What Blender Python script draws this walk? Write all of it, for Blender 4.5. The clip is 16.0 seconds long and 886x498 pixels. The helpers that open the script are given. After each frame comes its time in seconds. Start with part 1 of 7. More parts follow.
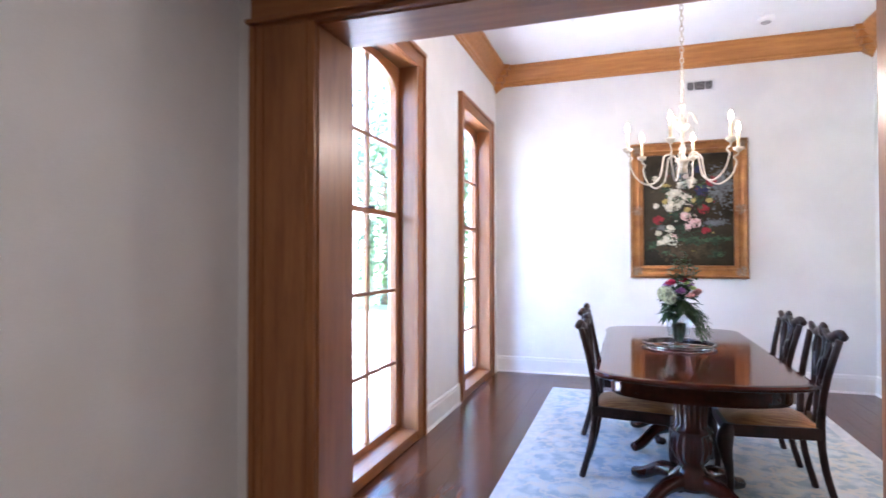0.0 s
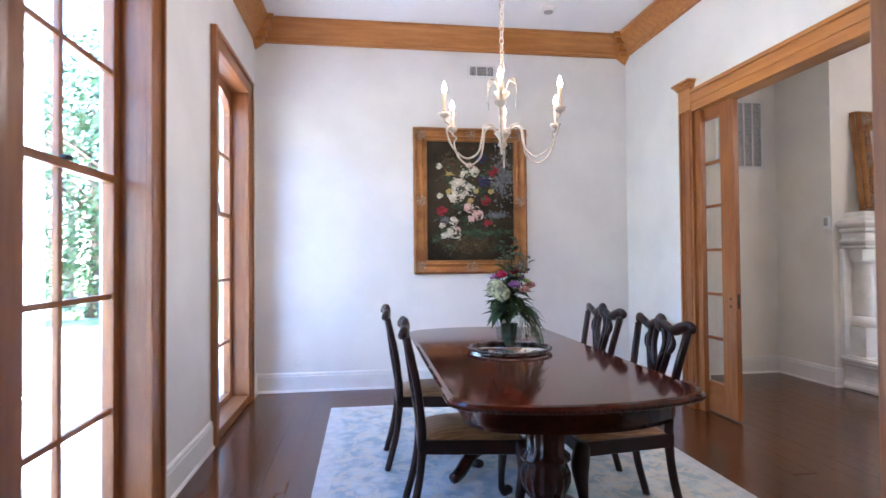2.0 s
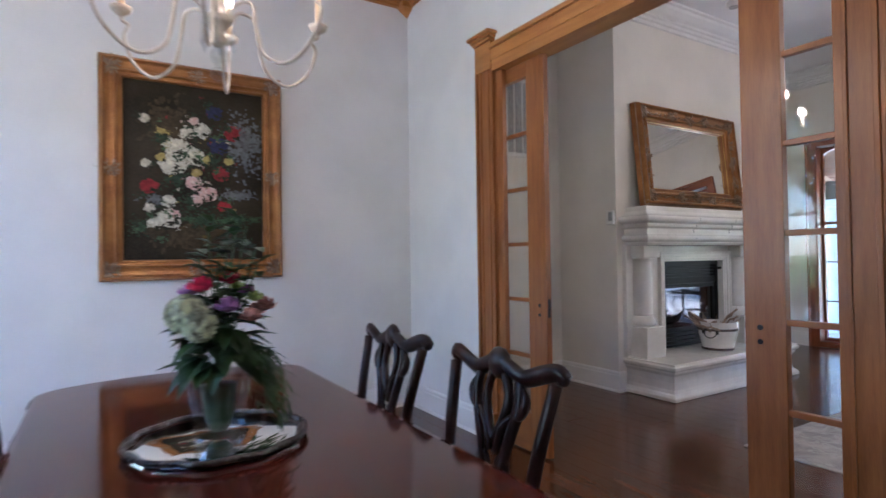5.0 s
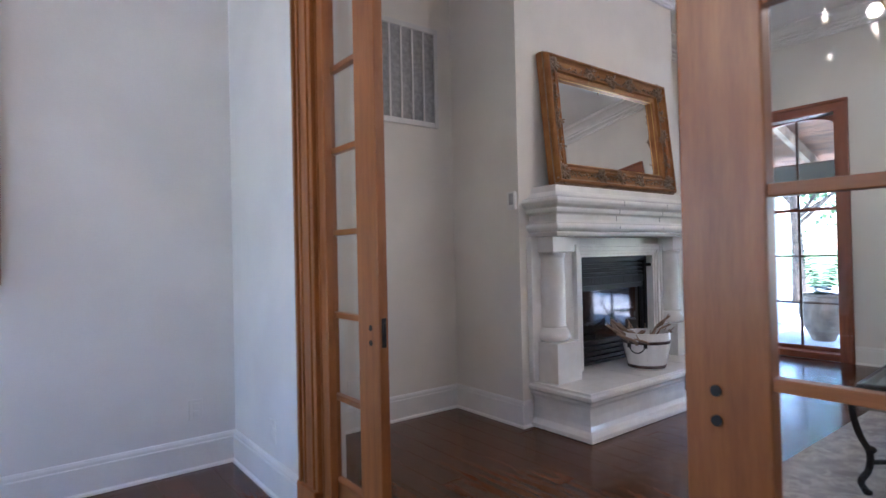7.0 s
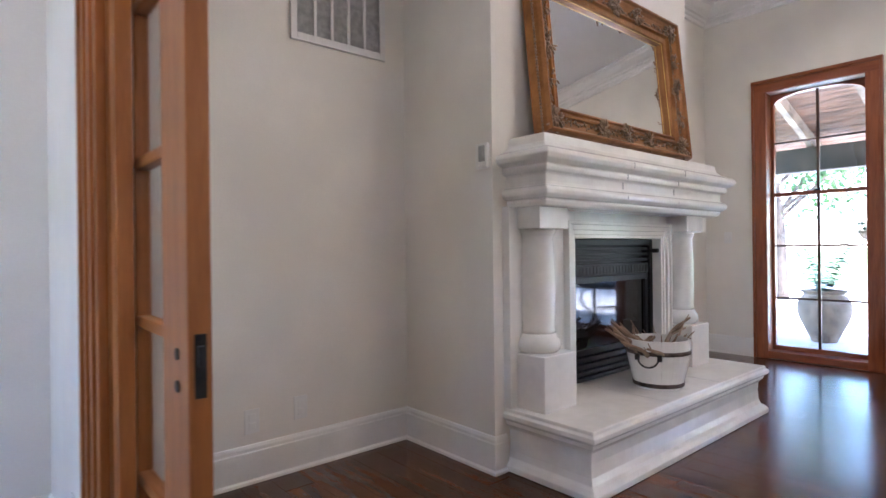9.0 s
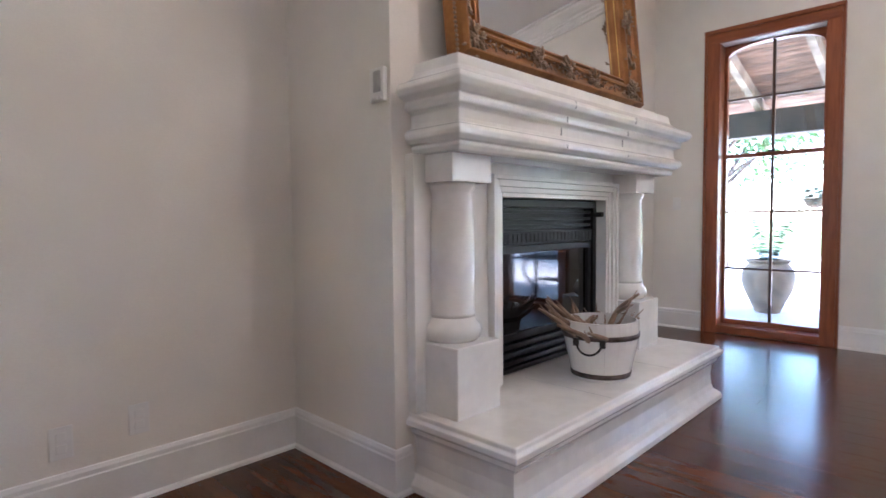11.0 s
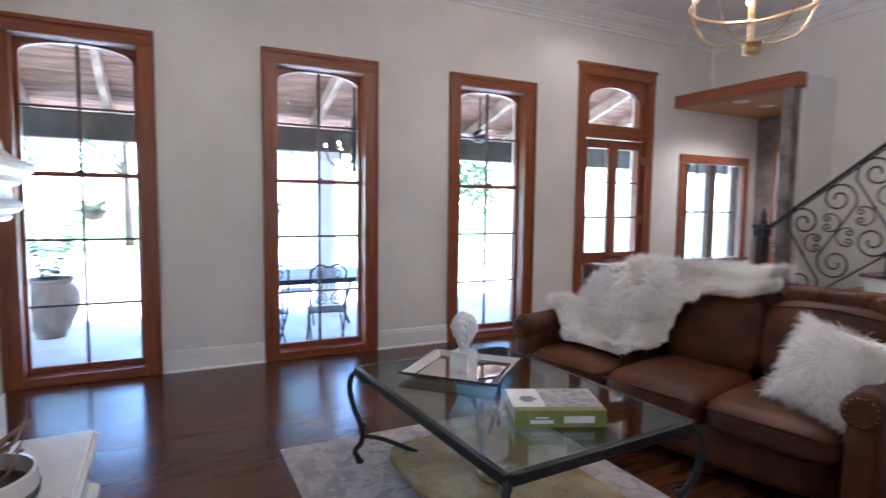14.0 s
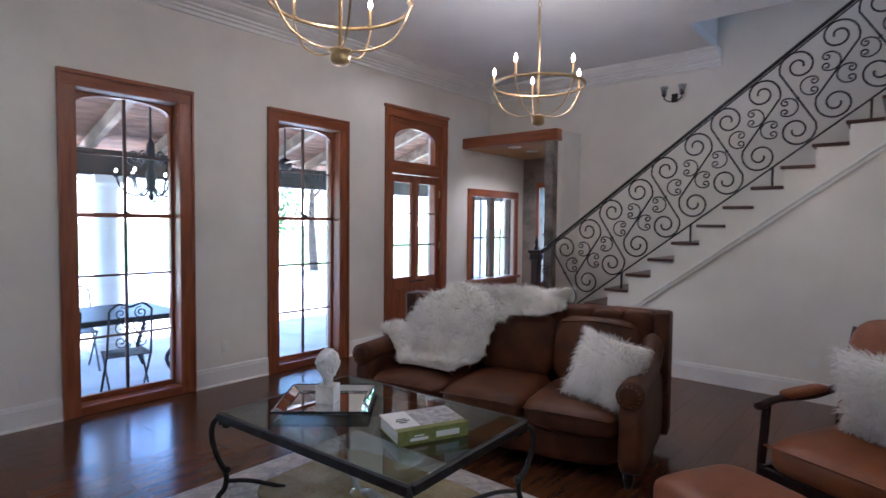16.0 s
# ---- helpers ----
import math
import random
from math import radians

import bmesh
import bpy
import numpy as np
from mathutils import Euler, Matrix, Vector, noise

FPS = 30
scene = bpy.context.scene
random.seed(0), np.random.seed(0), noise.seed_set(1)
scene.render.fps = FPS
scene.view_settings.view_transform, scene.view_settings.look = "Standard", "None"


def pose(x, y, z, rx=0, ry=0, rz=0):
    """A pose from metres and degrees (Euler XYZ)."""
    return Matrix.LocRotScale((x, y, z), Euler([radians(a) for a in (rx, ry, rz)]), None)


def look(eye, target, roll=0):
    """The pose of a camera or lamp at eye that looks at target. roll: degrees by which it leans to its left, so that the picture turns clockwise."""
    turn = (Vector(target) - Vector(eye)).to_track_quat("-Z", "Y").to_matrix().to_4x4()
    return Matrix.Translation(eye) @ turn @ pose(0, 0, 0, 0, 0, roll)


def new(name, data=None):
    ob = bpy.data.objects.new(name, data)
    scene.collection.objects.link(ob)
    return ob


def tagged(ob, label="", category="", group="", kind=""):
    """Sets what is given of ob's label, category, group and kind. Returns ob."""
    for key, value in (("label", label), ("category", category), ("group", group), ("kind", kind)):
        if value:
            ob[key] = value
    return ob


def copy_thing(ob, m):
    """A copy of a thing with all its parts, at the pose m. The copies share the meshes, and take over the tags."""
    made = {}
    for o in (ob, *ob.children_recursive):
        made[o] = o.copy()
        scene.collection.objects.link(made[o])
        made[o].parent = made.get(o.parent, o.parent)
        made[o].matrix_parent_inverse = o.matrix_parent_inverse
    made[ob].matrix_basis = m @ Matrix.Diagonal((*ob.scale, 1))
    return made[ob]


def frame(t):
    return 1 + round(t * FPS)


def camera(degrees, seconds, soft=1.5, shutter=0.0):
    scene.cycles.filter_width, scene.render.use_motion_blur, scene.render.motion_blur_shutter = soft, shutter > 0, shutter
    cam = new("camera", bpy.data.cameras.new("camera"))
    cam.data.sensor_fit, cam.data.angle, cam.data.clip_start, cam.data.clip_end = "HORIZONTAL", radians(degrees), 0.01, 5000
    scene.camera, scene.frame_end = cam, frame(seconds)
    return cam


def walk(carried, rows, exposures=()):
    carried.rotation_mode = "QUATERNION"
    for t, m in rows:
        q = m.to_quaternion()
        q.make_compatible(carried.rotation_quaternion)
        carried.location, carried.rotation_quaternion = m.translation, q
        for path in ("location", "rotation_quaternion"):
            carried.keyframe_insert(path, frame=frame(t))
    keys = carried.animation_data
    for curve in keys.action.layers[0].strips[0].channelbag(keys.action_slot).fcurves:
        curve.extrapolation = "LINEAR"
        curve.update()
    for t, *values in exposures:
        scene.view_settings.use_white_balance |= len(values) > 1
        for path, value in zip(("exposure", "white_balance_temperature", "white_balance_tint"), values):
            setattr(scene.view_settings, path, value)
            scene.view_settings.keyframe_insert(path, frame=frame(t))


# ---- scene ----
cam = camera(77.6, 16.0, 1.5, 0.5)
PATH = [
    (0, (0.269, -0.928, 1.311), (-0.365, 0.969, 1.343), -0.1),
    (0.5, (0.129, -0.67, 1.289), (-0.26, 1.291, 1.324), -0.2),
    (1, (0.009, -0.455, 1.256), (-0.135, 1.539, 1.303), -0.3),
    (1.5, (-0.119, -0.232, 1.257), (-0.013, 1.765, 1.293), -0.3),
    (2, (-0.166, 0.01, 1.237), (0.115, 1.99, 1.274), -0.5),
    (2.5, (-0.175, 0.256, 1.244), (0.183, 2.223, 1.278), -0.5),
    (3, (-0.167, 0.472, 1.252), (0.278, 2.421, 1.281), -0.4),
    (3.5, (-0.155, 0.699, 1.226), (0.45, 2.605, 1.261), -0.4),
    (4, (-0.062, 0.904, 1.237), (0.724, 2.743, 1.265), -0.5),
    (4.5, (0.11, 1.09, 1.227), (1.051, 2.855, 1.261), -0.5),
    (5, (0.319, 1.304, 1.215), (1.373, 3.003, 1.246), -0.8),
    (6.25, (1.10, 1.64, 1.195), (2.275, 3.258, 1.22), -1.0),
    (7.5, (1.735, 2.266, 1.179), (2.978, 3.832, 1.197), -1.2),
    (8, (1.931, 2.49, 1.157), (3.189, 4.046, 1.173), -0.8),
    (8.5, (2.11, 2.657, 1.125), (3.395, 4.189, 1.138), -0.7),
    (11, (2.886, 3.098, 1.051), (4.317, 4.491, 0.944), -0.6),
    (11.5, (2.995, 3.174, 1.057), (4.56, 4.414, 0.945), -0.4),
    (12, (3.147, 3.282, 1.087), (4.942, 4.155, 0.954), 0.3),
    (12.5, (3.226, 3.377, 1.122), (5.194, 3.704, 0.985), 0.5),
    (13, (3.254, 3.511, 1.176), (5.242, 3.341, 1.044), 0.5),
    (13.5, (3.26, 3.667, 1.284), (5.171, 3.096, 1.142), 0.7),
    (14, (3.24, 3.822, 1.388), (5.021, 2.926, 1.23), 0.7),
    (14.5, (3.252, 3.96, 1.437), (4.878, 2.805, 1.285), 0.7),
    (15, (3.223, 4.123, 1.493), (4.726, 2.813, 1.342), 0.6),
    (15.5, (3.196, 4.269, 1.535), (4.589, 2.841, 1.4), 0.6),
    (16, (3.225, 4.368, 1.541), (4.52, 2.847, 1.452), 0.6),
]
EXPOSURES = [(0, 4.96, 5470, 22), (1.5, 4.66, 5470, 21), (3.5, 4.11, 5420, 20), (5.0, 3.88, 5320, 20), (7.3, 4.11, 5170, 20), (8.0, 4.41, 5300, 20), (11.0, 4.43, 5500, 22), (12.5, 4.44, 5350, 20), (14.5, 3.88, 5160, 20), (16.0, 3.62, 5110, 20)]
walk(cam, [(t, look(eye, target, roll)) for t, eye, target, roll in PATH], EXPOSURES)

# ---- world, sun ----
world = bpy.data.worlds.new("world")
scene.world = world
world.use_nodes = True
wn = world.node_tree.nodes
sky = wn.new("ShaderNodeTexSky")
sky.sky_type = 'NISHITA'
sky.sun_disc = False
sky.ozone_density, sky.dust_density = 3.0, 0.4
sky.sun_elevation, sky.sun_rotation = radians(58), radians(150)
world.node_tree.links.new(sky.outputs[0], wn["Background"].inputs[0])
wn["Background"].inputs[1].default_value = 0.15

sun = new("sun", bpy.data.lights.new("sun", 'SUN'))
sun.data.energy, sun.data.angle, sun.data.color = 3.0, radians(0.6), (1.0, 0.95, 0.88)
sun.matrix_world = look((4, -8, 20), (0, 0, 0))


def bulb_light(x, y, z, power, tint=(1.0, 0.82, 0.60), size=0.03):
    lamp = new("bulb_light", bpy.data.lights.new("bulb_light", 'POINT'))
    lamp.data.energy, lamp.data.color, lamp.data.shadow_soft_size = power, tint, size
    lamp.location = (x, y, z)
    return lamp


# ---- materials ----
def mat(name, base, rough=0.5, metal=0.0, var=0.12, scale=6.0, bump=0.0, bscale=60.0, stretch=(1, 1, 1), spec=0.5,
        second=None, coat=0.0, contrast=0.5, rnd=0.0):
    """Principled material with colour variation at two scales, fine relief and per-object variation."""
    m = bpy.data.materials.new(name)
    m.use_nodes = True
    nt = m.node_tree
    n, l = nt.nodes, nt.links
    b = n["Principled BSDF"]
    b.inputs["Roughness"].default_value = rough
    b.inputs["Metallic"].default_value = metal
    b.inputs["Specular IOR Level"].default_value = spec
    b.inputs["Coat Weight"].default_value = coat
    b.inputs["Coat Roughness"].default_value = 0.08
    co = n.new("ShaderNodeTexCoord")
    mp = n.new("ShaderNodeMapping")
    mp.inputs["Scale"].default_value = stretch
    l.new(co.outputs["Object"], mp.inputs[0])
    big, fine = n.new("ShaderNodeTexNoise"), n.new("ShaderNodeTexNoise")
    big.inputs["Scale"].default_value, big.inputs["Detail"].default_value = scale, 4
    fine.inputs["Scale"].default_value, fine.inputs["Detail"].default_value = bscale, 3
    l.new(mp.outputs[0], big.inputs[0])
    l.new(mp.outputs[0], fine.inputs[0])
    add = n.new("ShaderNodeMath")
    add.operation = 'MULTIPLY_ADD'
    l.new(fine.outputs[0], add.inputs[0])
    add.inputs[1].default_value = 0.35
    l.new(big.outputs[0], add.inputs[2])
    if rnd:
        oi = n.new("ShaderNodeObjectInfo")
        l.new(oi.outputs["Location"], mp.inputs["Location"])
        ra = n.new("ShaderNodeMath")
        ra.operation = 'MULTIPLY_ADD'
        l.new(oi.outputs["Random"], ra.inputs[0])
        ra.inputs[1].default_value = rnd
        l.new(add.outputs[0], ra.inputs[2])
        add = ra
    ramp = n.new("ShaderNodeValToRGB")
    c0 = second or [c * (1 - 2 * var) for c in base]
    c1 = base if second else [min(1, c * (1 + var)) for c in base]
    ramp.color_ramp.elements[0].color = (*c0, 1)
    ramp.color_ramp.elements[1].color = (*c1, 1)
    ramp.color_ramp.elements[0].position = 0.675 + rnd / 2 - 0.25 * contrast - rnd / 2 * contrast
    ramp.color_ramp.elements[1].position = min(0.675 + rnd / 2 + 0.25 * contrast + rnd / 2 * contrast, 1.0)
    l.new(add.outputs[0], ramp.inputs[0])
    l.new(ramp.outputs[0], b.inputs["Base Color"])
    if bump:
        bp = n.new("ShaderNodeBump")
        bp.inputs["Strength"].default_value, bp.inputs["Distance"].default_value = bump, 0.004
        l.new(fine.outputs[0], bp.inputs["Height"])
        l.new(bp.outputs[0], b.inputs["Normal"])
    return m


def glow(name, tint, strength):
    m = bpy.data.materials.new(name)
    m.use_nodes = True
    b = m.node_tree.nodes["Principled BSDF"]
    b.inputs["Base Color"].default_value = (*tint, 1)
    b.inputs["Emission Color"].default_value = (*tint, 1)
    b.inputs["Emission Strength"].default_value = strength
    return m


def clear(name, tint=(1, 1, 1), gloss=0.08, rough=0.0):
    """Thin pane: mostly transparent, with a sharp reflection."""
    m = bpy.data.materials.new(name)
    m.use_nodes = True
    nt = m.node_tree
    nt.nodes.remove(nt.nodes["Principled BSDF"])
    tr, gl, mx = nt.nodes.new("ShaderNodeBsdfTransparent"), nt.nodes.new("ShaderNodeBsdfGlossy"), nt.nodes.new("ShaderNodeMixShader")
    lw, pw, fr = nt.nodes.new("ShaderNodeLayerWeight"), nt.nodes.new("ShaderNodeMath"), nt.nodes.new("ShaderNodeMath")
    pw.operation, fr.operation = 'POWER', 'MULTIPLY_ADD'
    pw.inputs[1].default_value, fr.inputs[1].default_value, fr.inputs[2].default_value = 4.0, 0.6, gloss / 2
    nt.links.new(lw.outputs["Facing"], pw.inputs[0])
    nt.links.new(pw.outputs[0], fr.inputs[0])
    tr.inputs[0].default_value = (*tint, 1)
    gl.inputs["Roughness"].default_value = rough
    nt.links.new(fr.outputs[0], mx.inputs[0])
    nt.links.new(tr.outputs[0], mx.inputs[1])
    nt.links.new(gl.outputs[0], mx.inputs[2])
    nt.links.new(mx.outputs[0], nt.nodes["Material Output"].inputs[0])
    return m


PAINTL = mat("cream_wall_paint", (0.78, 0.745, 0.68), 0.62, var=0.025, scale=2.2, bump=0.12, bscale=140)
PAINT = mat("wall_paint", (0.78, 0.77, 0.745), 0.62, var=0.025, scale=2.2, bump=0.12, bscale=140)
CEIL = mat("ceiling_paint", (0.86, 0.86, 0.86), 0.8, var=0.02, scale=1.5, bump=0.1, bscale=120)
TRIMW = mat("white_trim_paint", (0.80, 0.79, 0.765), 0.32, var=0.02, scale=5, bump=0.05, bscale=90)
STONEW = mat("cast_stone_paint", (0.80, 0.785, 0.75), 0.15, var=0.03, scale=6, bump=0.07, bscale=22)
PINEH = mat("honey_pine_level", (0.52, 0.23, 0.06), 0.34, var=0.2, scale=3.0, bump=0.08, bscale=26, stretch=(0.9, 9, 9), second=(0.38, 0.15, 0.036), contrast=0.9)
PINEW = mat("brown_pine", (0.34, 0.135, 0.042), 0.34, var=0.2, scale=3.0, bump=0.08, bscale=26, stretch=(9, 9, 0.9), second=(0.22, 0.08, 0.024), contrast=0.9)
PINEWH = mat("brown_pine_level", (0.34, 0.135, 0.042), 0.34, var=0.2, scale=3.0, bump=0.08, bscale=26, stretch=(0.9, 9, 9), second=(0.22, 0.08, 0.024), contrast=0.9)
CHERRY = mat("cherry_wood", (0.32, 0.098, 0.035), 0.3, var=0.2, scale=3.0, bump=0.07, bscale=26, stretch=(9, 9, 0.9), second=(0.18, 0.045, 0.016), contrast=0.9)
CHERRYH = mat("cherry_wood_level", (0.32, 0.098, 0.035), 0.3, var=0.2, scale=3.0, bump=0.07, bscale=26, stretch=(0.9, 9, 9), second=(0.19, 0.05, 0.018), contrast=0.9)
DOORP = mat("door_pine", (0.36, 0.135, 0.036), 0.32, var=0.2, scale=3.0, bump=0.08, bscale=26, stretch=(9, 9, 0.9), second=(0.22, 0.075, 0.02), contrast=0.9)
DOORPH = mat("door_pine_level", (0.36, 0.135, 0.036), 0.32, var=0.2, scale=3.0, bump=0.08, bscale=26, stretch=(0.9, 9, 9), second=(0.23, 0.08, 0.021), contrast=0.9)
PEWTER = mat("dark_pewter", (0.13, 0.12, 0.11), 0.3, metal=0.9, var=0.3, scale=24, bump=0.4, bscale=60)
RAFTER = mat("pale_rafter", (0.46, 0.36, 0.27), 0.7, var=0.2, scale=4, bump=0.3, bscale=40)
MUNTIN = mat("dark_muntin", (0.09, 0.045, 0.025), 0.45, var=0.2)
PLANK = mat("walnut_plank", (0.118, 0.043, 0.017), 0.2, spec=0.33, coat=0.12, var=0.2, scale=3.0, bump=0.1, bscale=24, stretch=(6, 0.8, 6), second=(0.046, 0.016, 0.007), contrast=0.85, rnd=0.3)
SUBFLOOR = mat("floor_joint", (0.02, 0.009, 0.005), 0.6, var=0.2)
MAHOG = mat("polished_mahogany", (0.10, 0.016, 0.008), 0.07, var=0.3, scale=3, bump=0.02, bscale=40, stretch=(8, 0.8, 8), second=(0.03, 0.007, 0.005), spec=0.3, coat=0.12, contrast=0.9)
# Darker copy of the mahogany: shade below the tabletop put into the colour.
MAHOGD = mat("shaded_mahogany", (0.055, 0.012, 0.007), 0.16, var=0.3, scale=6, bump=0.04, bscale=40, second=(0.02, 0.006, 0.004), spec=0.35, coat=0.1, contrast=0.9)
CHAIRW = mat("dark_mahogany", (0.022, 0.0075, 0.006), 0.3, var=0.3, scale=9, bump=0.08, bscale=60, spec=0.3, coat=0.08)
SATIN = mat("gold_striped_satin", (0.46, 0.25, 0.095), 0.3, var=0.25, scale=16, bump=0.2, bscale=90, stretch=(6, 0.6, 1), second=(0.20, 0.078, 0.026), contrast=0.7)
GILT = mat("aged_gilt", (0.40, 0.185, 0.055), 0.34, metal=0.55, var=0.3, scale=7, bump=0.3, bscale=70, second=(0.20, 0.08, 0.026), contrast=0.95)
GILTD = mat("tarnished_ornament", (0.42, 0.31, 0.21), 0.45, metal=0.4, var=0.3, scale=40, bump=0.6, bscale=90, second=(0.17, 0.10, 0.06), contrast=0.9)
BRASS = mat("satin_brass", (0.62, 0.44, 0.22), 0.3, metal=1.0, var=0.1, scale=8)
IRON = mat("black_iron", (0.018, 0.017, 0.018), 0.48, metal=0.3, var=0.25, scale=20, bump=0.2, bscale=70)
BLACK = mat("firebox_black", (0.009, 0.009, 0.010), 0.38, spec=0.3, var=0.2, scale=12, bump=0.05)
MIRROR = mat("mirror_glass", (0.86, 0.88, 0.88), 0.02, metal=1.0, var=0.01)
LEATHER = mat("brown_leather", (0.115, 0.038, 0.013), 0.48, spec=0.27, var=0.25, scale=5.5, bump=0.25, bscale=120, second=(0.034, 0.011, 0.005), contrast=0.9)
TAN = mat("russet_leather", (0.27, 0.085, 0.024), 0.45, var=0.2, scale=4, bump=0.2, bscale=120, second=(0.16, 0.042, 0.013), contrast=0.8)
FUR = mat("white_fur", (0.96, 0.94, 0.91), 0.85, var=0.05, scale=12, second=(0.90, 0.87, 0.82), contrast=0.8)
CREAM = mat("distressed_cream", (0.66, 0.60, 0.50), 0.5, var=0.15, scale=18, bump=0.3, bscale=60, second=(0.38, 0.31, 0.23), contrast=0.9)
CANDLE = mat("candle_sleeve", (0.78, 0.62, 0.40), 0.5, var=0.06)
FLAME = glow("lit_bulb", (1.0, 0.80, 0.55), 2.5)
CRYSTAL = clear("crystal", (0.93, 0.95, 0.96), 0.16)
PANE = clear("window_pane", (0.97, 0.985, 0.985), 0.06)
TABLEGLASS = clear("table_glass", (0.74, 0.85, 0.84), 0.24)
FIREGLASS = mat("fire_glass", (0.008, 0.007, 0.007), 0.05, var=0.05, spec=0.7)
GRILLE = mat("grille_white", (0.72, 0.71, 0.69), 0.4, var=0.03)
GRILLED = mat("grille_mesh", (0.42, 0.42, 0.42), 0.6, var=0.1, scale=30, bump=0.5, bscale=300)
PLASTIC = mat("plate_white", (0.78, 0.77, 0.74), 0.4, var=0.02)
TREADW = mat("dark_tread", (0.075, 0.028, 0.014), 0.3, var=0.25, scale=5, bump=0.05, stretch=(0.8, 7, 7))
LEAF = mat("leaf_green", (0.050, 0.115, 0.032), 0.5, var=0.35, scale=20, bump=0.1, second=(0.02, 0.05, 0.018), contrast=0.9)
LEAFB = mat("garden_leaf", (0.12, 0.22, 0.05), 0.55, var=0.4, scale=3, second=(0.035, 0.09, 0.03), contrast=0.9)
TERRA = mat("urn_clay", (0.22, 0.155, 0.105), 0.8, var=0.2, scale=5, bump=0.4, bscale=40)
PORCHFLOOR = mat("porch_concrete", (0.52, 0.50, 0.47), 0.7, var=0.1, scale=2, bump=0.3, bscale=50)
BOARD = mat("porch_board", (0.30, 0.165, 0.10), 0.7, var=0.25, scale=3, bump=0.3, bscale=40, stretch=(6, 0.8, 6))
BEAM = mat("porch_beam", (0.06, 0.042, 0.032), 0.75, var=0.25, scale=4, bump=0.4, bscale=40)
LAWN = mat("lawn", (0.16, 0.24, 0.07), 0.9, var=0.3, scale=1.2, bump=0.5, bscale=30)
PATIO = mat("pale_paving", (0.62, 0.60, 0.56), 0.8, var=0.1, scale=1.0, bump=0.2, bscale=20)
TRUNK = mat("bark", (0.13, 0.09, 0.06), 0.9, var=0.3, scale=8, bump=0.8, bscale=30)
BRICKM = mat("old_brick", (0.36, 0.17, 0.11), 0.85, var=0.25, scale=8, bump=0.4, bscale=50, second=(0.42, 0.30, 0.24), rnd=0.3)
MORTAR = mat("mortar", (0.45, 0.42, 0.38), 0.9, var=0.1, scale=10, bump=0.4)
STONE = mat("grey_stone", (0.20, 0.17, 0.15), 0.75, var=0.3, scale=5, bump=0.6, bscale=24, rnd=0.3)
WHITECOL = mat("white_column", (0.80, 0.80, 0.79), 0.5, var=0.03, scale=3)

# ---- mesh helpers ----
def part(name, bm, material, parent=None, label="", smooth=False):
    me = bpy.data.meshes.new(name)
    bmesh.ops.recalc_face_normals(bm, faces=bm.faces)
    bm.to_mesh(me)
    bm.free()
    if smooth:
        me.shade_smooth()
    me.materials.append(material)
    ob = new(name, me)
    if parent:
        ob.parent = parent
    if label:
        tagged(ob, label)
    return ob


def thing(name, label, category, m=None, group="", kind=""):
    ob = new(name)
    ob.empty_display_size = 0.1
    if m:
        ob.matrix_world = m
    return tagged(ob, label, category, group, kind)


def box(bm, x0, y0, z0, x1, y1, z1, bevel=0.0, m=None):
    r = bmesh.ops.create_cube(bm, size=1.0)
    t = Matrix.Translation(((x0 + x1) / 2, (y0 + y1) / 2, (z0 + z1) / 2)) @ Matrix.Diagonal((abs(x1 - x0), abs(y1 - y0), abs(z1 - z0), 1))
    bmesh.ops.transform(bm, matrix=t, verts=r["verts"])
    verts = r["verts"]
    if bevel:
        edges = list({e for v in verts for e in v.link_edges})
        out = bmesh.ops.bevel(bm, geom=edges, offset=bevel, segments=2, profile=0.6, affect='EDGES', clamp_overlap=True)
        verts = list({v for f in out["faces"] for v in f.verts} | {v for v in verts if v.is_valid})
    if m:
        bmesh.ops.transform(bm, matrix=m, verts=verts)
    return bm


def boxes(*items, bevel=0.0):
    bm = bmesh.new()
    for b in items:
        box(bm, *b, bevel=bevel)
    return bm


def lathe(bm, profile, cx=0, cy=0, cz=0, seg=24, squash=(1, 1), wave=None):
    """Turned form: profile of (radius, height) from below upwards."""
    rings = []
    for r, z in profile:
        ring = []
        for i in range(seg):
            a = 2 * math.pi * i / seg
            k = r * (1 + (wave(a, z) if wave else 0))
            ring.append(bm.verts.new((cx + squash[0] * k * math.cos(a), cy + squash[1] * k * math.sin(a), cz + z)))
        rings.append(ring)
    for a, b in zip(rings, rings[1:]):
        for i in range(seg):
            bm.faces.new((a[i], a[(i + 1) % seg], b[(i + 1) % seg], b[i]))
    if profile[0][0] > 1e-4:
        bm.faces.new(rings[0][::-1])
    if profile[-1][0] > 1e-4:
        bm.faces.new(rings[-1])
    return bm


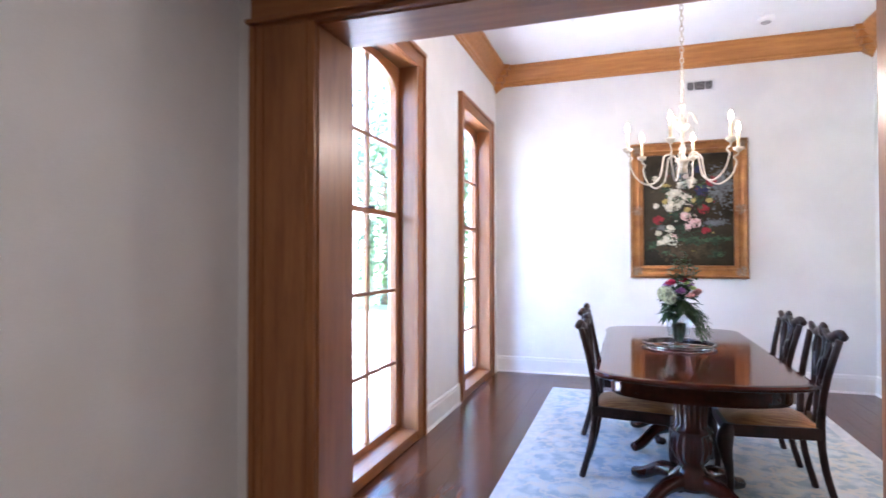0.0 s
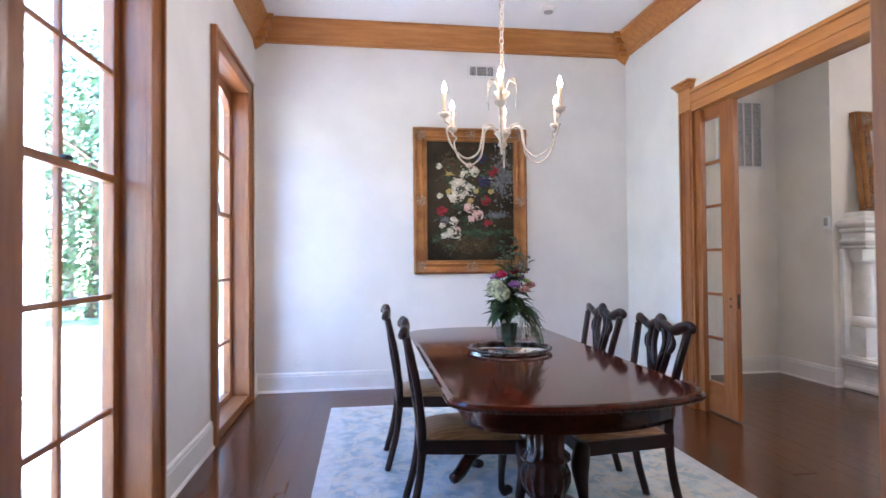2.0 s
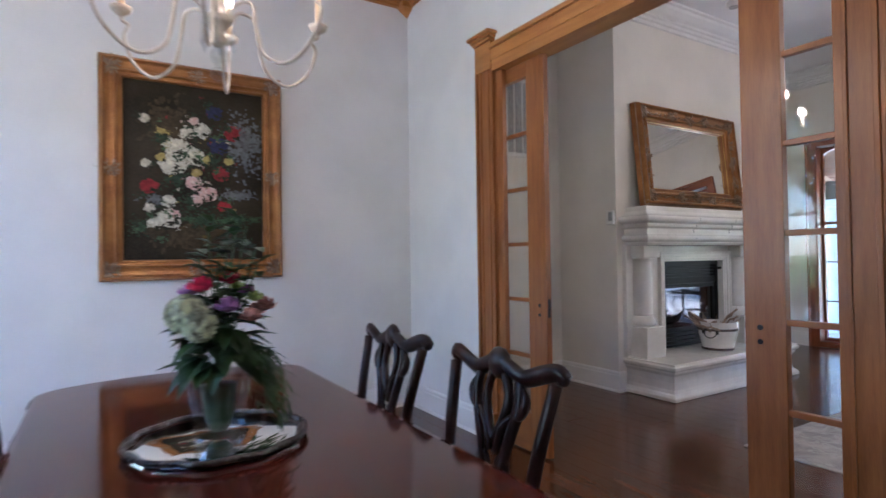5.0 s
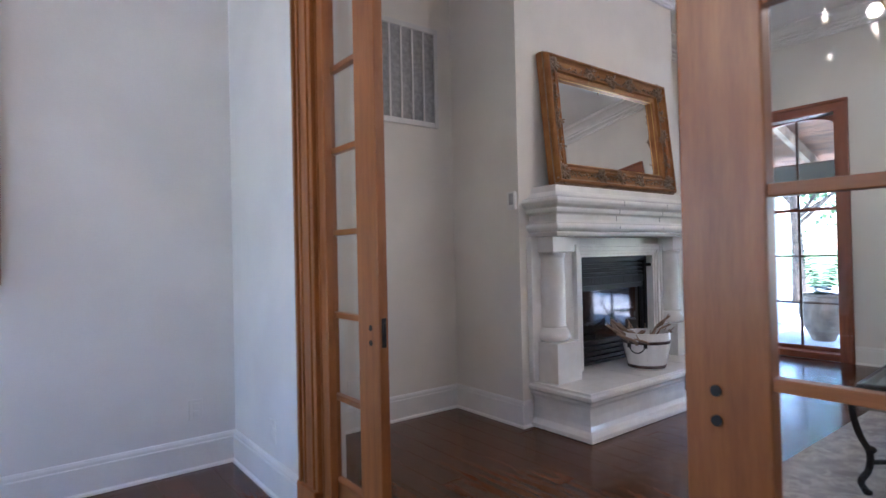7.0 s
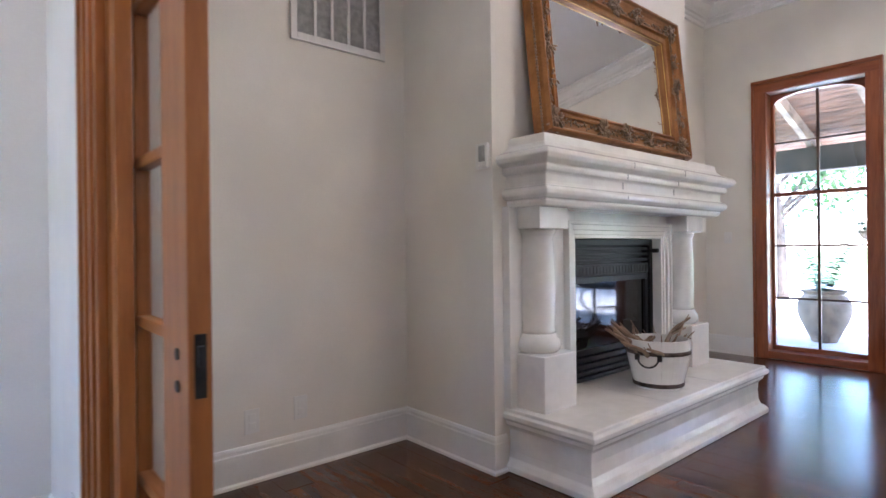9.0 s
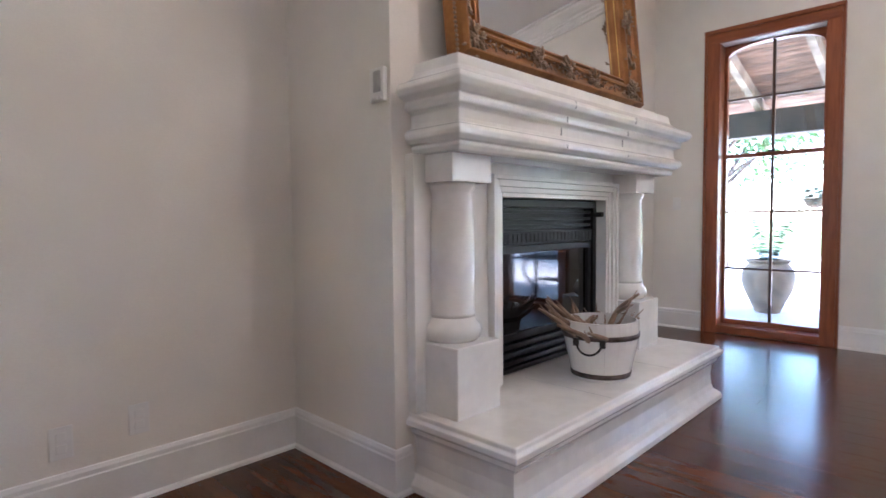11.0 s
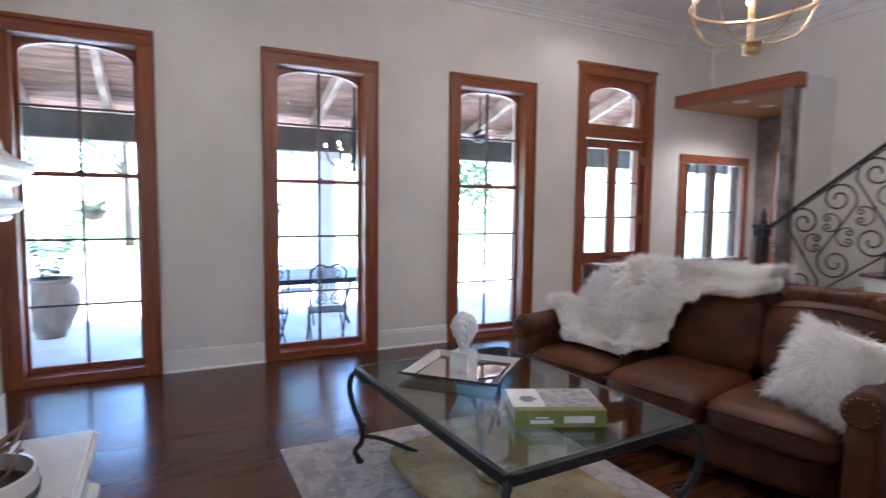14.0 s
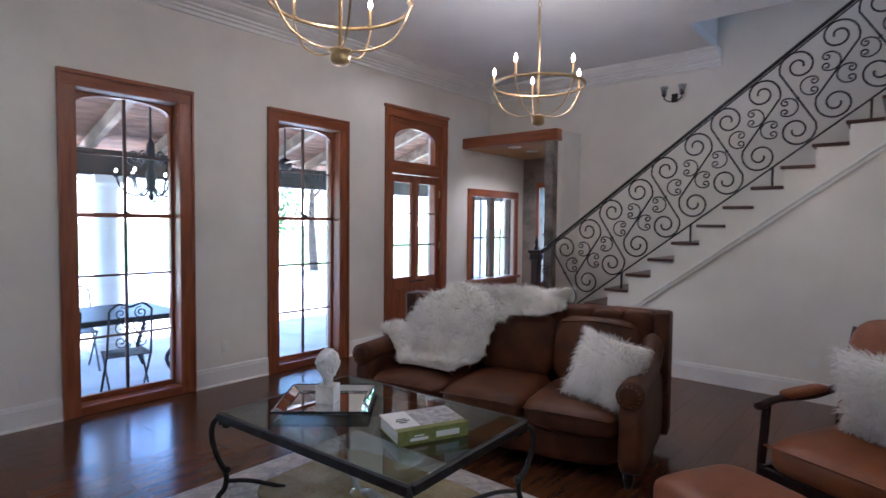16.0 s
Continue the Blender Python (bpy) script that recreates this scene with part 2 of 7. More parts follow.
def tube(bm, pts, r, seg=8, flat=1.0):
    """A round bar along points; r is one radius or one for each point."""
    pts = [Vector(p) for p in pts]
    rs = r if isinstance(r, (list, tuple)) else [r] * len(pts)
    up = Vector((0.13, 0.27, 0.95)).normalized()
    rings = []
    for i, p in enumerate(pts):
        d = (pts[min(i + 1, len(pts) - 1)] - pts[max(i - 1, 0)]).normalized()
        side = d.cross(up)
        if side.length < 0.05:
            side = d.cross(Vector((1, 0, 0)))
        side.normalize()
        top = side.cross(d).normalized()
        up = top
        rings.append([bm.verts.new(p + rs[i] * (math.cos(a) * side + flat * math.sin(a) * top)) for a in (2 * math.pi * k / seg for k in range(seg))])
    for a, b in zip(rings, rings[1:]):
        for k in range(seg):
            bm.faces.new((a[k], a[(k + 1) % seg], b[(k + 1) % seg], b[k]))
    bm.faces.new(rings[0][::-1])
    bm.faces.new(rings[-1])
    return bm


def prism(bm, poly, y0, y1, plane="xz"):
    """A flat outline pushed through a depth. xz: points are (x, z), depth along y; yz: (y, z) along x; xy: (x, y) along z."""
    def at(p, d):
        return {"xz": (p[0], d, p[1]), "yz": (d, p[0], p[1]), "xy": (p[0], p[1], d)}[plane]
    a = [bm.verts.new(at(p, y0)) for p in poly]
    b = [bm.verts.new(at(p, y1)) for p in poly]
    n = len(poly)
    fs = [bm.faces.new(a), bm.faces.new(b[::-1])]
    for i in range(n):
        bm.faces.new((a[i], a[(i + 1) % n], b[(i + 1) % n], b[i]))
    for f in fs:
        f.normal_update()
    bmesh.ops.triangulate(bm, faces=fs)
    return bm


def ball(bm, x, y, z, r, sub=2, scale=(1, 1, 1), m=None):
    t = Matrix.Translation((x, y, z)) @ (m or Matrix()) @ Matrix.Diagonal((*scale, 1))
    bmesh.ops.create_icosphere(bm, subdivisions=sub, radius=r, matrix=t)
    return bm


def catmull(pts, n=8):
    """A smooth line through points."""
    P = [Vector(p) for p in pts]
    P = [2 * P[0] - P[1]] + P + [2 * P[-1] - P[-2]]
    out = []
    for i in range(1, len(P) - 2):
        for k in range(n):
            t = k / n
            a, b, c, d = P[i - 1:i + 3]
            out.append(0.5 * (2 * b + (c - a) * t + (2 * a - 5 * b + 4 * c - d) * t * t + (3 * b - a - 3 * c + d) * t ** 3))
    out.append(P[-2])
    return out


# ---- plan ----
XW, YN, YD, XP0, XP1 = -1.185, 5.37, 1.13, 2.52, 2.645     # dining: west, north, south faces; pocket wall
XE, YB, YST = 8.165, -2.50, -1.45                          # living: east face, stair back wall, stair side
CD, CL = 3.50, 3.56                                        # ceilings


def wall(name, axis, a0, a1, s0, s1, z0, z1, holes=(), material=None):
    """A wall along x or y between faces a0 and a1, with openings (s0, s1, z0, z1)."""
    bm = bmesh.new()
    cuts = sorted({s0, s1, *[h[0] for h in holes], *[h[1] for h in holes]})
    for u, v in zip(cuts, cuts[1:]):
        solid, at = [], z0
        for h in sorted((h for h in holes if h[0] <= u and h[1] >= v), key=lambda h: h[2]):
            if h[2] > at:
                solid.append((at, h[2]))
            at = h[3]
        if at < z1:
            solid.append((at, z1))
        for a, b in solid:
            if axis == "x":
                box(bm, u, a0, a, v, a1, b)
            else:
                box(bm, a0, u, a, a1, v, b)
    return tagged(part(name, bm, material or PAINT), kind="structure")


WIN_D = (2.29, 4.49)
WIN_L = (4.39, 2.56, 0.78)
wall("wall_west", "y", XW - 0.22, XW, -3.0, YN + 0.2, -0.05, CD + 0.1, [(c - 0.52, c + 0.52, 0.0, 2.71) for c in WIN_D])
wall("wall_north", "x", YN, YN + 0.2, XW, XP1, -0.05, CL + 0.1)
wall("wall_north_living", "x", YN, YN + 0.2, XP1, XE + 0.22, -0.05, CL + 0.1, material=PAINTL)
wall("wall_dining_south", "x", 0.88, YD, XW, XP0, -0.05, CD + 0.1, [(-0.845, 1.035, -0.05, 2.22)])
wall("wall_pocket", "y", XP0, XP1, -3.0, YN, -0.05, CL + 0.1, [(2.185, 4.205, -0.05, 2.47)])
wall("wall_east", "y", XE, XE + 0.24, -3.67, YN, -0.05, CL + 0.1,
     [(c - 0.40, c + 0.40, 0.06, 2.57) for c in WIN_L] + [(-1.38, -0.42, -0.05, 2.88), (-3.24, -2.02, 0.72, 2.0)], material=PAINTL)
wall("wall_stair_back", "x", YB - 0.16, YB, -3.2, XE, -0.05, 6.2, [(6.70, XE, -0.05, 2.76)], material=PAINTL)
wall("wall_stair_return", "y", 6.66, 6.718, YB, -1.982, -0.05, 2.765, material=PAINTL)
wall("wall_kitchen_end", "x", -3.67, -3.47, 5.6, XE, -0.05, 3.0, [(7.68, 7.85, 0.62, 2.16)], material=STONE)
wall("wall_kitchen_side", "y", 5.6, 5.75, -3.47, YB - 0.16, -0.05, 3.0)
wall("wall_hall_south", "x", -3.2, -3.0, XW - 0.22, XP1, -0.05, CD + 0.1)
wall("wall_upper_east", "y", 5.0, 5.1, YB, -1.5, CL + 0.1, 6.2)
wall("wall_upper_front", "x", -1.45, -1.35, -3.2, 5.1, CL + 0.1, 6.2)
wall("wall_living_west", "y", -3.2, -3.1, YB, -3.0, -0.05, 6.2)
tagged(part("chimney_breast", prism(bmesh.new(), [(4.223, 0), (4.81, 0), (4.81, 1.16), (5.77, 1.16), (5.77, 0), (6.24, 0), (6.24, CL), (4.223, CL)], 4.66, YN), PAINTL), kind="structure")

tagged(part("ceiling_dining", boxes((XW, YD, CD, XP0, YN, CD + 0.1)), CEIL), kind="structure")
tagged(part("ceiling_hall", boxes((XW, -3.0, CD, XP0, 0.88, CD + 0.1)), CEIL), kind="structure")
cl = boxes((XP1, -1.45, CL, XE, YN, CL + 0.1), (5.0, YB, CL, XE, -1.45, CL + 0.1))
tagged(part("ceiling_living", cl, CEIL), kind="structure")
tagged(part("ceiling_upper", boxes((-3.2, YB, 6.2, 5.1, -1.35, 6.3)), CEIL), kind="structure")
tagged(part("ceiling_kitchen", boxes((6.70, -3.47, 2.62, XE, -1.98, 2.66), (5.6, -3.47, 2.62, 6.70, YB - 0.16, 2.66)), PINEH), kind="structure")
tagged(part("soffit_top", boxes((6.72, YB, 2.735, XE, -1.99, 2.76)), PAINT), kind="structure")
tagged(part("header_beam", boxes((6.66, -1.98, 2.62, XE, -1.84, 2.765), bevel=0.006), CHERRYH), kind="structure")
pil = boxes((6.72, -2.05, 0, 6.83, -1.86, 2.62))
tagged(part("stone_jamb", pil, STONE), kind="structure")
floor = tagged(part("floor", boxes((XW - 0.2, -3.6, -0.08, XE + 0.2, YN + 0.1, -0.003)), SUBFLOOR), kind="structure")


def run(name, material, profile, line, closed=False, label=""):
    """A moulding: profile of (out, z) swept along a plan line, out to the line's left, mitred at corners."""
    bm = bmesh.new()
    P = [Vector((*p, 0)) for p in line]
    rings = []
    for i, p in enumerate(P):
        before = (p - P[i - 1]).normalized() if i or closed else None
        after = (P[(i + 1) % len(P)] - p).normalized() if i < len(P) - 1 or closed else None
        na = Vector((-before.y, before.x, 0)) if before else None
        nb = Vector((-after.y, after.x, 0)) if after else None
        n = na or nb
        if na and nb:
            n = (na + nb) / (1 + na.dot(nb))
        rings.append([bm.verts.new(p + n * o + Vector((0, 0, z))) for o, z in profile])
    k = len(profile)
    pairs = list(zip(rings, rings[1:])) + ([(rings[-1], rings[0])] if closed else [])
    for a, b in pairs:
        for j in range(k):
            bm.faces.new((a[j], b[j], b[(j + 1) % k], a[(j + 1) % k]))
    if not closed:
        bm.faces.new(rings[0])
        bm.faces.new(rings[-1][::-1])
    return tagged(part(name, bm, material), label, kind="structure")


BASE = [(0, 0), (0.018, 0), (0.018, 0.145), (0.014, 0.15), (0.014, 0.165), (0.008, 0.178), (0, 0.18)]
SHOE = [(0, 0), (0.03, 0), (0.028, 0.012), (0.018, 0.02), (0, 0.02)]
for prof, nm in ((BASE, "baseboard"), (SHOE, "trim")):
    run(nm, TRIMW, prof, [(XP0, 4.365), (XP0, YN), (XW, YN), (XW, 5.11)])
    run(nm, TRIMW, prof, [(XW, 3.87), (XW, 2.91)])
    run(nm, TRIMW, prof, [(XP0, YD), (XP0, 2.03)])
    run(nm, TRIMW, prof, [(XE, 4.91), (XE, YN), (6.24, YN), (6.24, 4.66)])
    run(nm, TRIMW, prof, [(4.30, 4.66), (4.223, 4.66), (4.223, YN), (XP1, YN), (XP1, 4.21)])
    run(nm, TRIMW, prof, [(XE, 3.07), (XE, 3.87)])
    run(nm, TRIMW, prof, [(XE, 1.28), (XE, 2.05)])
    run(nm, TRIMW, prof, [(XE, -0.31), (XE, 0.27)])
    run(nm, TRIMW, prof, [(XE, -4.6), (XE, -1.50)])
    run(nm, TRIMW, prof, [(XP1, 2.18), (XP1, -1.58)])

# honey-coloured crown in the dining room, with blocks at the inner corners
CROWN_D = [(0, CD - 0.002), (0.15, CD - 0.002), (0.15, CD - 0.03), (0.135, CD - 0.04), (0.115, CD - 0.075), (0.075, CD - 0.125), (0.05, CD - 0.145),
           (0.042, CD - 0.16), (0.042, CD - 0.175), (0.028, CD - 0.185), (0.028, CD - 0.20), (0, CD - 0.205)]
run("crown_dining", PINEH, CROWN_D, [(XW, YD), (XP0, YD), (XP0, YN), (XW, YN)], closed=True)
for cx, cy, sx, sy in ((XW, YN, 1, -1), (XP0, YN, -1, -1)):
    bm = bmesh.new()
    for (r, z0, z1) in ((0.205, CD - 0.05, CD - 0.003), (0.17, CD - 0.11, CD - 0.05), (0.125, CD - 0.17, CD - 0.11), (0.095, CD - 0.215, CD - 0.17)):
        box(bm, cx, cy, z0, cx + sx * r, cy + sy * r, z1, 0.006)
    a = [bm.verts.new((cx + sx * i, cy + sy * j, CD - 0.215)) for i, j in ((0, 0), (0.085, 0), (0.085, 0.085), (0, 0.085))]
    tip = bm.verts.new((cx + sx * 0.004, cy + sy * 0.004, CD - 0.275))
    bm.faces.new(a)
    for i in range(4):
        bm.faces.new((a[i], a[(i + 1) % 4], tip))
    tagged(part("crown_block", bm, PINEH), kind="structure")
# white stepped crown in the living room
CROWN_L = [(0, CL - 0.002), (0.19, CL - 0.002), (0.19, CL - 0.02), (0.165, CL - 0.028), (0.155, CL - 0.05), (0.11, CL - 0.085), (0.075, CL - 0.10), (0.07, CL - 0.118),
           (0.045, CL - 0.125), (0.04, CL - 0.145), (0.02, CL - 0.155), (0.02, CL - 0.185), (0, CL - 0.19)]
run("crown_living", TRIMW, CROWN_L, [(4.95, YB), (XE, YB), (XE, YN), (6.24, YN), (6.24, 4.66), (4.223, 4.66), (4.223, YN), (XP1, YN), (XP1, -1.35)])


# ---- openings ----
def arch(half, spring, rise, n=20):
    return [(-half * math.cos(math.pi * i / n), spring + rise * math.sin(math.pi * i / n) ** 0.85) for i in range(n + 1)]


def sash_window(name, m, half, z0, z1, casing, top, depth, mats, label, glass_half, rise, bars, zm, bar_wood, bar):
    """Tall arched double-hung window in a rectangular cased opening. Local: x along the wall, y into the room, z up."""
    wood, level = mats
    root = tagged(part(name, boxes((-half, -0.005, 0, -half + casing, 0.024, top, ), (half - casing, -0.005, 0, half, 0.024, top), bevel=0.006), wood), label, kind="structure")
    root.matrix_world = m
    part("head_casing", boxes((-half, -0.004, top - casing - 0.0, half, 0.028, top), (-half - 0.012, -0.004, top - 0.03, half + 0.012, 0.045, top + 0.004), bevel=0.006), level, root)
    for s in (-1, 1):
        part("backband", boxes((s * half - 0.011, 0, 0, s * half + 0.011, 0.042, top), bevel=0.005), wood, root)
    inner = half - casing
    for s in (-1, 1):
        a, b = sorted((s * inner, s * (inner + 0.03)))
        part("jamb", boxes((a, -depth - 0.05, 0.06, b, -0.004, top - casing)), wood, root)
    part("jamb_head", boxes((-inner, -depth - 0.05, top - casing - 0.001, inner, -0.004, top - casing + 0.03)), level, root)
    part("sill", boxes((-half, -depth - 0.06, 0.004, half, 0.02, 0.075), bevel=0.006), level, root)
    # arched frame head behind the flat head
    bm = bmesh.new()
    spring = z1 - rise
    prism(bm, [(-inner, top - casing - 0.008), (-inner, spring - 0.002)] + arch(glass_half, spring, rise) + [(inner, spring - 0.002), (inner, top - casing - 0.008)], -depth - 0.03, -depth + 0.02)
    part("arched_head", bm, level, root)
    for s in (-1, 1):
        a, b = sorted((s * glass_half, s * inner))
        part("stile", boxes((a, -depth - 0.03, 0.075, b, -depth + 0.02, spring), bevel=0.003), wood, root)
    part("bottom_rail", boxes((-glass_half, -depth - 0.03, 0.075, glass_half, -depth + 0.018, z0), bevel=0.004), level, root)
    part("meeting_rail", boxes((-glass_half, -depth - 0.028, zm - 0.018, glass_half, -depth + 0.028, zm + 0.018), bevel=0.004), level, root)
    hz = list(bars)
    for z in hz:
        part("muntin", boxes((-glass_half, -depth - 0.012, z - bar, glass_half, -depth + 0.012, z + bar), bevel=0.003), bar_wood, root)
    part("muntin", boxes((-bar * 1.3, -depth - 0.013, z0, bar * 1.3, -depth + 0.013, z1 - 0.004), bevel=0.003), bar_wood, root)
    part("latch", boxes((-0.025, -depth + 0.02, zm + 0.016, 0.025, -depth + 0.045, zm + 0.032), bevel=0.004), IRON, root)
    zs = [z0] + hz[:2] + [zm] + [hz[2]] + [z1]
    for a, b in zip(zs, zs[1:]):
        for s in (-1, 1):
            x0, x1 = sorted((s * 0.01, s * glass_half))
            p = part("pane", boxes((x0, -depth - 0.002, a, x1, -depth + 0.002, b)), PANE, root)
            p.visible_shadow = False
    return root


for i, c in enumerate(WIN_D):
    sash_window("window_%d" % (i + 1), pose(XW, c, 0, 0, 0, -90), 0.62, 0.12, 2.64, 0.125, 2.83, 0.14, (PINEW, PINEWH),
                "tall arched sash window in honey-stained pine casing", 0.43, 0.16, (0.56, 1.08, 2.11), 1.615, PINEW, 0.012)
for i, c in enumerate(WIN_L):
    sash_window("window_%d" % (i + 3), pose(XE, c, 0, 0, 0, 90), 0.505, 0.12, 2.56, 0.115, 2.69, 0.13, (CHERRY, CHERRYH),
                "tall arched sash window in reddish cherry casing", 0.365, 0.11, (0.583, 1.09, 2.088), 1.588, MUNTIN, 0.009)


def french_door(m):
    root = tagged(part("door_1", boxes((-0.585, -0.005, 0, -0.475, 0.026, 3.0), (0.475, -0.005, 0, 0.585, 0.026, 3.0), bevel=0.006), CHERRY),
                  "closed pair of cherry french doors under an arched transom", kind="structure")
    root.matrix_world = m
    part("head_casing", boxes((-0.585, -0.004, 2.87, 0.585, 0.03, 3.0), (-0.6, -0.004, 2.97, 0.6, 0.045, 3.006), bevel=0.006), CHERRYH, root)
    bm = bmesh.new()
    prism(bm, [(-0.475, 2.88), (-0.475, 2.55)] + arch(0.385, 2.60, 0.17) + [(0.475, 2.55), (0.475, 2.88)], -0.075, -0.03)
    part("arched_head", bm, CHERRYH, root)
    for s in (-1, 1):
        a, b = sorted((s * 0.385, s * 0.475))
        part("transom_stile", boxes((a, -0.075, 2.33, b, -0.03, 2.60)), CHERRY, root)
        a, b = sorted((s * 0.475, s * 0.49))
        part("jamb", boxes((a, -0.2, 0, b, -0.006, 2.9)), CHERRY, root)
    part("transom_bar", boxes((-0.475, -0.09, 2.18, 0.475, -0.012, 2.34), bevel=0.008), CHERRYH, root)
    part("pane", boxes((-0.385, -0.055, 2.34, 0.385, -0.051, 2.76)), PANE, root).visible_shadow = False
    for s in (-1, 1):
        leaf = part("door_leaf", boxes(*[(min(s * a, s * b), -0.075, z0, max(s * a, s * b), -0.03, z1) for a, b, z0, z1 in
                                         ((0.004, 0.07, 0.02, 2.17), (0.39, 0.472, 0.02, 2.17), (0.07, 0.39, 0.02, 0.26), (0.07, 0.39, 0.70, 0.86), (0.07, 0.39, 2.07, 2.17))], bevel=0.004), CHERRY, root)
        a, b = sorted((s * 0.07, s * 0.39))
        part("panel", boxes((a, -0.065, 0.26, b, -0.043, 0.70), bevel=0.008), CHERRY, leaf)
        for z0, z1 in ((0.86, 1.27), (1.27, 1.68), (1.68, 2.07)):
            part("pane", boxes((a, -0.055, z0, b, -0.051, z1)), PANE, leaf).visible_shadow = False
        for z in (1.27, 1.68):
            part("muntin", boxes((a, -0.065, z - 0.01, b, -0.04, z + 0.01)), MUNTIN, leaf)
        part("handle", tube(bmesh.new(), [(s * 0.04, -0.03, 0.80), (s * 0.04, 0.015, 0.80), (s * 0.12, 0.02, 0.80)], 0.011), IRON, leaf)
    part("astragal", boxes((-0.02, -0.032, 0.02, 0.02, -0.018, 2.17), bevel=0.004), CHERRY, root)
    for z in (0.4, 1.2, 1.9):
        part("hinge", boxes((-0.485, -0.03, z, -0.462, -0.012, z + 0.1), bevel=0.003), BRASS, root)
    return root


french_door(pose(XE, -0.9, 0, 0, 0, 90))


def kitchen_window(m):
    root = tagged(part("window_6", boxes((-0.66, -0.005, 1.96, 0.66, 0.03, 2.07), (-0.66, -0.005, 0.60, 0.66, 0.022, 0.70), (-0.70, -0.01, 0.69, 0.70, 0.06, 0.73), bevel=0.006), CHERRYH),
                  "wide cherry window with two dark-barred lights", kind="structure")
    root.matrix_world = m
    for s in (-1, 1):
        a, b = sorted((s * 0.57, s * 0.66))
        part("side_casing", boxes((a, -0.005, 0.73, b, 0.028, 1.96), bevel=0.006), CHERRY, root)
    for x0, x1 in ((-0.57, -0.53), (-0.13, 0.0), (0.40, 0.57)):
        part("mullion", boxes((x0, -0.14, 0.73, x1, -0.06, 1.96), bevel=0.004), MUNTIN, root)
    for x0, x1 in ((-0.53, -0.13), (0.0, 0.40)):
        xm = (x0 + x1) / 2
        part("muntin", boxes((x0, -0.11, 1.33, x1, -0.085, 1.352)), MUNTIN, root)
        part("muntin", boxes((xm - 0.009, -0.108, 0.73, xm + 0.009, -0.087, 1.96)), MUNTIN, root)
        part("pane", boxes((x0, -0.1, 0.73, x1, -0.096, 1.96)), PANE, root).visible_shadow = False


kitchen_window(pose(XE, -2.63, 0, 0, 0, 90))

slit = tagged(part("window_7", boxes((7.625, -3.475, 2.15, 7.905, -3.44, 2.23), (7.625, -3.475, 0.54, 7.905, -3.44, 0.62), bevel=0.005), CHERRYH), "tall narrow window with cherry casing in the stone wall", kind="structure")
for a, b in ((7.625, 7.685), (7.845, 7.905)):
    part("side_casing", boxes((a, -3.475, 0.62, b, -3.445, 2.15), bevel=0.005), CHERRY, slit)
part("pane", boxes((7.68, -3.57, 0.62, 7.85, -3.566, 2.16)), PANE, slit).visible_shadow = False
part("muntin", boxes((7.68, -3.58, 1.38, 7.85, -3.556, 1.40)), MUNTIN, slit)


def cased_opening(name, m, half, top, thick, casing, wood, level, label, faces=2, lining=1.0, pilasters=False):
    """Cased opening: jamb lining through the wall, stepped casing and capped head on both faces. Local y from 0 (face) back to -thick."""
    root = tagged(part(name, boxes((-half - 0.001, -thick * lining, 0, -half + 0.02, 0.0, top), (half - 0.02, -thick * lining, 0, half + 0.001, 0.0, top)), wood), label, kind="structure")
    root.matrix_world = m
    part("jamb_head", boxes((-half, -thick, top - 0.02, half, 0.0, top + 0.001)), level, root)
    for f, g in ((0.0, 1), (-thick, -1))[:faces]:
        for s in (-1, 1):
            def slab(a, b, d, z0, z1):
                x0, x1 = sorted((s * a, s * b))
                y0, y1 = sorted((f, f + g * d))
                return (x0, y0, z0, x1, y1, z1)
            c0, c1 = half - 0.012, half + casing
            part("casing", boxes(slab(c0, c1, 0.022, 0.2, top), slab(c0 + 0.03, c0 + 0.045, 0.03, 0.2, top), slab(c1 - 0.06, c1 - 0.04, 0.03, 0.2, top),
                                 slab(c1 - 0.025, c1, 0.036, 0.2, top), bevel=0.004), wood, root)
            if pilasters:
                if s > 0:
                    part("jamb_stop", boxes((half - 0.085, f - 0.036, 0, half - 0.021, f - 0.002, top - 0.021), bevel=0.004), wood, root)
                part("pilaster_cap", boxes(slab(c0, c1, 0.034, top, top + 0.185), slab(c0 - 0.008, c1 + 0.008, 0.048, top + 0.185, top + 0.205), slab(c0 - 0.02, c1 + 0.02, 0.062, top + 0.205, top + 0.225),
                                           slab(c0 - 0.034, c1 + 0.034, 0.08, top + 0.225, top + 0.245), bevel=0.005), level, root)
            part("plinth_block", boxes(slab(c0 - 0.004, c1 + 0.006, 0.042, 0, 0.2), bevel=0.006), wood, root)
        y0, y1 = sorted((f, f + g * 0.026))
        y2, y3 = sorted((f, f + g * 0.05))
        y4, y5 = sorted((f, f + g * 0.075))
        if pilasters:
            part("head_casing", boxes((-half + 0.012, y0, top - 0.02, half - 0.012, y1, top + 0.155), (-half + 0.012, y2, top + 0.125, half - 0.012, y3, top + 0.155), (-half + 0.012, y0, top + 0.05, half - 0.012, f + g * 0.034, top + 0.125), bevel=0.004), level, root)
            continue
        part("head_casing", boxes((-half - casing, y0, top - 0.012, half + casing, y1, top + 0.15), (-half - casing - 0.01, y2, top + 0.005, half + casing + 0.01, y3, top + 0.022),
                                  (-half - casing - 0.012, y2, top + 0.13, half + casing + 0.012, y3, top + 0.16), (-half - casing - 0.03, y4, top + 0.16, half + casing + 0.03, y5, top + 0.19), bevel=0.005), level, root)
    return root


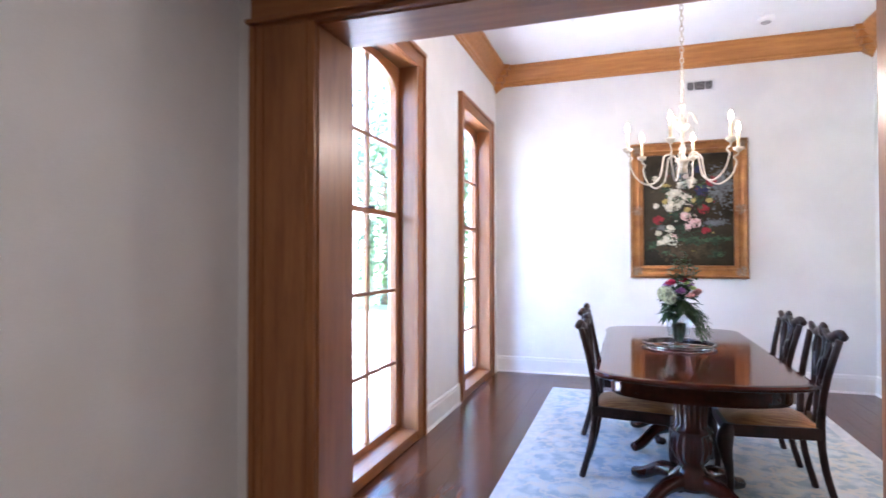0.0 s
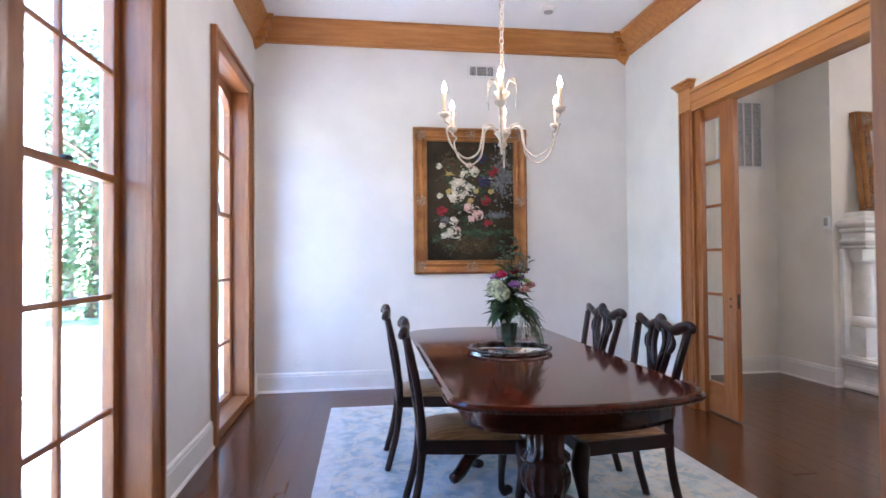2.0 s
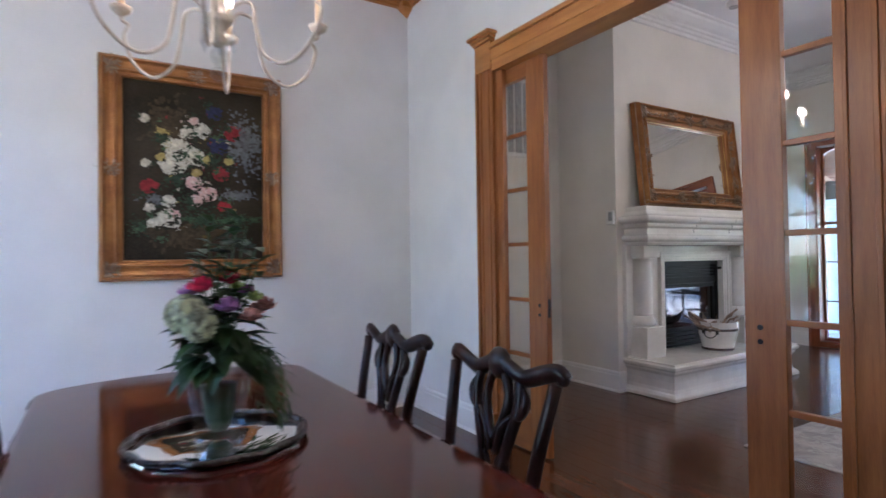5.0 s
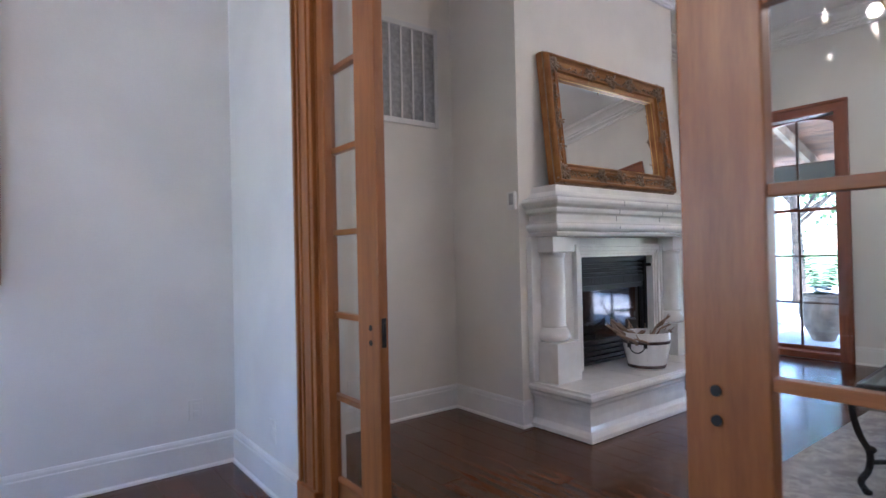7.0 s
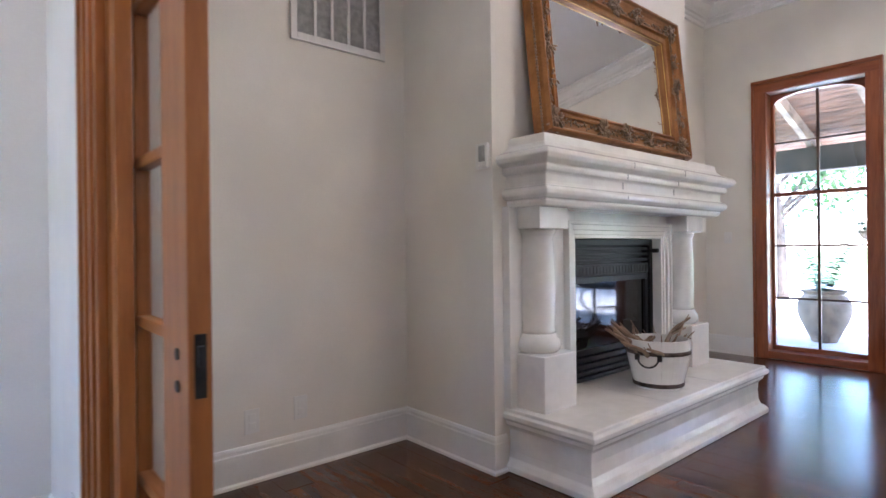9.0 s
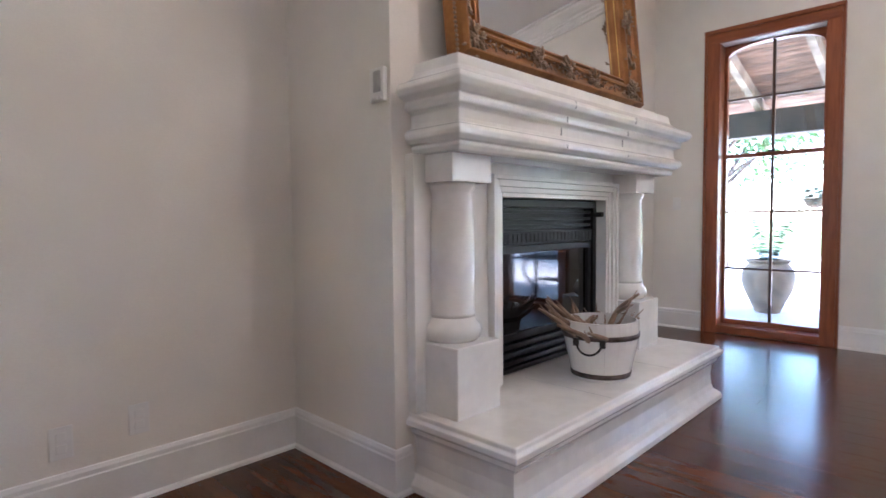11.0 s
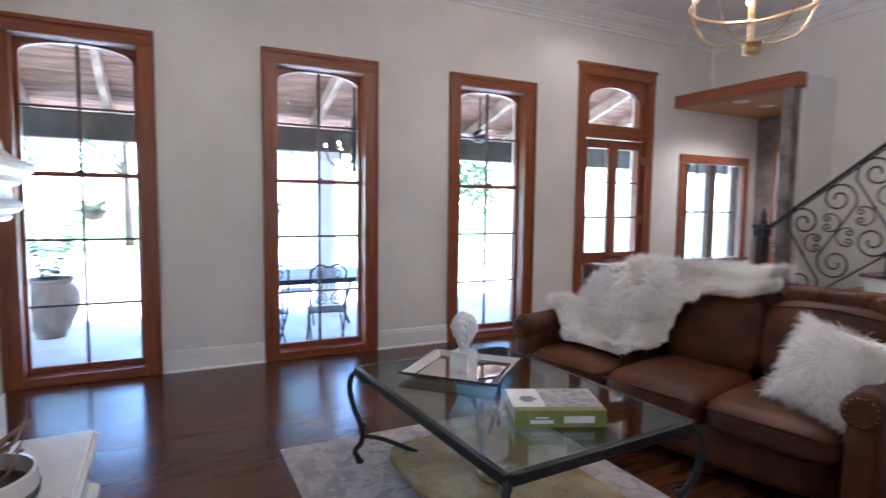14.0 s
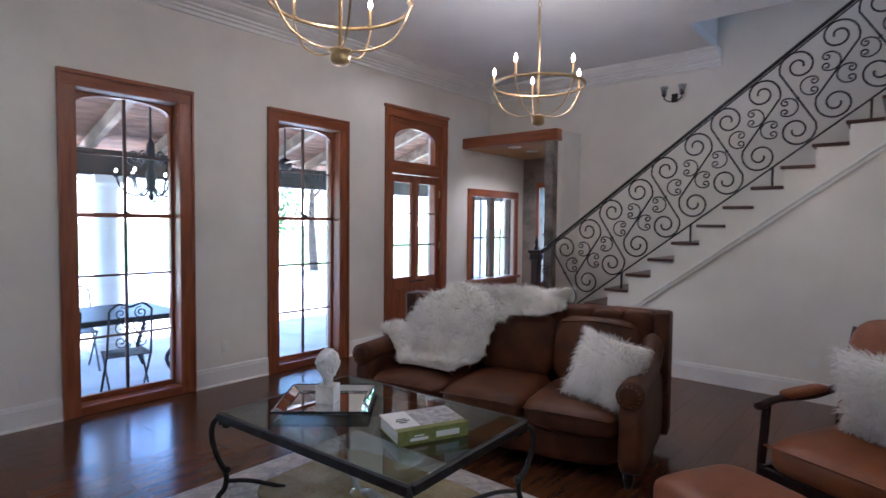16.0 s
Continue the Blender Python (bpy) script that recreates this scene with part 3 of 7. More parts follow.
cased_opening("opening_1", pose(0.095, YD, 0), 0.94, 2.21, 0.25, 0.27, PINEW, PINEWH, "wide cased opening in honey-stained pine")
cased_opening("opening_2", pose(XP0, 3.195, 0, 0, 0, 90), 0.995, 2.45, 0.125, 0.165, DOORP, PINEH, "wide cased opening with pocket doors, honey pine", 1, 0.34, True)


def pocket_door(y_edge, side):
    """Glazed leaf, partly slid out of the wall; y_edge is the leading edge."""
    w, H, st, z0, z1 = 1.06, 2.43, 0.16, 0.235, 2.325
    root = thing("pocket_door", "honey pine pocket door with glass lites, partly open", "door", pose(2.585, y_edge, 0.012, 0, 0, 90 if side > 0 else -90), kind="structure")
    part("leading_stile", boxes((0, -0.02, 0, st, 0.02, H), bevel=0.004), DOORP, root)
    part("rear_stile", boxes((w - st, -0.02, 0, w, 0.02, H), bevel=0.004), DOORP, root)
    part("top_rail", boxes((st, -0.02, z1, w - st, 0.02, H), bevel=0.004), DOORPH, root)
    part("bottom_rail", boxes((st, -0.02, 0, w - st, 0.02, z0), bevel=0.004), DOORPH, root)
    cols, rows = 3, 6
    cw, rh = (w - 2 * st) / cols, (z1 - z0) / rows
    for i in range(1, cols):
        part("muntin", boxes((st + i * cw - 0.012, -0.016, z0, st + i * cw + 0.012, 0.016, z1), bevel=0.003), DOORP, root)
    for j in range(1, rows):
        part("glazing_bar", boxes((st, -0.015, z0 + j * rh - 0.012, w - st, 0.015, z0 + j * rh + 0.012), bevel=0.003), DOORPH, root)
    for i in range(cols):
        for j in range(rows):
            x0, z = st + i * cw, z0 + j * rh
            part("pane", boxes((x0 + 0.01, -0.002, z + 0.01, x0 + cw - 0.01, 0.002, z + rh - 0.01)), PANE, root).visible_shadow = False
    for y in (-0.02, 0.02):
        part("latch_plate", tube(tube(bmesh.new(), [(0.062, y - 0.003, 0.848), (0.062, y + 0.003, 0.848)], 0.011, 14), [(0.062, y - 0.003, 0.905), (0.062, y + 0.003, 0.905)], 0.011, 14), IRON, root)
    part("edge_pull", boxes((-0.002, -0.01, 0.835, 0.004, 0.01, 0.945), (-0.009, -0.006, 0.89, 0.0, 0.006, 0.925), bevel=0.002), IRON, root, "dark bronze flush edge pull")
    return root


pocket_door(3.765, 1)
pocket_door(2.58, -1)

# ---- outside: porch, garden ----
ground = tagged(part("ground", boxes((-300, -300, -0.6, 300, 300, -0.26)), LAWN), kind="structure")
tagged(part("pavement_east", boxes((8.405, -9, -0.35, 24, 14, -0.23)), PATIO), kind="structure")
tagged(part("pavement_west", boxes((-9, -8, -0.2, -1.372, 12, -0.06)), PATIO), kind="structure")
tagged(part("porch_floor", boxes((8.405, -8, -0.32, 12.3, 12, -0.2)), PORCHFLOOR), kind="structure")


def porch():
    roof = thing("porch_roof", "open timber porch roof with boards over pale-edged rafters", "porch roof", kind="structure")
    z0, z1, x0, x1 = 3.45, 2.27, 8.41, 12.3
    k = (z1 - z0) / (x1 - x0)
    n = 26
    w = (x1 - x0) / n
    for i in range(n):
        xa, xb = x0 + i * w + 0.004, x0 + (i + 1) * w - 0.004
        bm = bmesh.new()
        prism(bm, [(xa, z0 + k * (xa - x0) + 0.10), (xb, z0 + k * (xb - x0) + 0.10), (xb, z0 + k * (xb - x0) + 0.13), (xa, z0 + k * (xa - x0) + 0.13)], -8, 12)
        part("roof_board", bm, BOARD, roof)
    for j in range(23):
        y = -7.6 + j * 0.86
        bm = bmesh.new()
        prism(bm, [(x0, z0 - 0.07), (x1, z1 - 0.07), (x1, z1 + 0.098), (x0, z0 + 0.098)], y - 0.04, y + 0.04)
        part("rafter", bm, RAFTER, roof)
    part("beam", boxes((11.29, -8, 2.14, 11.51, 12, 2.475), bevel=0.01), BEAM, roof)
    part("roofing", boxes((x0, -8, 3.62, x1, 12, 3.64)), BOARD, roof)


porch()


def round_column(x, y, h, r=0.15, z=-0.2):
    c = thing("porch_column", "round white porch column on a square base", "column", pose(x, y, z), "porch columns")
    part("shaft", lathe(bmesh.new(), [(r * 1.12, 0.16), (r * 1.12, 0.2), (r, 0.23), (r, 0.9), (r * 0.88, h - 0.2), (r * 0.88, h - 0.17), (r * 0.98, h - 0.16), (r * 0.98, h - 0.13), (r * 0.9, h - 0.12), (r * 0.9, h - 0.1)], seg=28), WHITECOL, c, smooth=True)
    part("base", boxes((-r * 1.3, -r * 1.3, 0, r * 1.3, r * 1.3, 0.1), bevel=0.01), WHITECOL, c)
    part("base_ring", lathe(bmesh.new(), [(r * 1.15, 0.1), (r * 1.28, 0.115), (r * 1.28, 0.145), (r * 1.15, 0.16)], seg=28), WHITECOL, c, smooth=True)
    part("capital", boxes((-r * 1.2, -r * 1.2, h - 0.1, r * 1.2, r * 1.2, h), bevel=0.01), WHITECOL, c)
    return c


for y in (5.95, 1.68, -2.6, -6.6):
    round_column(11.4, y, 2.34, 0.16)
for y in (5.6, 3.2, 0.2):
    round_column(-3.3, y, 3.2, 0.17, -0.06)


def fronds(bm, n, length, droop, rise, seed, w=0.03):
    """Arching feathery fronds from the origin, each with leaflets."""
    rng = random.Random(seed)
    for i in range(n):
        a = 2 * math.pi * i / n + rng.uniform(-0.3, 0.3)
        L = length * rng.uniform(0.7, 1.1)
        up = rise * rng.uniform(0.5, 1.2)
        for s in range(1, 14):
            t = s / 13
            p = Vector((math.cos(a) * L * t, math.sin(a) * L * t, up * t * 1.6 - droop * t * t))
            for side in (-1, 1):
                q = p + Vector((-math.sin(a) * side, math.cos(a) * side, rng.uniform(-0.4, 0.2))) * (0.11 * (1.1 - 0.6 * t)) + Vector((math.cos(a), math.sin(a), 0)) * 0.04
                d = Vector((math.cos(a), math.sin(a), 0.3)) * w / 2
                bm.faces.new([bm.verts.new(v) for v in (p - d, q, p + d)])
    return bm


def potted_fern(x, y, seed, s=1.0):
    pot = thing("potted_fern", "big tan clay urn with a leafy green fern", "potted plant", pose(x, y, -0.2))
    part("urn", lathe(bmesh.new(), [(0.13 * s, 0), (0.145 * s, 0.02), (0.15 * s, 0.05), (0.20 * s, 0.14 * s), (0.26 * s, 0.27 * s), (0.29 * s, 0.38 * s), (0.285 * s, 0.47 * s), (0.255 * s, 0.54 * s), (0.215 * s, 0.585 * s), (0.215 * s, 0.60 * s), (0.245 * s, 0.615 * s), (0.245 * s, 0.64 * s), (0.20 * s, 0.64 * s), (0.19 * s, 0.57 * s)], seg=28), TERRA, pot, smooth=True)
    bm = bmesh.new()
    fronds(bm, 40, 0.44 * s, 0.24, 0.78, seed)
    bmesh.ops.translate(bm, verts=bm.verts, vec=(0, 0, 0.56 * s))
    part("fern_leaves", bm, LEAF, pot)
    return pot


potted_fern(10.95, 5.05, 3, 1.08)


def hanging_basket(x, y, z, seed):
    b = thing("hanging_basket", "hanging clay basket with trailing green plant", "hanging plant", pose(x, y, z))
    part("basket", lathe(bmesh.new(), [(0.03, -0.1), (0.1, -0.07), (0.14, 0.0), (0.15, 0.03), (0.13, 0.03)], seg=18), TERRA, b, smooth=True)
    part("chain", tube(bmesh.new(), [(0, 0, 0.03), (0, 0, 2.15 - z)], 0.006, 5), IRON, b)
    bm = fronds(bmesh.new(), 16, 0.24, 0.3, 0.25, seed, 0.02)
    part("plant", bm, LEAF, b)


hanging_basket(11.4, 4.63, 1.25, 5)
hanging_basket(11.4, 2.49, 1.27, 6)


def scroll(cx, cz, r, a0, turns, n=26, shrink=0.18):
    """A flat spiral in x and z, from the outside in."""
    return [(cx + r * (1 - (1 - shrink) * i / n) * math.cos(a0 + turns * 2 * math.pi * i / n), 0,
             cz + r * (1 - (1 - shrink) * i / n) * math.sin(a0 + turns * 2 * math.pi * i / n)) for i in range(n + 1)]


def bistro_chair(m):
    c = thing("bistro_chair", "folding black wrought-iron patio chair with scrolled back", "patio chair", m, "chairs round the porch table")
    for s in (-1, 1):
        part("leg", tube(bmesh.new(), [(s * 0.19, 0.2, 0), (s * 0.19, -0.12, 0.46), (s * 0.18, -0.2, 0.9)], 0.011, 6), IRON, c)
        part("leg", tube(bmesh.new(), [(s * 0.17, -0.22, 0), (s * 0.17, 0.18, 0.46)], 0.011, 6), IRON, c)
    for i in range(6):
        part("seat_slat", boxes((-0.19, -0.17 + i * 0.06, 0.45, 0.19, -0.13 + i * 0.06, 0.462)), IRON, c)
    for s in (-1, 1):
        bm = bmesh.new()
        for cz, r in ((0.6, 0.07), (0.74, 0.075), (0.87, 0.06)):
            tube(bm, [(x, -0.2, z) for x, _, z in scroll(s * 0.085, cz, r, 1.57, s * 1.6)], 0.006, 5)
        part("back_scroll", bm, IRON, c)
    part("back_rail", tube(bmesh.new(), catmull([(-0.18, -0.2, 0.9), (-0.1, -0.21, 0.96), (0, -0.2, 0.93), (0.1, -0.21, 0.96), (0.18, -0.2, 0.9)]), 0.01, 6), IRON, c)
    return c


for x, y, r in ((9.12, 2.92, -82), (9.05, 2.30, -97), (10.55, 2.3, 85)):
    bistro_chair(pose(x, y, -0.2, 0, 0, r))


def porch_table(m):
    t = thing("porch_table", "dark iron patio table with curved legs", "patio table", m)
    part("tabletop", boxes((-0.55, -0.9, 0.70, 0.55, 0.9, 0.76), bevel=0.012), IRON, t)
    for sx in (-1, 1):
        for sy in (-1, 1):
            part("leg", tube(bmesh.new(), catmull([(sx * 0.48, sy * 0.8, 0.7), (sx * 0.52, sy * 0.86, 0.5), (sx * 0.40, sy * 0.74, 0.25), (sx * 0.5, sy * 0.84, 0)]), 0.022, 8), IRON, t)


porch_table(pose(9.82, 2.5, -0.2))


def porch_chandelier(x, y, z):
    c = thing("porch_chandelier", "black iron porch chandelier with scrolled arms and lit bulbs", "chandelier", pose(x, y, z))
    part("stem", tube(bmesh.new(), [(0, 0, -0.1), (0, 0, 3.12 - z)], 0.014, 6), IRON, c)
    part("body", lathe(bmesh.new(), [(0.005, -0.18), (0.04, -0.14), (0.02, -0.08), (0.05, 0.0), (0.06, 0.12), (0.03, 0.2), (0.05, 0.34), (0.04, 0.46), (0.015, 0.52)], seg=12), IRON, c, smooth=True)
    for i in range(6):
        a = i * math.pi / 3 + 0.2
        ca, sa = math.cos(a), math.sin(a)
        arm = part("arm", tube(bmesh.new(), catmull([(0, 0, 0.02), (0.13 * ca, 0.13 * sa, -0.12), (0.28 * ca, 0.28 * sa, -0.06), (0.34 * ca, 0.34 * sa, 0.08)], 5), 0.011, 6), IRON, c, smooth=True)
        part("scroll", tube(bmesh.new(), [(q[0] * ca, q[0] * sa, q[2]) for q in scroll(0.16, 0.3, 0.09, -1.5, 1.4)], 0.009, 5), IRON, arm, smooth=True)
        part("cup", lathe(bmesh.new(), [(0.01, 0.07), (0.04, 0.09), (0.035, 0.10)], 0.34 * ca, 0.34 * sa, 0, 10), IRON, arm)
        part("bulb", ball(bmesh.new(), 0.34 * ca, 0.34 * sa, 0.145, 0.016, 1, (1, 1, 1.6)), FLAME, arm, "lit bulb")


porch_chandelier(9.8, 1.75, 1.95)


def ceiling_fan(x, y, z):
    f = thing("ceiling_fan", "dark ceiling fan hanging under the porch rafters", "ceiling fan", pose(x, y, z))
    part("motor", lathe(bmesh.new(), [(0.03, -0.1), (0.07, -0.085), (0.1, -0.03), (0.1, 0.03), (0.06, 0.06), (0.02, 0.08)], seg=20), IRON, f, smooth=True)
    part("rod", tube(bmesh.new(), [(0, 0, 0.06), (0, 0, 0.52)], 0.012, 6), IRON, f)
    for i in range(5):
        a = 2 * math.pi * i / 5 + 0.3
        bm = bmesh.new()
        prism(bm, [(0.16, -0.05), (0.6, -0.075), (0.63, 0.0), (0.6, 0.075), (0.16, 0.05)], -0.004, 0.004, "xy")
        bl = part("blade", bm, RAFTER, f)
        bl.matrix_local = pose(0, 0, 0, 0, 0, math.degrees(a)) @ pose(0, 0, 0, 10, 0, 0)
        part("bracket", boxes((0.08, -0.02, -0.008, 0.2, 0.02, -0.003)), IRON, bl)


ceiling_fan(10.0, -0.13, 2.37)


# brick pier beside the porch and masonry house wing across the court
def brick_pier(x, y, w, d, h):
    pier = thing("brick_pier", "old red brick porch pier with pale mortar", "brick pier", pose(x, y, -0.2))
    part("mortar_core", boxes((-w / 2 + 0.008, -d / 2 + 0.008, 0, w / 2 - 0.008, d / 2 - 0.008, h)), MORTAR, pier)
    me = bpy.data.meshes.new("brick")
    bm = boxes((-0.1, -0.05, 0, 0.1, 0.05, 0.062), bevel=0.004)
    bm.to_mesh(me)
    bm.free()
    me.materials.append(BRICKM)
    rows = int(h / 0.075)
    for j in range(rows):
        for i in range(2):
            ob = new("brick", me)
            ob.parent = pier
            off = 0.105 * (2 * i - 1)
            ob.matrix_local = pose(off, -d / 2 + 0.05, j * 0.075 + 0.006) if j % 2 else pose(-w / 2 + 0.05 if i else w / 2 - 0.05, 0, j * 0.075 + 0.006, 0, 0, 90)


brick_pier(9.2, 5.5, 0.42, 0.42, 2.95)


def tree(x, y, h, seed, spread=1.0, leaf=LEAFB):
    rng = random.Random(seed)
    t = thing("tree", "leafy garden tree in sunlight", "tree", pose(x, y, -0.2), "garden trees")
    bm = bmesh.new()
    tube(bm, catmull([(0, 0, 0), (0.08, 0.05, h * 0.3), (-0.05, 0.1, h * 0.6), (0.05, 0, h * 0.85)]), [0.17 - 0.14 * i / 24 for i in range(25)], 9)
    tips = []
    for i in range(11):
        a, z0 = rng.uniform(0, 6.28), h * rng.uniform(0.3, 0.75)
        L = h * rng.uniform(0.18, 0.34) * spread
        p1 = Vector((math.cos(a) * L, math.sin(a) * L, z0 + L * rng.uniform(0.4, 1.0)))
        tube(bm, [(0, 0.05, z0), (p1 * 0.5 + Vector((0, 0, z0 * 0.5 + 0.05))), p1], [0.06, 0.04, 0.015], 6)
        tips.append(p1)
    part("trunk", bm, TRUNK, t, smooth=True)
    verts, faces = [], []
    for i in range(4200):
        c = rng.choice(tips)
        p = c + Vector([rng.gauss(0, h * 0.085 * spread) for _ in range(3)])
        n = Vector([rng.gauss(0, 1) for _ in range(3)]).normalized()
        u = n.orthogonal().normalized() * rng.uniform(0.05, 0.11)
        v = n.cross(u) * 0.5
        k = len(verts)
        verts += [p - u, p + v, p + u, p - v]
        faces.append((k, k + 1, k + 2, k + 3))
    me = bpy.data.meshes.new("crown")
    me.from_pydata(verts, [], faces)
    me.materials.append(leaf)
    ob = new("crown", me)
    ob.parent = t
    return t


for i, (x, y, h) in enumerate(((17, 7.5, 5.5), (19, 2.0, 6), (18, -3.5, 5), (22, 12, 7), (26, 5, 8), (20, -8, 6), (-8, 3.0, 5.5), (-9.5, 7.5, 6.5), (-7.5, -2, 5), (-12, 1, 7), (-10, 11, 7))):
    tree(x, y, h, 40 + i)
for i, (x, y, h) in enumerate(((-5.2, 12.5, 5.5), (-7.2, 15.5, 6.5), (-4.0, 16.5, 6.0), (-9.5, 19, 8), (-6.2, 20.5, 8))):
    tree(x, y, h, 60 + i, 1.25, LEAF)


def hedge(x0, y0, x1, y1, h, seed, foliage):
    rng = random.Random(seed)
    verts, faces = [], []
    for i in range(5200):
        p = Vector((rng.uniform(x0, x1), rng.uniform(y0, y1), -0.1 + h * rng.random() ** 0.6 * (0.85 + 0.15 * math.sin(7 * rng.random()))))
        n = Vector([rng.gauss(0, 1) for _ in range(3)]).normalized()
        u = n.orthogonal().normalized() * rng.uniform(0.05, 0.1)
        v = n.cross(u) * 0.5
        k = len(verts)
        verts += [p - u, p + v, p + u, p - v]
        faces.append((k, k + 1, k + 2, k + 3))
    me = bpy.data.meshes.new("hedge")
    me.from_pydata(verts, [], faces)
    me.materials.append(foliage)
    tagged(new("hedge", me), "dense leafy green garden hedge", "hedge", kind="stuff")


hedge(-7.2, -4, -6.2, 9, 1.1, 71, LEAFB)
hedge(-9.5, 13.2, -3.8, 14.8, 3.0, 73, LEAF)

# ---- living room: fireplace ----
def loop_mould(bm, x0, x1, y_front, y_back, profile):
    """A moulding round three sides of a block; profile of (out, z), closed at the wall."""
    rings = []
    for px, py, nx, ny in ((x0, y_back, -1, 0), (x0, y_front, -1, -1), (x1, y_front, 1, -1), (x1, y_back, 1, 0)):
        rings.append([bm.verts.new((px + nx * o, py + ny * o, z)) for o, z in profile])
    k = len(profile)
    for a, b in zip(rings, rings[1:]):
        for j in range(k - 1):
            bm.faces.new((a[j], b[j], b[j + 1], a[j + 1]))
    top, bot = [r[-1] for r in rings], [r[0] for r in rings]
    bm.faces.new(top)
    bm.faces.new(bot[::-1])
    return bm


def soft_edges(ob, width=0.006):
    b = ob.modifiers.new("bevel", 'BEVEL')
    b.width, b.segments, b.limit_method, b.angle_limit = width, 2, 'ANGLE', radians(28)
    return ob


FX, FY = 5.27, 4.66
fp = thing("fireplace", "white-painted cast stone fireplace with columns and raised hearth", "fireplace")
hz = bmesh.new()
loop_mould(hz, 4.345, 6.195, 4.20, FY + 0.05, [(0.062, 0.002), (0.062, 0.03), (0.045, 0.05), (0.028, 0.06), (0.018, 0.09), (0.014, 0.15), (0.018, 0.20), (0.03, 0.215), (0.04, 0.225), (0.042, 0.245), (0.056, 0.25), (0.066, 0.262), (0.066, 0.282), (0.052, 0.29), (0.05, 0.305), (0.045, 0.308)])
soft_edges(part("hearth", hz, STONEW, fp, "glossy white raised hearth with moulded edge"), 0.004)
for x in (4.97, 5.58):
    part("slab_joint", boxes((x - 0.002, 4.16, 0.3075, x + 0.002, 4.6, 0.3088)), GRILLED, fp)
# surround slab and columns
for slab in ((4.29, 4.615, 0.308, 4.82, 4.70, 1.30), (5.76, 4.615, 0.308, 6.19, 4.70, 1.30), (4.82, 4.615, 1.16, 5.76, 4.70, 1.30)):
    part("surround_slab", boxes(slab, bevel=0.004), STONEW, fp)
for (a, b, d) in ((0.0, 0.02, 0.004), (0.02, 0.045, 0.012), (0.045, 0.075, 0.024), (0.075, 0.095, 0.034)):
    for side in ((4.815 - b, 4.61 - d, 0.308, 4.815 - a, 4.62, 1.148 + b), (5.757 + a, 4.61 - d, 0.308, 5.757 + b, 4.62, 1.148 + b), (4.815 - a, 4.61 - d, 1.148 + a, 5.757 + a, 4.62, 1.148 + b)):
        part("opening_mould", boxes(side, bevel=0.004), STONEW, fp)
for cx in (4.465, 5.965):
    col = part("column", lathe(bmesh.new(), [(0.092, 0.67), (0.094, 0.685), (0.089, 0.70), (0.092, 0.85), (0.091, 1.0), (0.083, 1.15), (0.089, 1.16), (0.097, 1.175), (0.10, 1.19)], cx, 4.59, 0, 32), STONEW, fp, smooth=True)
    part("column_base", lathe(bmesh.new(), [(0.10, 0.578), (0.112, 0.59), (0.12, 0.615), (0.114, 0.64), (0.10, 0.655), (0.094, 0.672)], cx, 4.59, 0, 32), STONEW, col, smooth=True)
    part("plinth", boxes((cx - 0.125, 4.445, 0.306, cx + 0.125, 4.64, 0.578), bevel=0.006), STONEW, col)
    part("capital_block", boxes((cx - 0.113, 4.475, 1.19, cx + 0.113, 4.64, 1.30), bevel=0.006), STONEW, col)
mz = bmesh.new()
loop_mould(mz, 4.385, 6.155, 4.475, FY + 0.05, [(0.03, 1.295), (0.05, 1.30), (0.062, 1.318), (0.058, 1.33), (0.075, 1.335), (0.092, 1.35), (0.096, 1.37), (0.084, 1.385), (0.066, 1.392), (0.062, 1.41), (0.062, 1.445), (0.072, 1.452), (0.09, 1.458), (0.095, 1.475), (0.09, 1.49), (0.105, 1.497), (0.128, 1.508), (0.138, 1.53), (0.128, 1.552), (0.10, 1.56), (0.07, 1.575), (0.045, 1.60), (0.036, 1.645)])
mant = soft_edges(part("mantel_shelf", mz, STONEW, fp, "thick white mantel with stacked mouldings"), 0.005)

for x in (4.98, 5.55):
    mj = bmesh.new()
    for o, z0, z1 in ((0.0935, 1.352, 1.37), (0.0625, 1.41, 1.445), (0.0935, 1.462, 1.486), (0.1345, 1.515, 1.545)):
        box(mj, x - 0.0018, 4.475 - o - 0.004, z0, x + 0.0018, 4.475 - o + 0.01, z1)
    part("stone_joint", mj, GRILLED, fp)

# black firebox insert
ins = thing("firebox_insert", "black metal fireplace insert with louvres and dark glass", "fireplace insert", pose(-0.028, 0.105, 0))
part("frame", boxes((4.848, 4.56, 0.309, 4.885, 4.66, 1.146), (5.745, 4.56, 0.309, 5.782, 4.66, 1.146), (4.885, 4.56, 1.105, 5.745, 4.66, 1.146), bevel=0.004), BLACK, ins)
for z in (1.075, 1.04, 1.005):
    part("louvre", boxes((4.885, 4.575, z, 5.745, 4.61, z + 0.016), bevel=0.004), BLACK, ins)
part("scroll_band", boxes((4.885, 4.57, 0.925, 5.745, 4.60, 0.99), bevel=0.004), BLACK, ins)
for i in range(24):
    part("band_pattern", boxes((4.90 + i * 0.035, 4.566, 0.935, 4.921 + i * 0.035, 4.571, 0.98), bevel=0.002), IRON, ins)
part("glass_frame", boxes((4.885, 4.575, 0.885, 5.745, 4.605, 0.922), (4.885, 4.575, 0.50, 4.92, 4.605, 0.885), (5.71, 4.575, 0.50, 5.745, 4.605, 0.885), (4.885, 4.575, 0.47, 5.745, 4.605, 0.50), bevel=0.004), BLACK, ins)
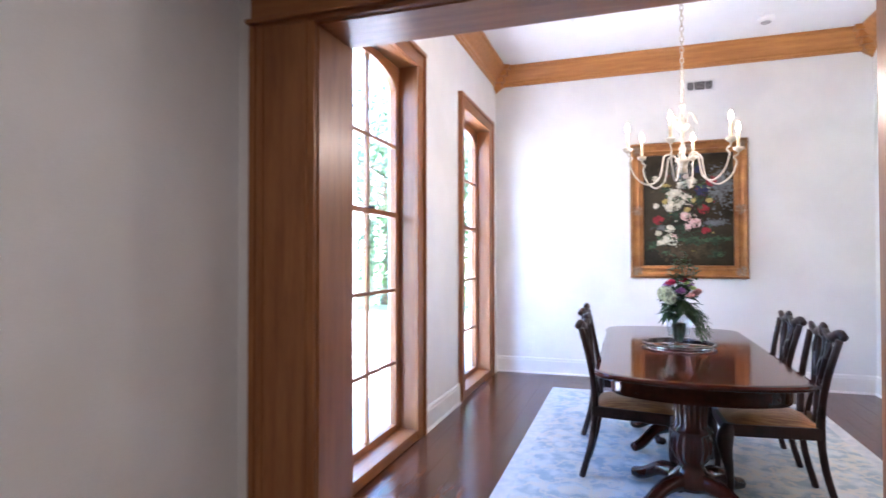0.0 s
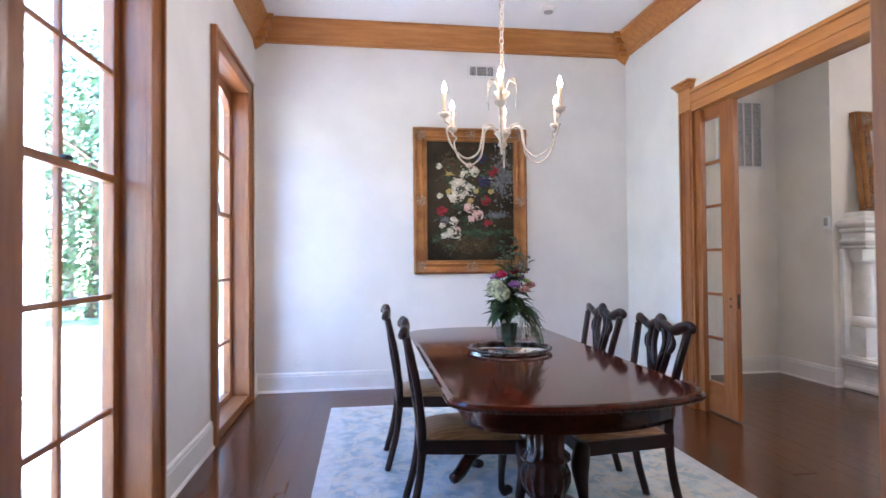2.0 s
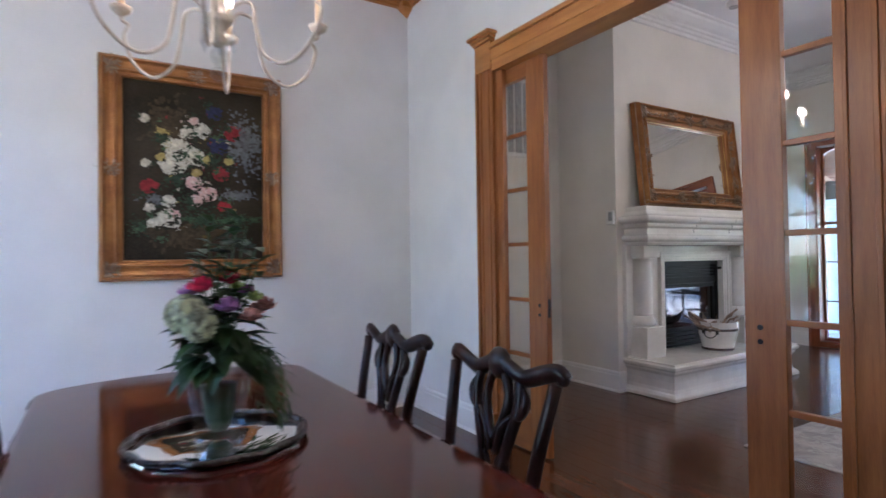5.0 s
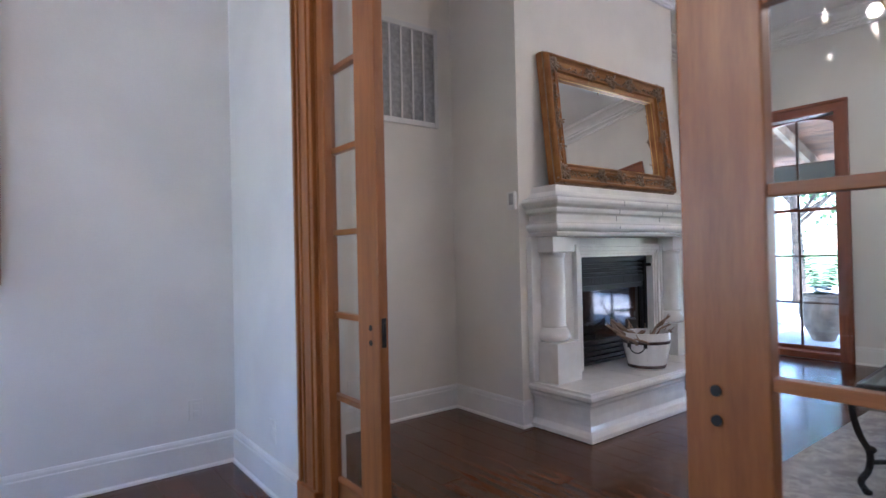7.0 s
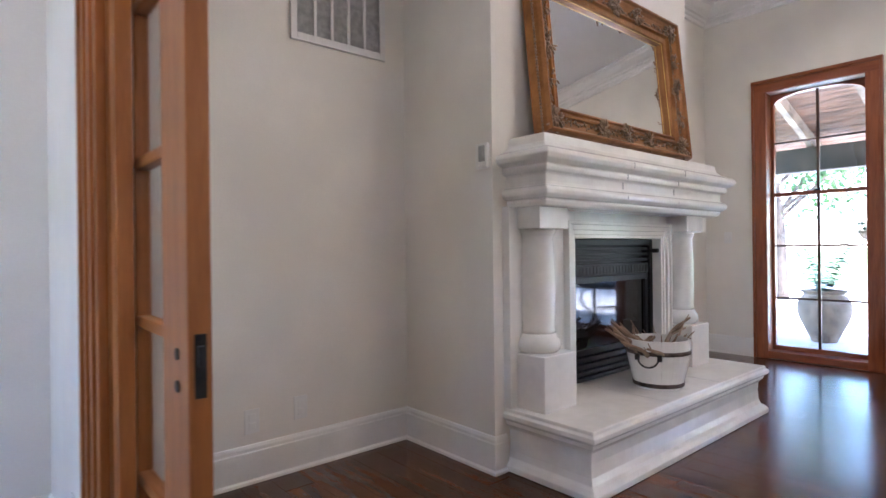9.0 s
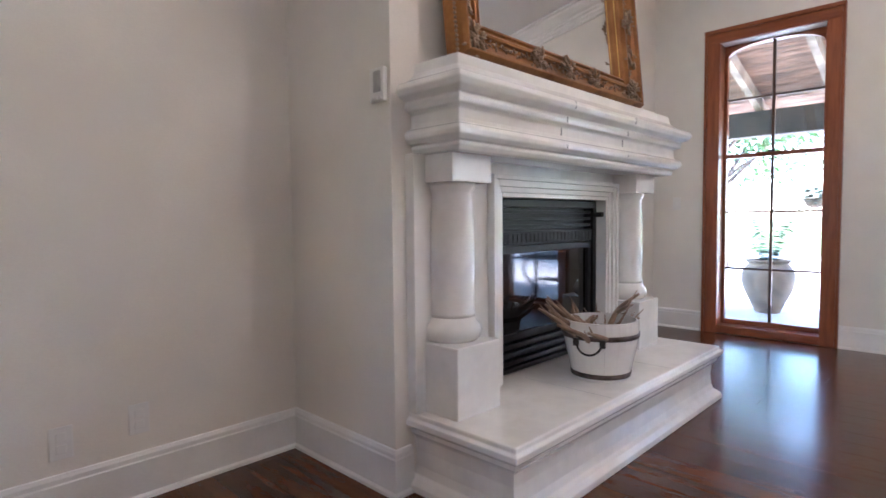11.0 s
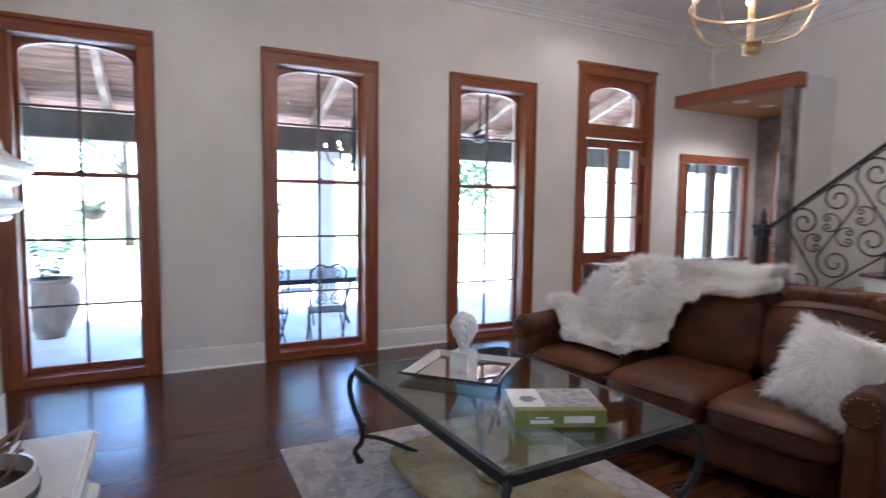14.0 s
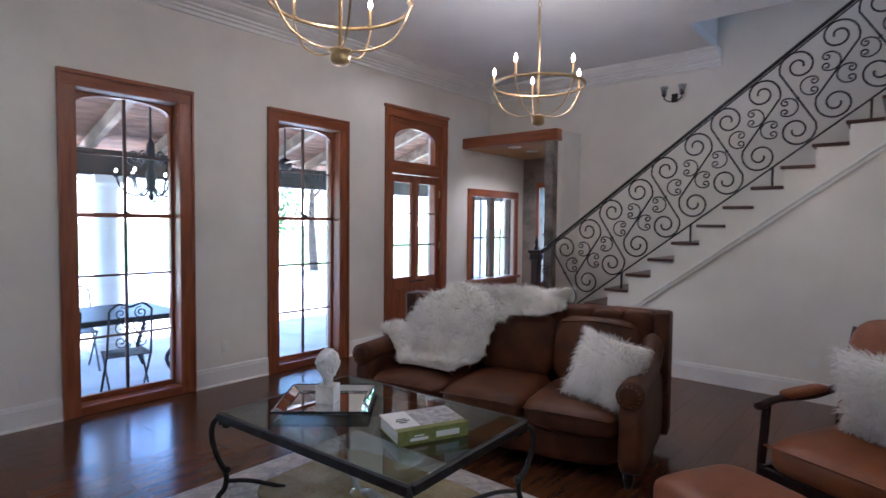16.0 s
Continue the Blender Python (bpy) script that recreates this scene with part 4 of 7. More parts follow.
part("glass", boxes((4.92, 4.59, 0.50, 5.71, 4.596, 0.885)), FIREGLASS, ins, "dark reflective fire glass")
for z in (0.43, 0.39, 0.35, 0.315):
    part("louvre", boxes((4.885, 4.575, z, 5.745, 4.61, z + 0.022), bevel=0.004), BLACK, ins)
part("backing", boxes((4.885, 4.62, 0.309, 5.745, 4.655, 1.105)), BLACK, ins)
part("damper_knob", tube(bmesh.new(), [(5.76, 4.565, 1.07), (5.76, 4.51, 1.07)], 0.014), IRON, ins)


def ornate_frame(root, w, h, bw, depth, mats, seed, scallops=True):
    """Carved frame in the local x-z plane, facing -y; w and h are outer sizes, bw the border width."""
    base, orn = mats
    prof = [(a, d * depth) for a, d in ((0, 0), (0, 0.5), (0.05, 0.56), (0.07, 0.8), (0.13, 1.0), (0.19, 0.98), (0.22, 0.8), (0.3, 0.66), (0.46, 0.56), (0.62, 0.54), (0.65, 0.68), (0.72, 0.7), (0.76, 0.5), (0.86, 0.44), (0.89, 0.55), (0.96, 0.5), (1.0, 0.3), (1.0, 0))]
    sides = [((-w / 2, 0), (w / 2, 0), (1, 1)), ((w / 2, 0), (w / 2, h), (-1, 1)), ((w / 2, h), (-w / 2, h), (-1, -1)), ((-w / 2, h), (-w / 2, 0), (1, -1))]
    corners = [(-w / 2, 0, 1, 1), (w / 2, 0, -1, 1), (w / 2, h, -1, -1), (-w / 2, h, 1, -1)]
    for i in range(4):
        bm = bmesh.new()
        rings = []
        for cx, cz, sx, sz in (corners[i], corners[(i + 1) % 4]):
            rings.append([bm.verts.new((cx + sx * bw * a, -d, cz + sz * bw * a)) for a, d in prof])
        k = len(prof)
        for j in range(k):
            bm.faces.new((rings[0][j], rings[1][j], rings[1][(j + 1) % k], rings[0][(j + 1) % k]))
        soft_edges(part("frame_side", bm, base, root), 0.0018)
    rng = random.Random(seed)

    def leafwork(cx, cz, size, n):
        bm = bmesh.new()
        for _ in range(n):
            a, r = rng.uniform(0, 6.28), size * rng.random() ** 0.6
            rot = Euler((0, a + rng.uniform(-0.4, 0.4), 0)).to_matrix().to_4x4()
            ball(bm, cx + r * math.cos(a), -depth * rng.uniform(0.62, 0.86), cz - r * math.sin(a), size * rng.uniform(0.13, 0.22), 1, (1.8, 0.6, 0.5), rot)
        part("carved_ornament", bm, orn, root, smooth=True)
    for cx, cz, sx, sz in corners:
        leafwork(cx + sx * bw * 0.48, cz + sz * bw * 0.48, bw * 0.42, 70)
    for cx, cz in ((0, bw * 0.5), (0, h - bw * 0.5), (-w / 2 + bw * 0.5, h / 2), (w / 2 - bw * 0.5, h / 2)):
        leafwork(cx, cz, bw * 0.38, 50)
    if scallops:
        bm, rope = bmesh.new(), bmesh.new()
        for (x0, z0, sx, sz), (x1, z1, tx, tz) in zip(corners, corners[1:] + corners[:1]):
            L = math.hypot(x1 - x0, z1 - z0)
            for k in range(int(L / 0.017)):
                f = (k + 0.5) / int(L / 0.017)
                wide = 0.52 + rng.uniform(-0.10, 0.10)
                px = x0 + sx * bw * wide + (x1 + tx * bw * wide - x0 - sx * bw * wide) * f
                pz = z0 + sz * bw * wide + (z1 + tz * bw * wide - z0 - sz * bw * wide) * f
                rot = Euler((0, rng.uniform(0, 6.28), 0)).to_matrix().to_4x4()
                ball(bm, px, -depth * 0.6, pz, 0.009, 1, (1.7, 0.55, 0.6), rot)
                o = 0.02
                ball(rope, x0 + sx * o * bw + (x1 + tx * o * bw - x0 - sx * o * bw) * f, -depth * 0.56, z0 + sz * o * bw + (z1 + tz * o * bw - z0 - sz * o * bw) * f, 0.0075, 1)
        tagged(part("carved_foliage", bm, orn, root, smooth=True), kind="stuff")
        tagged(part("rope_edge", rope, orn, root, smooth=True), kind="stuff")
        for f in (0.34, 0.66):
            for z in (bw * 0.45, h - bw * 0.45):
                leafwork(-w / 2 + f * w, z, bw * 0.36, 56)
        for f in (0.3, 0.7):
            for x in (-w / 2 + bw * 0.45, w / 2 - bw * 0.45):
                leafwork(x, f * h, bw * 0.34, 18)


GOLDBAND = mat("bright_gilt", (0.78, 0.52, 0.16), 0.28, metal=0.9, var=0.15, scale=10)
mirror = thing("leaning_mirror", "large ornate gilt-framed mirror leaning on the mantel", "mirror", pose(5.185, 4.565, 1.652, -5.6, 0, 0))
ornate_frame(mirror, 1.52, 0.95, 0.165, 0.10, (GILT, GILTD), 8)
part("mirror_plate", boxes((-0.60, -0.016, 0.16, 0.60, -0.012, 0.79)), MIRROR, mirror, "clear silvered mirror glass")
part("inner_band", boxes((-0.61, -0.04, 0.152, -0.597, -0.013, 0.798), (0.597, -0.04, 0.152, 0.61, -0.013, 0.798), (-0.597, -0.04, 0.152, 0.597, -0.013, 0.164), (-0.597, -0.04, 0.786, 0.597, -0.013, 0.798)), GOLDBAND, mirror)
part("back_board", boxes((-0.73, -0.008, 0.02, 0.73, 0.0, 0.93)), GILTD, mirror)


def bucket(m):
    b = thing("antler_bucket", "white wooden bucket with dark iron bands", "bucket", m)
    staves = 16
    for i in range(staves):
        a0, a1 = 2 * math.pi * i / staves + 0.002, 2 * math.pi * (i + 1) / staves - 0.002
        bm = bmesh.new()
        prof = [(0.125, 0.0), (0.135, 0.03), (0.165, 0.16), (0.172, 0.22), (0.168, 0.27), (0.158, 0.272), (0.16, 0.22), (0.12, 0.02)]
        rings = [[bm.verts.new((r * math.cos(a), r * math.sin(a), z)) for r, z in prof] for a in (a0, (a0 + a1) / 2, a1)]
        k = len(prof)
        for p, q in zip(rings, rings[1:]):
            for j in range(k):
                bm.faces.new((p[j], q[j], q[(j + 1) % k], p[(j + 1) % k]))
        bm.faces.new(rings[0])
        bm.faces.new(rings[-1][::-1])
        part("stave", bm, STONEW, b)
    part("bottom", lathe(bmesh.new(), [(0.12, 0.005), (0.12, 0.02)], seg=24), STONEW, b)
    for z, r in ((0.025, 0.137), (0.205, 0.1735)):
        part("iron_band", lathe(bmesh.new(), [(r - 0.006, z - 0.011), (r, z - 0.011), (r + 0.003, z + 0.011), (r - 0.006, z + 0.011)], seg=32), IRONB, b, smooth=True)
    part("handle", tube(bmesh.new(), [(0.055 * math.cos(a), -0.178 - 0.012 * abs(math.sin(a)), 0.185 + 0.05 * math.sin(a)) for a in [math.pi + math.pi * i / 12 for i in range(13)]], 0.005, 6), IRON, b)
    for s in (-1, 1):
        part("ear", boxes((s * 0.06 - 0.012, -0.185, 0.17, s * 0.06 + 0.012, -0.168, 0.205), bevel=0.003), IRON, b)
    return b


IRONB = mat("rusty_band", (0.085, 0.062, 0.055), 0.6, metal=0.3, var=0.3, scale=14, bump=0.4)
ANTLER = mat("weathered_antler", (0.36, 0.26, 0.18), 0.6, var=0.3, scale=9, bump=0.35, bscale=60, second=(0.13, 0.075, 0.045), contrast=0.9)
bucket(pose(5.24, 4.36, 0.309, 0, 0, -78))
rng = random.Random(12)
for i in range(15):
    a, tilt = rng.uniform(0, 6.28), rng.uniform(0.55, 1.25)
    L = rng.uniform(0.22, 0.36)
    d = Vector((math.cos(a) * tilt, math.sin(a) * tilt, 1.0 - 0.45 * tilt)).normalized()
    side = d.cross(Vector((0, 0, 1))).normalized()
    s = Vector((rng.uniform(-0.06, 0.06), rng.uniform(-0.06, 0.06), 0.13))
    antl = thing("antler", "weathered brown shed antler in the bucket", "antler", Matrix.Translation((5.24, 4.36, 0.309)), "antlers in the bucket")
    pts = catmull([s, s + d * L * 0.35 + side * 0.02, s + d * L * 0.7 - side * 0.01, s + d * L + side * 0.06], 5)
    part("beam", tube(bmesh.new(), pts, [0.02 - 0.014 * k / (len(pts) - 1) for k in range(len(pts))], 7), ANTLER, antl, smooth=True)
    for k in (5, 9):
        p = pts[k]
        part("tine", tube(bmesh.new(), [p, p + d * 0.05 + side * 0.05, p + d * 0.12 + side * 0.06 + Vector((0, 0, 0.02))], [0.009, 0.007, 0.002], 6), ANTLER, antl, smooth=True)

# return-air grille, thermostat, plates
gr = thing("return_grille", "white return-air wall grille with five slotted panels", "wall grille", pose(3.80, YN, 2.16, 0, 0, 180))
part("frame", boxes((-0.285, 0, 0, -0.25, 0.016, 0.76), (0.25, 0, 0, 0.285, 0.016, 0.76), (-0.25, 0, 0, 0.25, 0.016, 0.04), (-0.25, 0, 0.72, 0.25, 0.016, 0.76), bevel=0.003), GRILLE, gr)
for i in range(1, 5):
    part("divider", boxes((-0.25 + i * 0.1 - 0.008, 0, 0.04, -0.25 + i * 0.1 + 0.008, 0.015, 0.72), bevel=0.002), GRILLE, gr)
part("mesh_panel", boxes((-0.25, -0.002, 0.04, 0.25, 0.004, 0.72)), GRILLED, gr)
for i in range(60):
    part("slat", boxes((-0.25, 0.002, 0.05 + i * 0.0112, 0.25, 0.008, 0.054 + i * 0.0112)), GRILLED, gr)
th = thing("thermostat", "small white wall thermostat with grey display", "thermostat", pose(4.223, 4.715, 1.49, 0, 0, 90))
part("case", boxes((-0.04, 0, 0, 0.04, 0.022, 0.125), bevel=0.006), PLASTIC, th)
part("display", boxes((-0.026, 0.02, 0.034, 0.016, 0.0235, 0.112)), GRILLED, th)
for i in range(3):
    part("button", boxes((-0.03 + i * 0.022, 0.02, 0.006, -0.016 + i * 0.022, 0.026, 0.018), bevel=0.002), PLASTIC, th)


def wall_plate(m, kind="outlet"):
    o = thing("wall_outlet" if kind == "outlet" else "light_switch", "small white %s plate on the wall" % ("outlet" if kind == "outlet" else "switch"), "outlet" if kind == "outlet" else "switch", m)
    part("plate", boxes((-0.036, 0, 0, 0.036, 0.006, 0.115), bevel=0.002), PLASTIC, o)
    if kind == "outlet":
        for z in (0.02, 0.062):
            part("socket", boxes((-0.016, 0.004, z, 0.016, 0.009, z + 0.032), bevel=0.003), PLASTIC, o)
    else:
        part("toggle", boxes((-0.005, 0.004, 0.045, 0.005, 0.016, 0.07), bevel=0.002), PLASTIC, o)


wall_plate(pose(3.55, YN, 0.25, 0, 0, 180))
wall_plate(pose(3.30, YN, 0.23, 0, 0, 180))
wall_plate(pose(2.30, YN, 0.28, 0, 0, 180))
wall_plate(pose(-0.79, YN, 0.23, 0, 0, 180))
wall_plate(pose(XE, 3.3, 0.3, 0, 0, 90))
wall_plate(pose(XE, 1.75, 0.3, 0, 0, 90))
wall_plate(pose(XE, 5.15, 1.12, 0, 0, 90), "switch")
wall_plate(pose(XE, -1.68, 1.15, 0, 0, 90), "switch")
wall_plate(pose(XW, -0.9, 1.15, 0, 0, -90), "switch")
wall_plate(pose(3.85, YST, 0.29))
wall_plate(pose(XP0, 4.75, 0.26, 0, 0, 90))

# ---- living room: staircase ----
RISE, RUN, STEPS = 0.178, 0.2352, 20


def step_z(k):
    return 0.856 + RISE * (k - 5)


def step_x(k):
    """Where the riser above tread k stands."""
    return 5.542 - RUN * (k - 5)


stair = thing("staircase", "closed white staircase with dark wooden treads", "staircase", kind="structure")
outline = [(step_x(0), 0.0)]
for k in range(0, STEPS):
    outline += [(step_x(k), step_z(k + 1) - 0.03), (step_x(k + 1), step_z(k + 1) - 0.03)]
outline += [(step_x(STEPS), 0.0)]
bm = bmesh.new()
prism(bm, outline, YST - 0.05, YST)
part("side_wall", bm, PAINTL, stair)
for k in range(1, STEPS + 1):
    x0, x1, z = step_x(k) , step_x(k - 1), step_z(k)
    part("tread", boxes((x0, YB + 0.002, z - 0.03, x1 + 0.03, YST + 0.03, z), bevel=0.008), TREADW, stair)
    part("riser", boxes((x1 - 0.02, YB + 0.002, z - RISE, x1, YST - 0.052, z - 0.03)), TRIMW, stair)
for off, w in ((0.0, 0.02), (0.045, 0.026)):
    xa, xb = 5.52, 1.6
    za = 0.645 + off - 0.04
    zb = za + (xa - xb) * RISE / RUN
    bm = bmesh.new()
    prism(bm, [(xa, za), (xb, zb), (xb, zb + w), (xa, za + w)], YST, YST + 0.026)
    part("stringer_mould", bm, TRIMW, stair)
run("baseboard", TRIMW, BASE, [(XP1, YST), (6.6, YST)])


def rail_z(x):
    """The line of the noses."""
    return step_z(5) + (step_x(4) - x) * RISE / RUN


RY = YST - 0.05
railing = thing("stair_railing", "black wrought-iron stair railing of spiral scrolls", "stair railing", kind="structure")
X0, X1, H0, H1 = 6.60, 1.9, 0.075, 1.03
part("handrail", tube(bmesh.new(), [(X0 + 0.2, RY, rail_z(X0) + H1 - 0.12), (X0, RY, rail_z(X0) + H1), (X1, RY, rail_z(X1) + H1)], 0.016, 8), IRON, railing)
part("top_bar", tube(bmesh.new(), [(X0, RY, rail_z(X0) + H1 - 0.035), (X1, RY, rail_z(X1) + H1 - 0.035)], 0.008, 6), IRON, railing)
part("bottom_bar", tube(bmesh.new(), [(X0, RY, rail_z(X0) + H0), (X1, RY, rail_z(X1) + H0)], 0.009, 6), IRON, railing)
for k in range(2, STEPS - 1, 3):
    x = step_x(k) + 0.1
    part("foot_post", tube(bmesh.new(), [(x, RY, step_z(k)), (x, RY, rail_z(x) + H0)], 0.011, 6), IRON, railing)


def spiral(c, r, start, turn, turns=1.6, n=30, inner=0.2):
    """From the rim inwards."""
    out = []
    for i in range(n + 1):
        t = i / n
        a = start + turn * turns * 2 * math.pi * t
        rr = r * (1 - (1 - inner) * t ** 0.85)
        out.append(Vector((c[0] + rr * math.cos(a), RY, c[1] + rr * math.sin(a))))
    return out


def s_scroll(c1, r1, c2, r2, hand):
    """A bar that leaves one spiral on the tangent and runs into another that winds the other way."""
    d = math.atan2(c2[1] - c1[1], c2[0] - c1[0])
    a = spiral(c1, r1, d + hand * math.pi / 2.6, hand)
    b = spiral(c2, r2, d + math.pi + hand * math.pi / 2.6, hand)
    return a[::-1] + b


def double_curl(c1, r, side):
    """A round hoop, open on one side, whose two ends curl inwards; side 1 bulges towards the foot of the stair."""
    half, small = [], 0.42 * r
    for i in range(13):
        a = radians(118) * i / 12
        half.append((r * math.cos(a), r * math.sin(a)))
    ca, sa = math.cos(radians(118)), math.sin(radians(118))
    for i in range(1, 19):
        a, k = radians(118) + 2.1 * math.pi * i / 18, small * (1 - 0.7 * i / 18)
        half.append(((r - small) * ca + k * math.cos(a), (r - small) * sa + k * math.sin(a)))
    pts = [(x, -z) for x, z in half[:0:-1]] + half
    return [Vector((c1[0] + side * x, RY, c1[1] + z)) for x, z in pts]


def bar(pts, r=0.008):
    part("scroll_bar", tube(bmesh.new(), pts, r, 5), IRON, railing, smooth=True)


A = 0.2843
c, hand = 6.33, 1
while c > X1 + 0.3:
    def at(dx, h):
        """A place beside the node: dx towards the foot of the stair, h above the noses."""
        return (c + dx, rail_z(c + dx) + h)
    bar(s_scroll(at(0, 0.835), 0.156, at(0, 0.262), 0.156, hand), 0.009)
    for f, h, side in (((0.34, 0.575, 1), (0.80, 0.665, -1)) if hand > 0 else ((0.28, 0.44, 1), (0.74, 0.53, -1))):
        bar(double_curl(at(-f * A, h), 0.08, side), 0.007)
    part("collar", ball(bmesh.new(), c, RY, rail_z(c) + 0.548, 0.018, 1), IRON, railing)
    c -= A
    hand = -hand

newel = thing("newel_post", "dark carved newel post with finial", "newel post", pose(6.72, RY, 0))
part("shaft", boxes((-0.045, -0.045, 0.0, 0.045, 0.045, 1.12), (-0.06, -0.06, 0, 0.06, 0.06, 0.2), bevel=0.006), CHAIRW, newel)
part("cap", boxes((-0.075, -0.075, 1.2, 0.075, 0.075, 1.24), (-0.06, -0.06, 1.12, 0.06, 0.06, 1.2), bevel=0.008), CHAIRW, newel)
part("finial", lathe(bmesh.new(), [(0.03, 1.24), (0.035, 1.27), (0.02, 1.3), (0.03, 1.33), (0.012, 1.38), (0.002, 1.43)], seg=14), CHAIRW, newel, smooth=True)
for z in (1.0, 0.8):
    part("scroll_bar", tube(bmesh.new(), [(p[0] - 6.72, 0, p[2]) for p in spiral((6.60, z), 0.07, 0, 1)], 0.006, 5), IRON, newel)

# wall sconce on the stair wall
SHADEG = clear("sconce_glass", (0.75, 0.76, 0.78), 0.5)
sc = thing("wall_sconce", "bronze two-arm wall sconce with glass shades", "wall lamp", pose(5.45, YB, 3.08))
part("backplate", boxes((-0.05, 0, -0.07, 0.05, 0.03, 0.07), bevel=0.014), CHAIRW, sc)
for s in (-1, 1):
    arm = part("arm", tube(bmesh.new(), catmull([(0, 0.03, -0.02), (s * 0.06, 0.08, -0.06), (s * 0.13, 0.1, -0.02), (s * 0.14, 0.1, 0.03)]), 0.01, 6), CHAIRW, sc)
    part("cup", lathe(bmesh.new(), [(0.015, 0.02), (0.035, 0.035), (0.03, 0.05)], s * 0.14, 0.1, 0, 12), CHAIRW, arm)
    part("shade", lathe(bmesh.new(), [(0.04, 0.05), (0.045, 0.12), (0.065, 0.18), (0.062, 0.18), (0.042, 0.12), (0.037, 0.05)], s * 0.14, 0.1, 0, 18), SHADEG, arm, "clear bell glass shade", smooth=True)

for piece in sc.children_recursive:
    piece.data.transform(Matrix.Scale(0.74, 4))


def ring_chandelier(x, y, zb, spin, power):
    """Brass basket chandelier: a ring on curved arms, candles on the ring."""
    c = thing("ring_chandelier", "satin brass ring chandelier with lit candle bulbs", "chandelier", pose(x, y, zb, 0, 0, spin), "living room chandeliers")
    R, zr = 0.345, 0.27
    part("hub", lathe(bmesh.new(), [(0.018, -0.03), (0.045, -0.02), (0.05, 0.0), (0.045, 0.03), (0.06, 0.035), (0.06, 0.045), (0.02, 0.055)], seg=20), BRASS, c, smooth=True)
    part("ring", tube(bmesh.new(), [(R * math.cos(a), R * math.sin(a), zr) for a in [2 * math.pi * i / 48 for i in range(49)]], 0.0085, 8, 1.3), BRASS, c, smooth=True)
    part("stem", tube(bmesh.new(), [(0, 0, 0.05), (0, 0, 0.86)], 0.009, 8), BRASS, c)
    bm = bmesh.new()
    zt = CL - zb
    k = 0
    z = 0.88
    while z < zt - 0.03:
        tube(bm, [((0.012 * math.cos(a)) * (1 - k % 2), (0.012 * math.cos(a)) * (k % 2), z + 0.02 * math.sin(a)) for a in [2 * math.pi * i / 10 for i in range(11)]], 0.003, 4)
        z += 0.03
        k += 1
    part("chain", bm, BRASS, c)
    part("canopy", lathe(bmesh.new(), [(0.02, zt - 0.05), (0.06, zt - 0.03), (0.065, zt)], seg=20), BRASS, c, smooth=True)
    for i in range(5):
        a = 2 * math.pi * i / 5
        ca, sa = math.cos(a), math.sin(a)
        part("arm", tube(bmesh.new(), catmull([(0.05 * ca, 0.05 * sa, 0.04), (0.16 * ca, 0.16 * sa, 0.05), (0.27 * ca, 0.27 * sa, 0.11), (R * ca, R * sa, 0.24), (R * ca, R * sa, zr)], 5), 0.0055, 6), BRASS, c, smooth=True)
        cand = part("candle", lathe(bmesh.new(), [(0.016, zr), (0.018, zr + 0.012), (0.0095, zr + 0.018), (0.0095, zr + 0.10)], R * ca, R * sa, 0, 12), BRASS, c, smooth=True)
        part("bulb", lathe(bmesh.new(), [(0.005, zr + 0.10), (0.0135, zr + 0.118), (0.0125, zr + 0.132), (0.0015, zr + 0.162)], R * ca, R * sa, 0, 10), FLAME, cand, "lit flame bulb", smooth=True)
    bulb_light(x - 0.07, y - 0.05, zb + zr + 0.2, power)


ring_chandelier(5.41, 2.60, 2.35, 5, 1.2)
ring_chandelier(5.43, 0.68, 2.33, 21, 3.2)

CANW = glow("recessed_lens", (1.0, 0.93, 0.82), 1.5)


def recessed(x, y, z, power):
    c = thing("recessed_light", "round white recessed ceiling light, lit", "ceiling light", pose(x, y, z), "recessed ceiling lights")
    part("trim_ring", lathe(bmesh.new(), [(0.055, -0.004), (0.085, -0.008), (0.092, -0.002), (0.092, 0.0)], seg=28), CEIL, c, smooth=True)
    part("lens", lathe(bmesh.new(), [(0.054, -0.003), (0.054, -0.001)], seg=24), CANW if power else GRILLED, c)
    if power:
        lamp = new("downlight", bpy.data.lights.new("downlight", 'SPOT'))
        lamp.data.energy, lamp.data.color, lamp.data.spot_size, lamp.data.spot_blend, lamp.data.shadow_soft_size = power, (1.0, 0.87, 0.70), radians(140), 0.7, 0.05
        lamp.location = (x, y, z - 0.02)


for px, py in ((7.61, -0.23), (7.2, 3.9), (3.6, 3.6)):
    recessed(px, py, CL, 1.0)
for px, py in ((7.47, -2.12), (7.49, -2.62)):
    recessed(px, py, 2.62, 2.5)
recessed(-0.11, 4.25, CD, 0.8)
# Added hall light, out of view, to brighten the hall walls.
recessed(0.5, -0.9, CD, 4.2)


def smoke_alarm(x, y, z):
    c = thing("smoke_alarm", "round white ceiling smoke alarm", "smoke alarm", pose(x, y, z))
    part("body", lathe(bmesh.new(), [(0.03, -0.045), (0.055, -0.04), (0.068, -0.015), (0.07, 0)], seg=24), PLASTIC, c, smooth=True)
    part("vent_ring", lathe(bmesh.new(), [(0.04, -0.05), (0.042, -0.04)], seg=24), GRILLED, c)


smoke_alarm(1.485, 4.75, CD)
smoke_alarm(5.35, 4.2, CL)

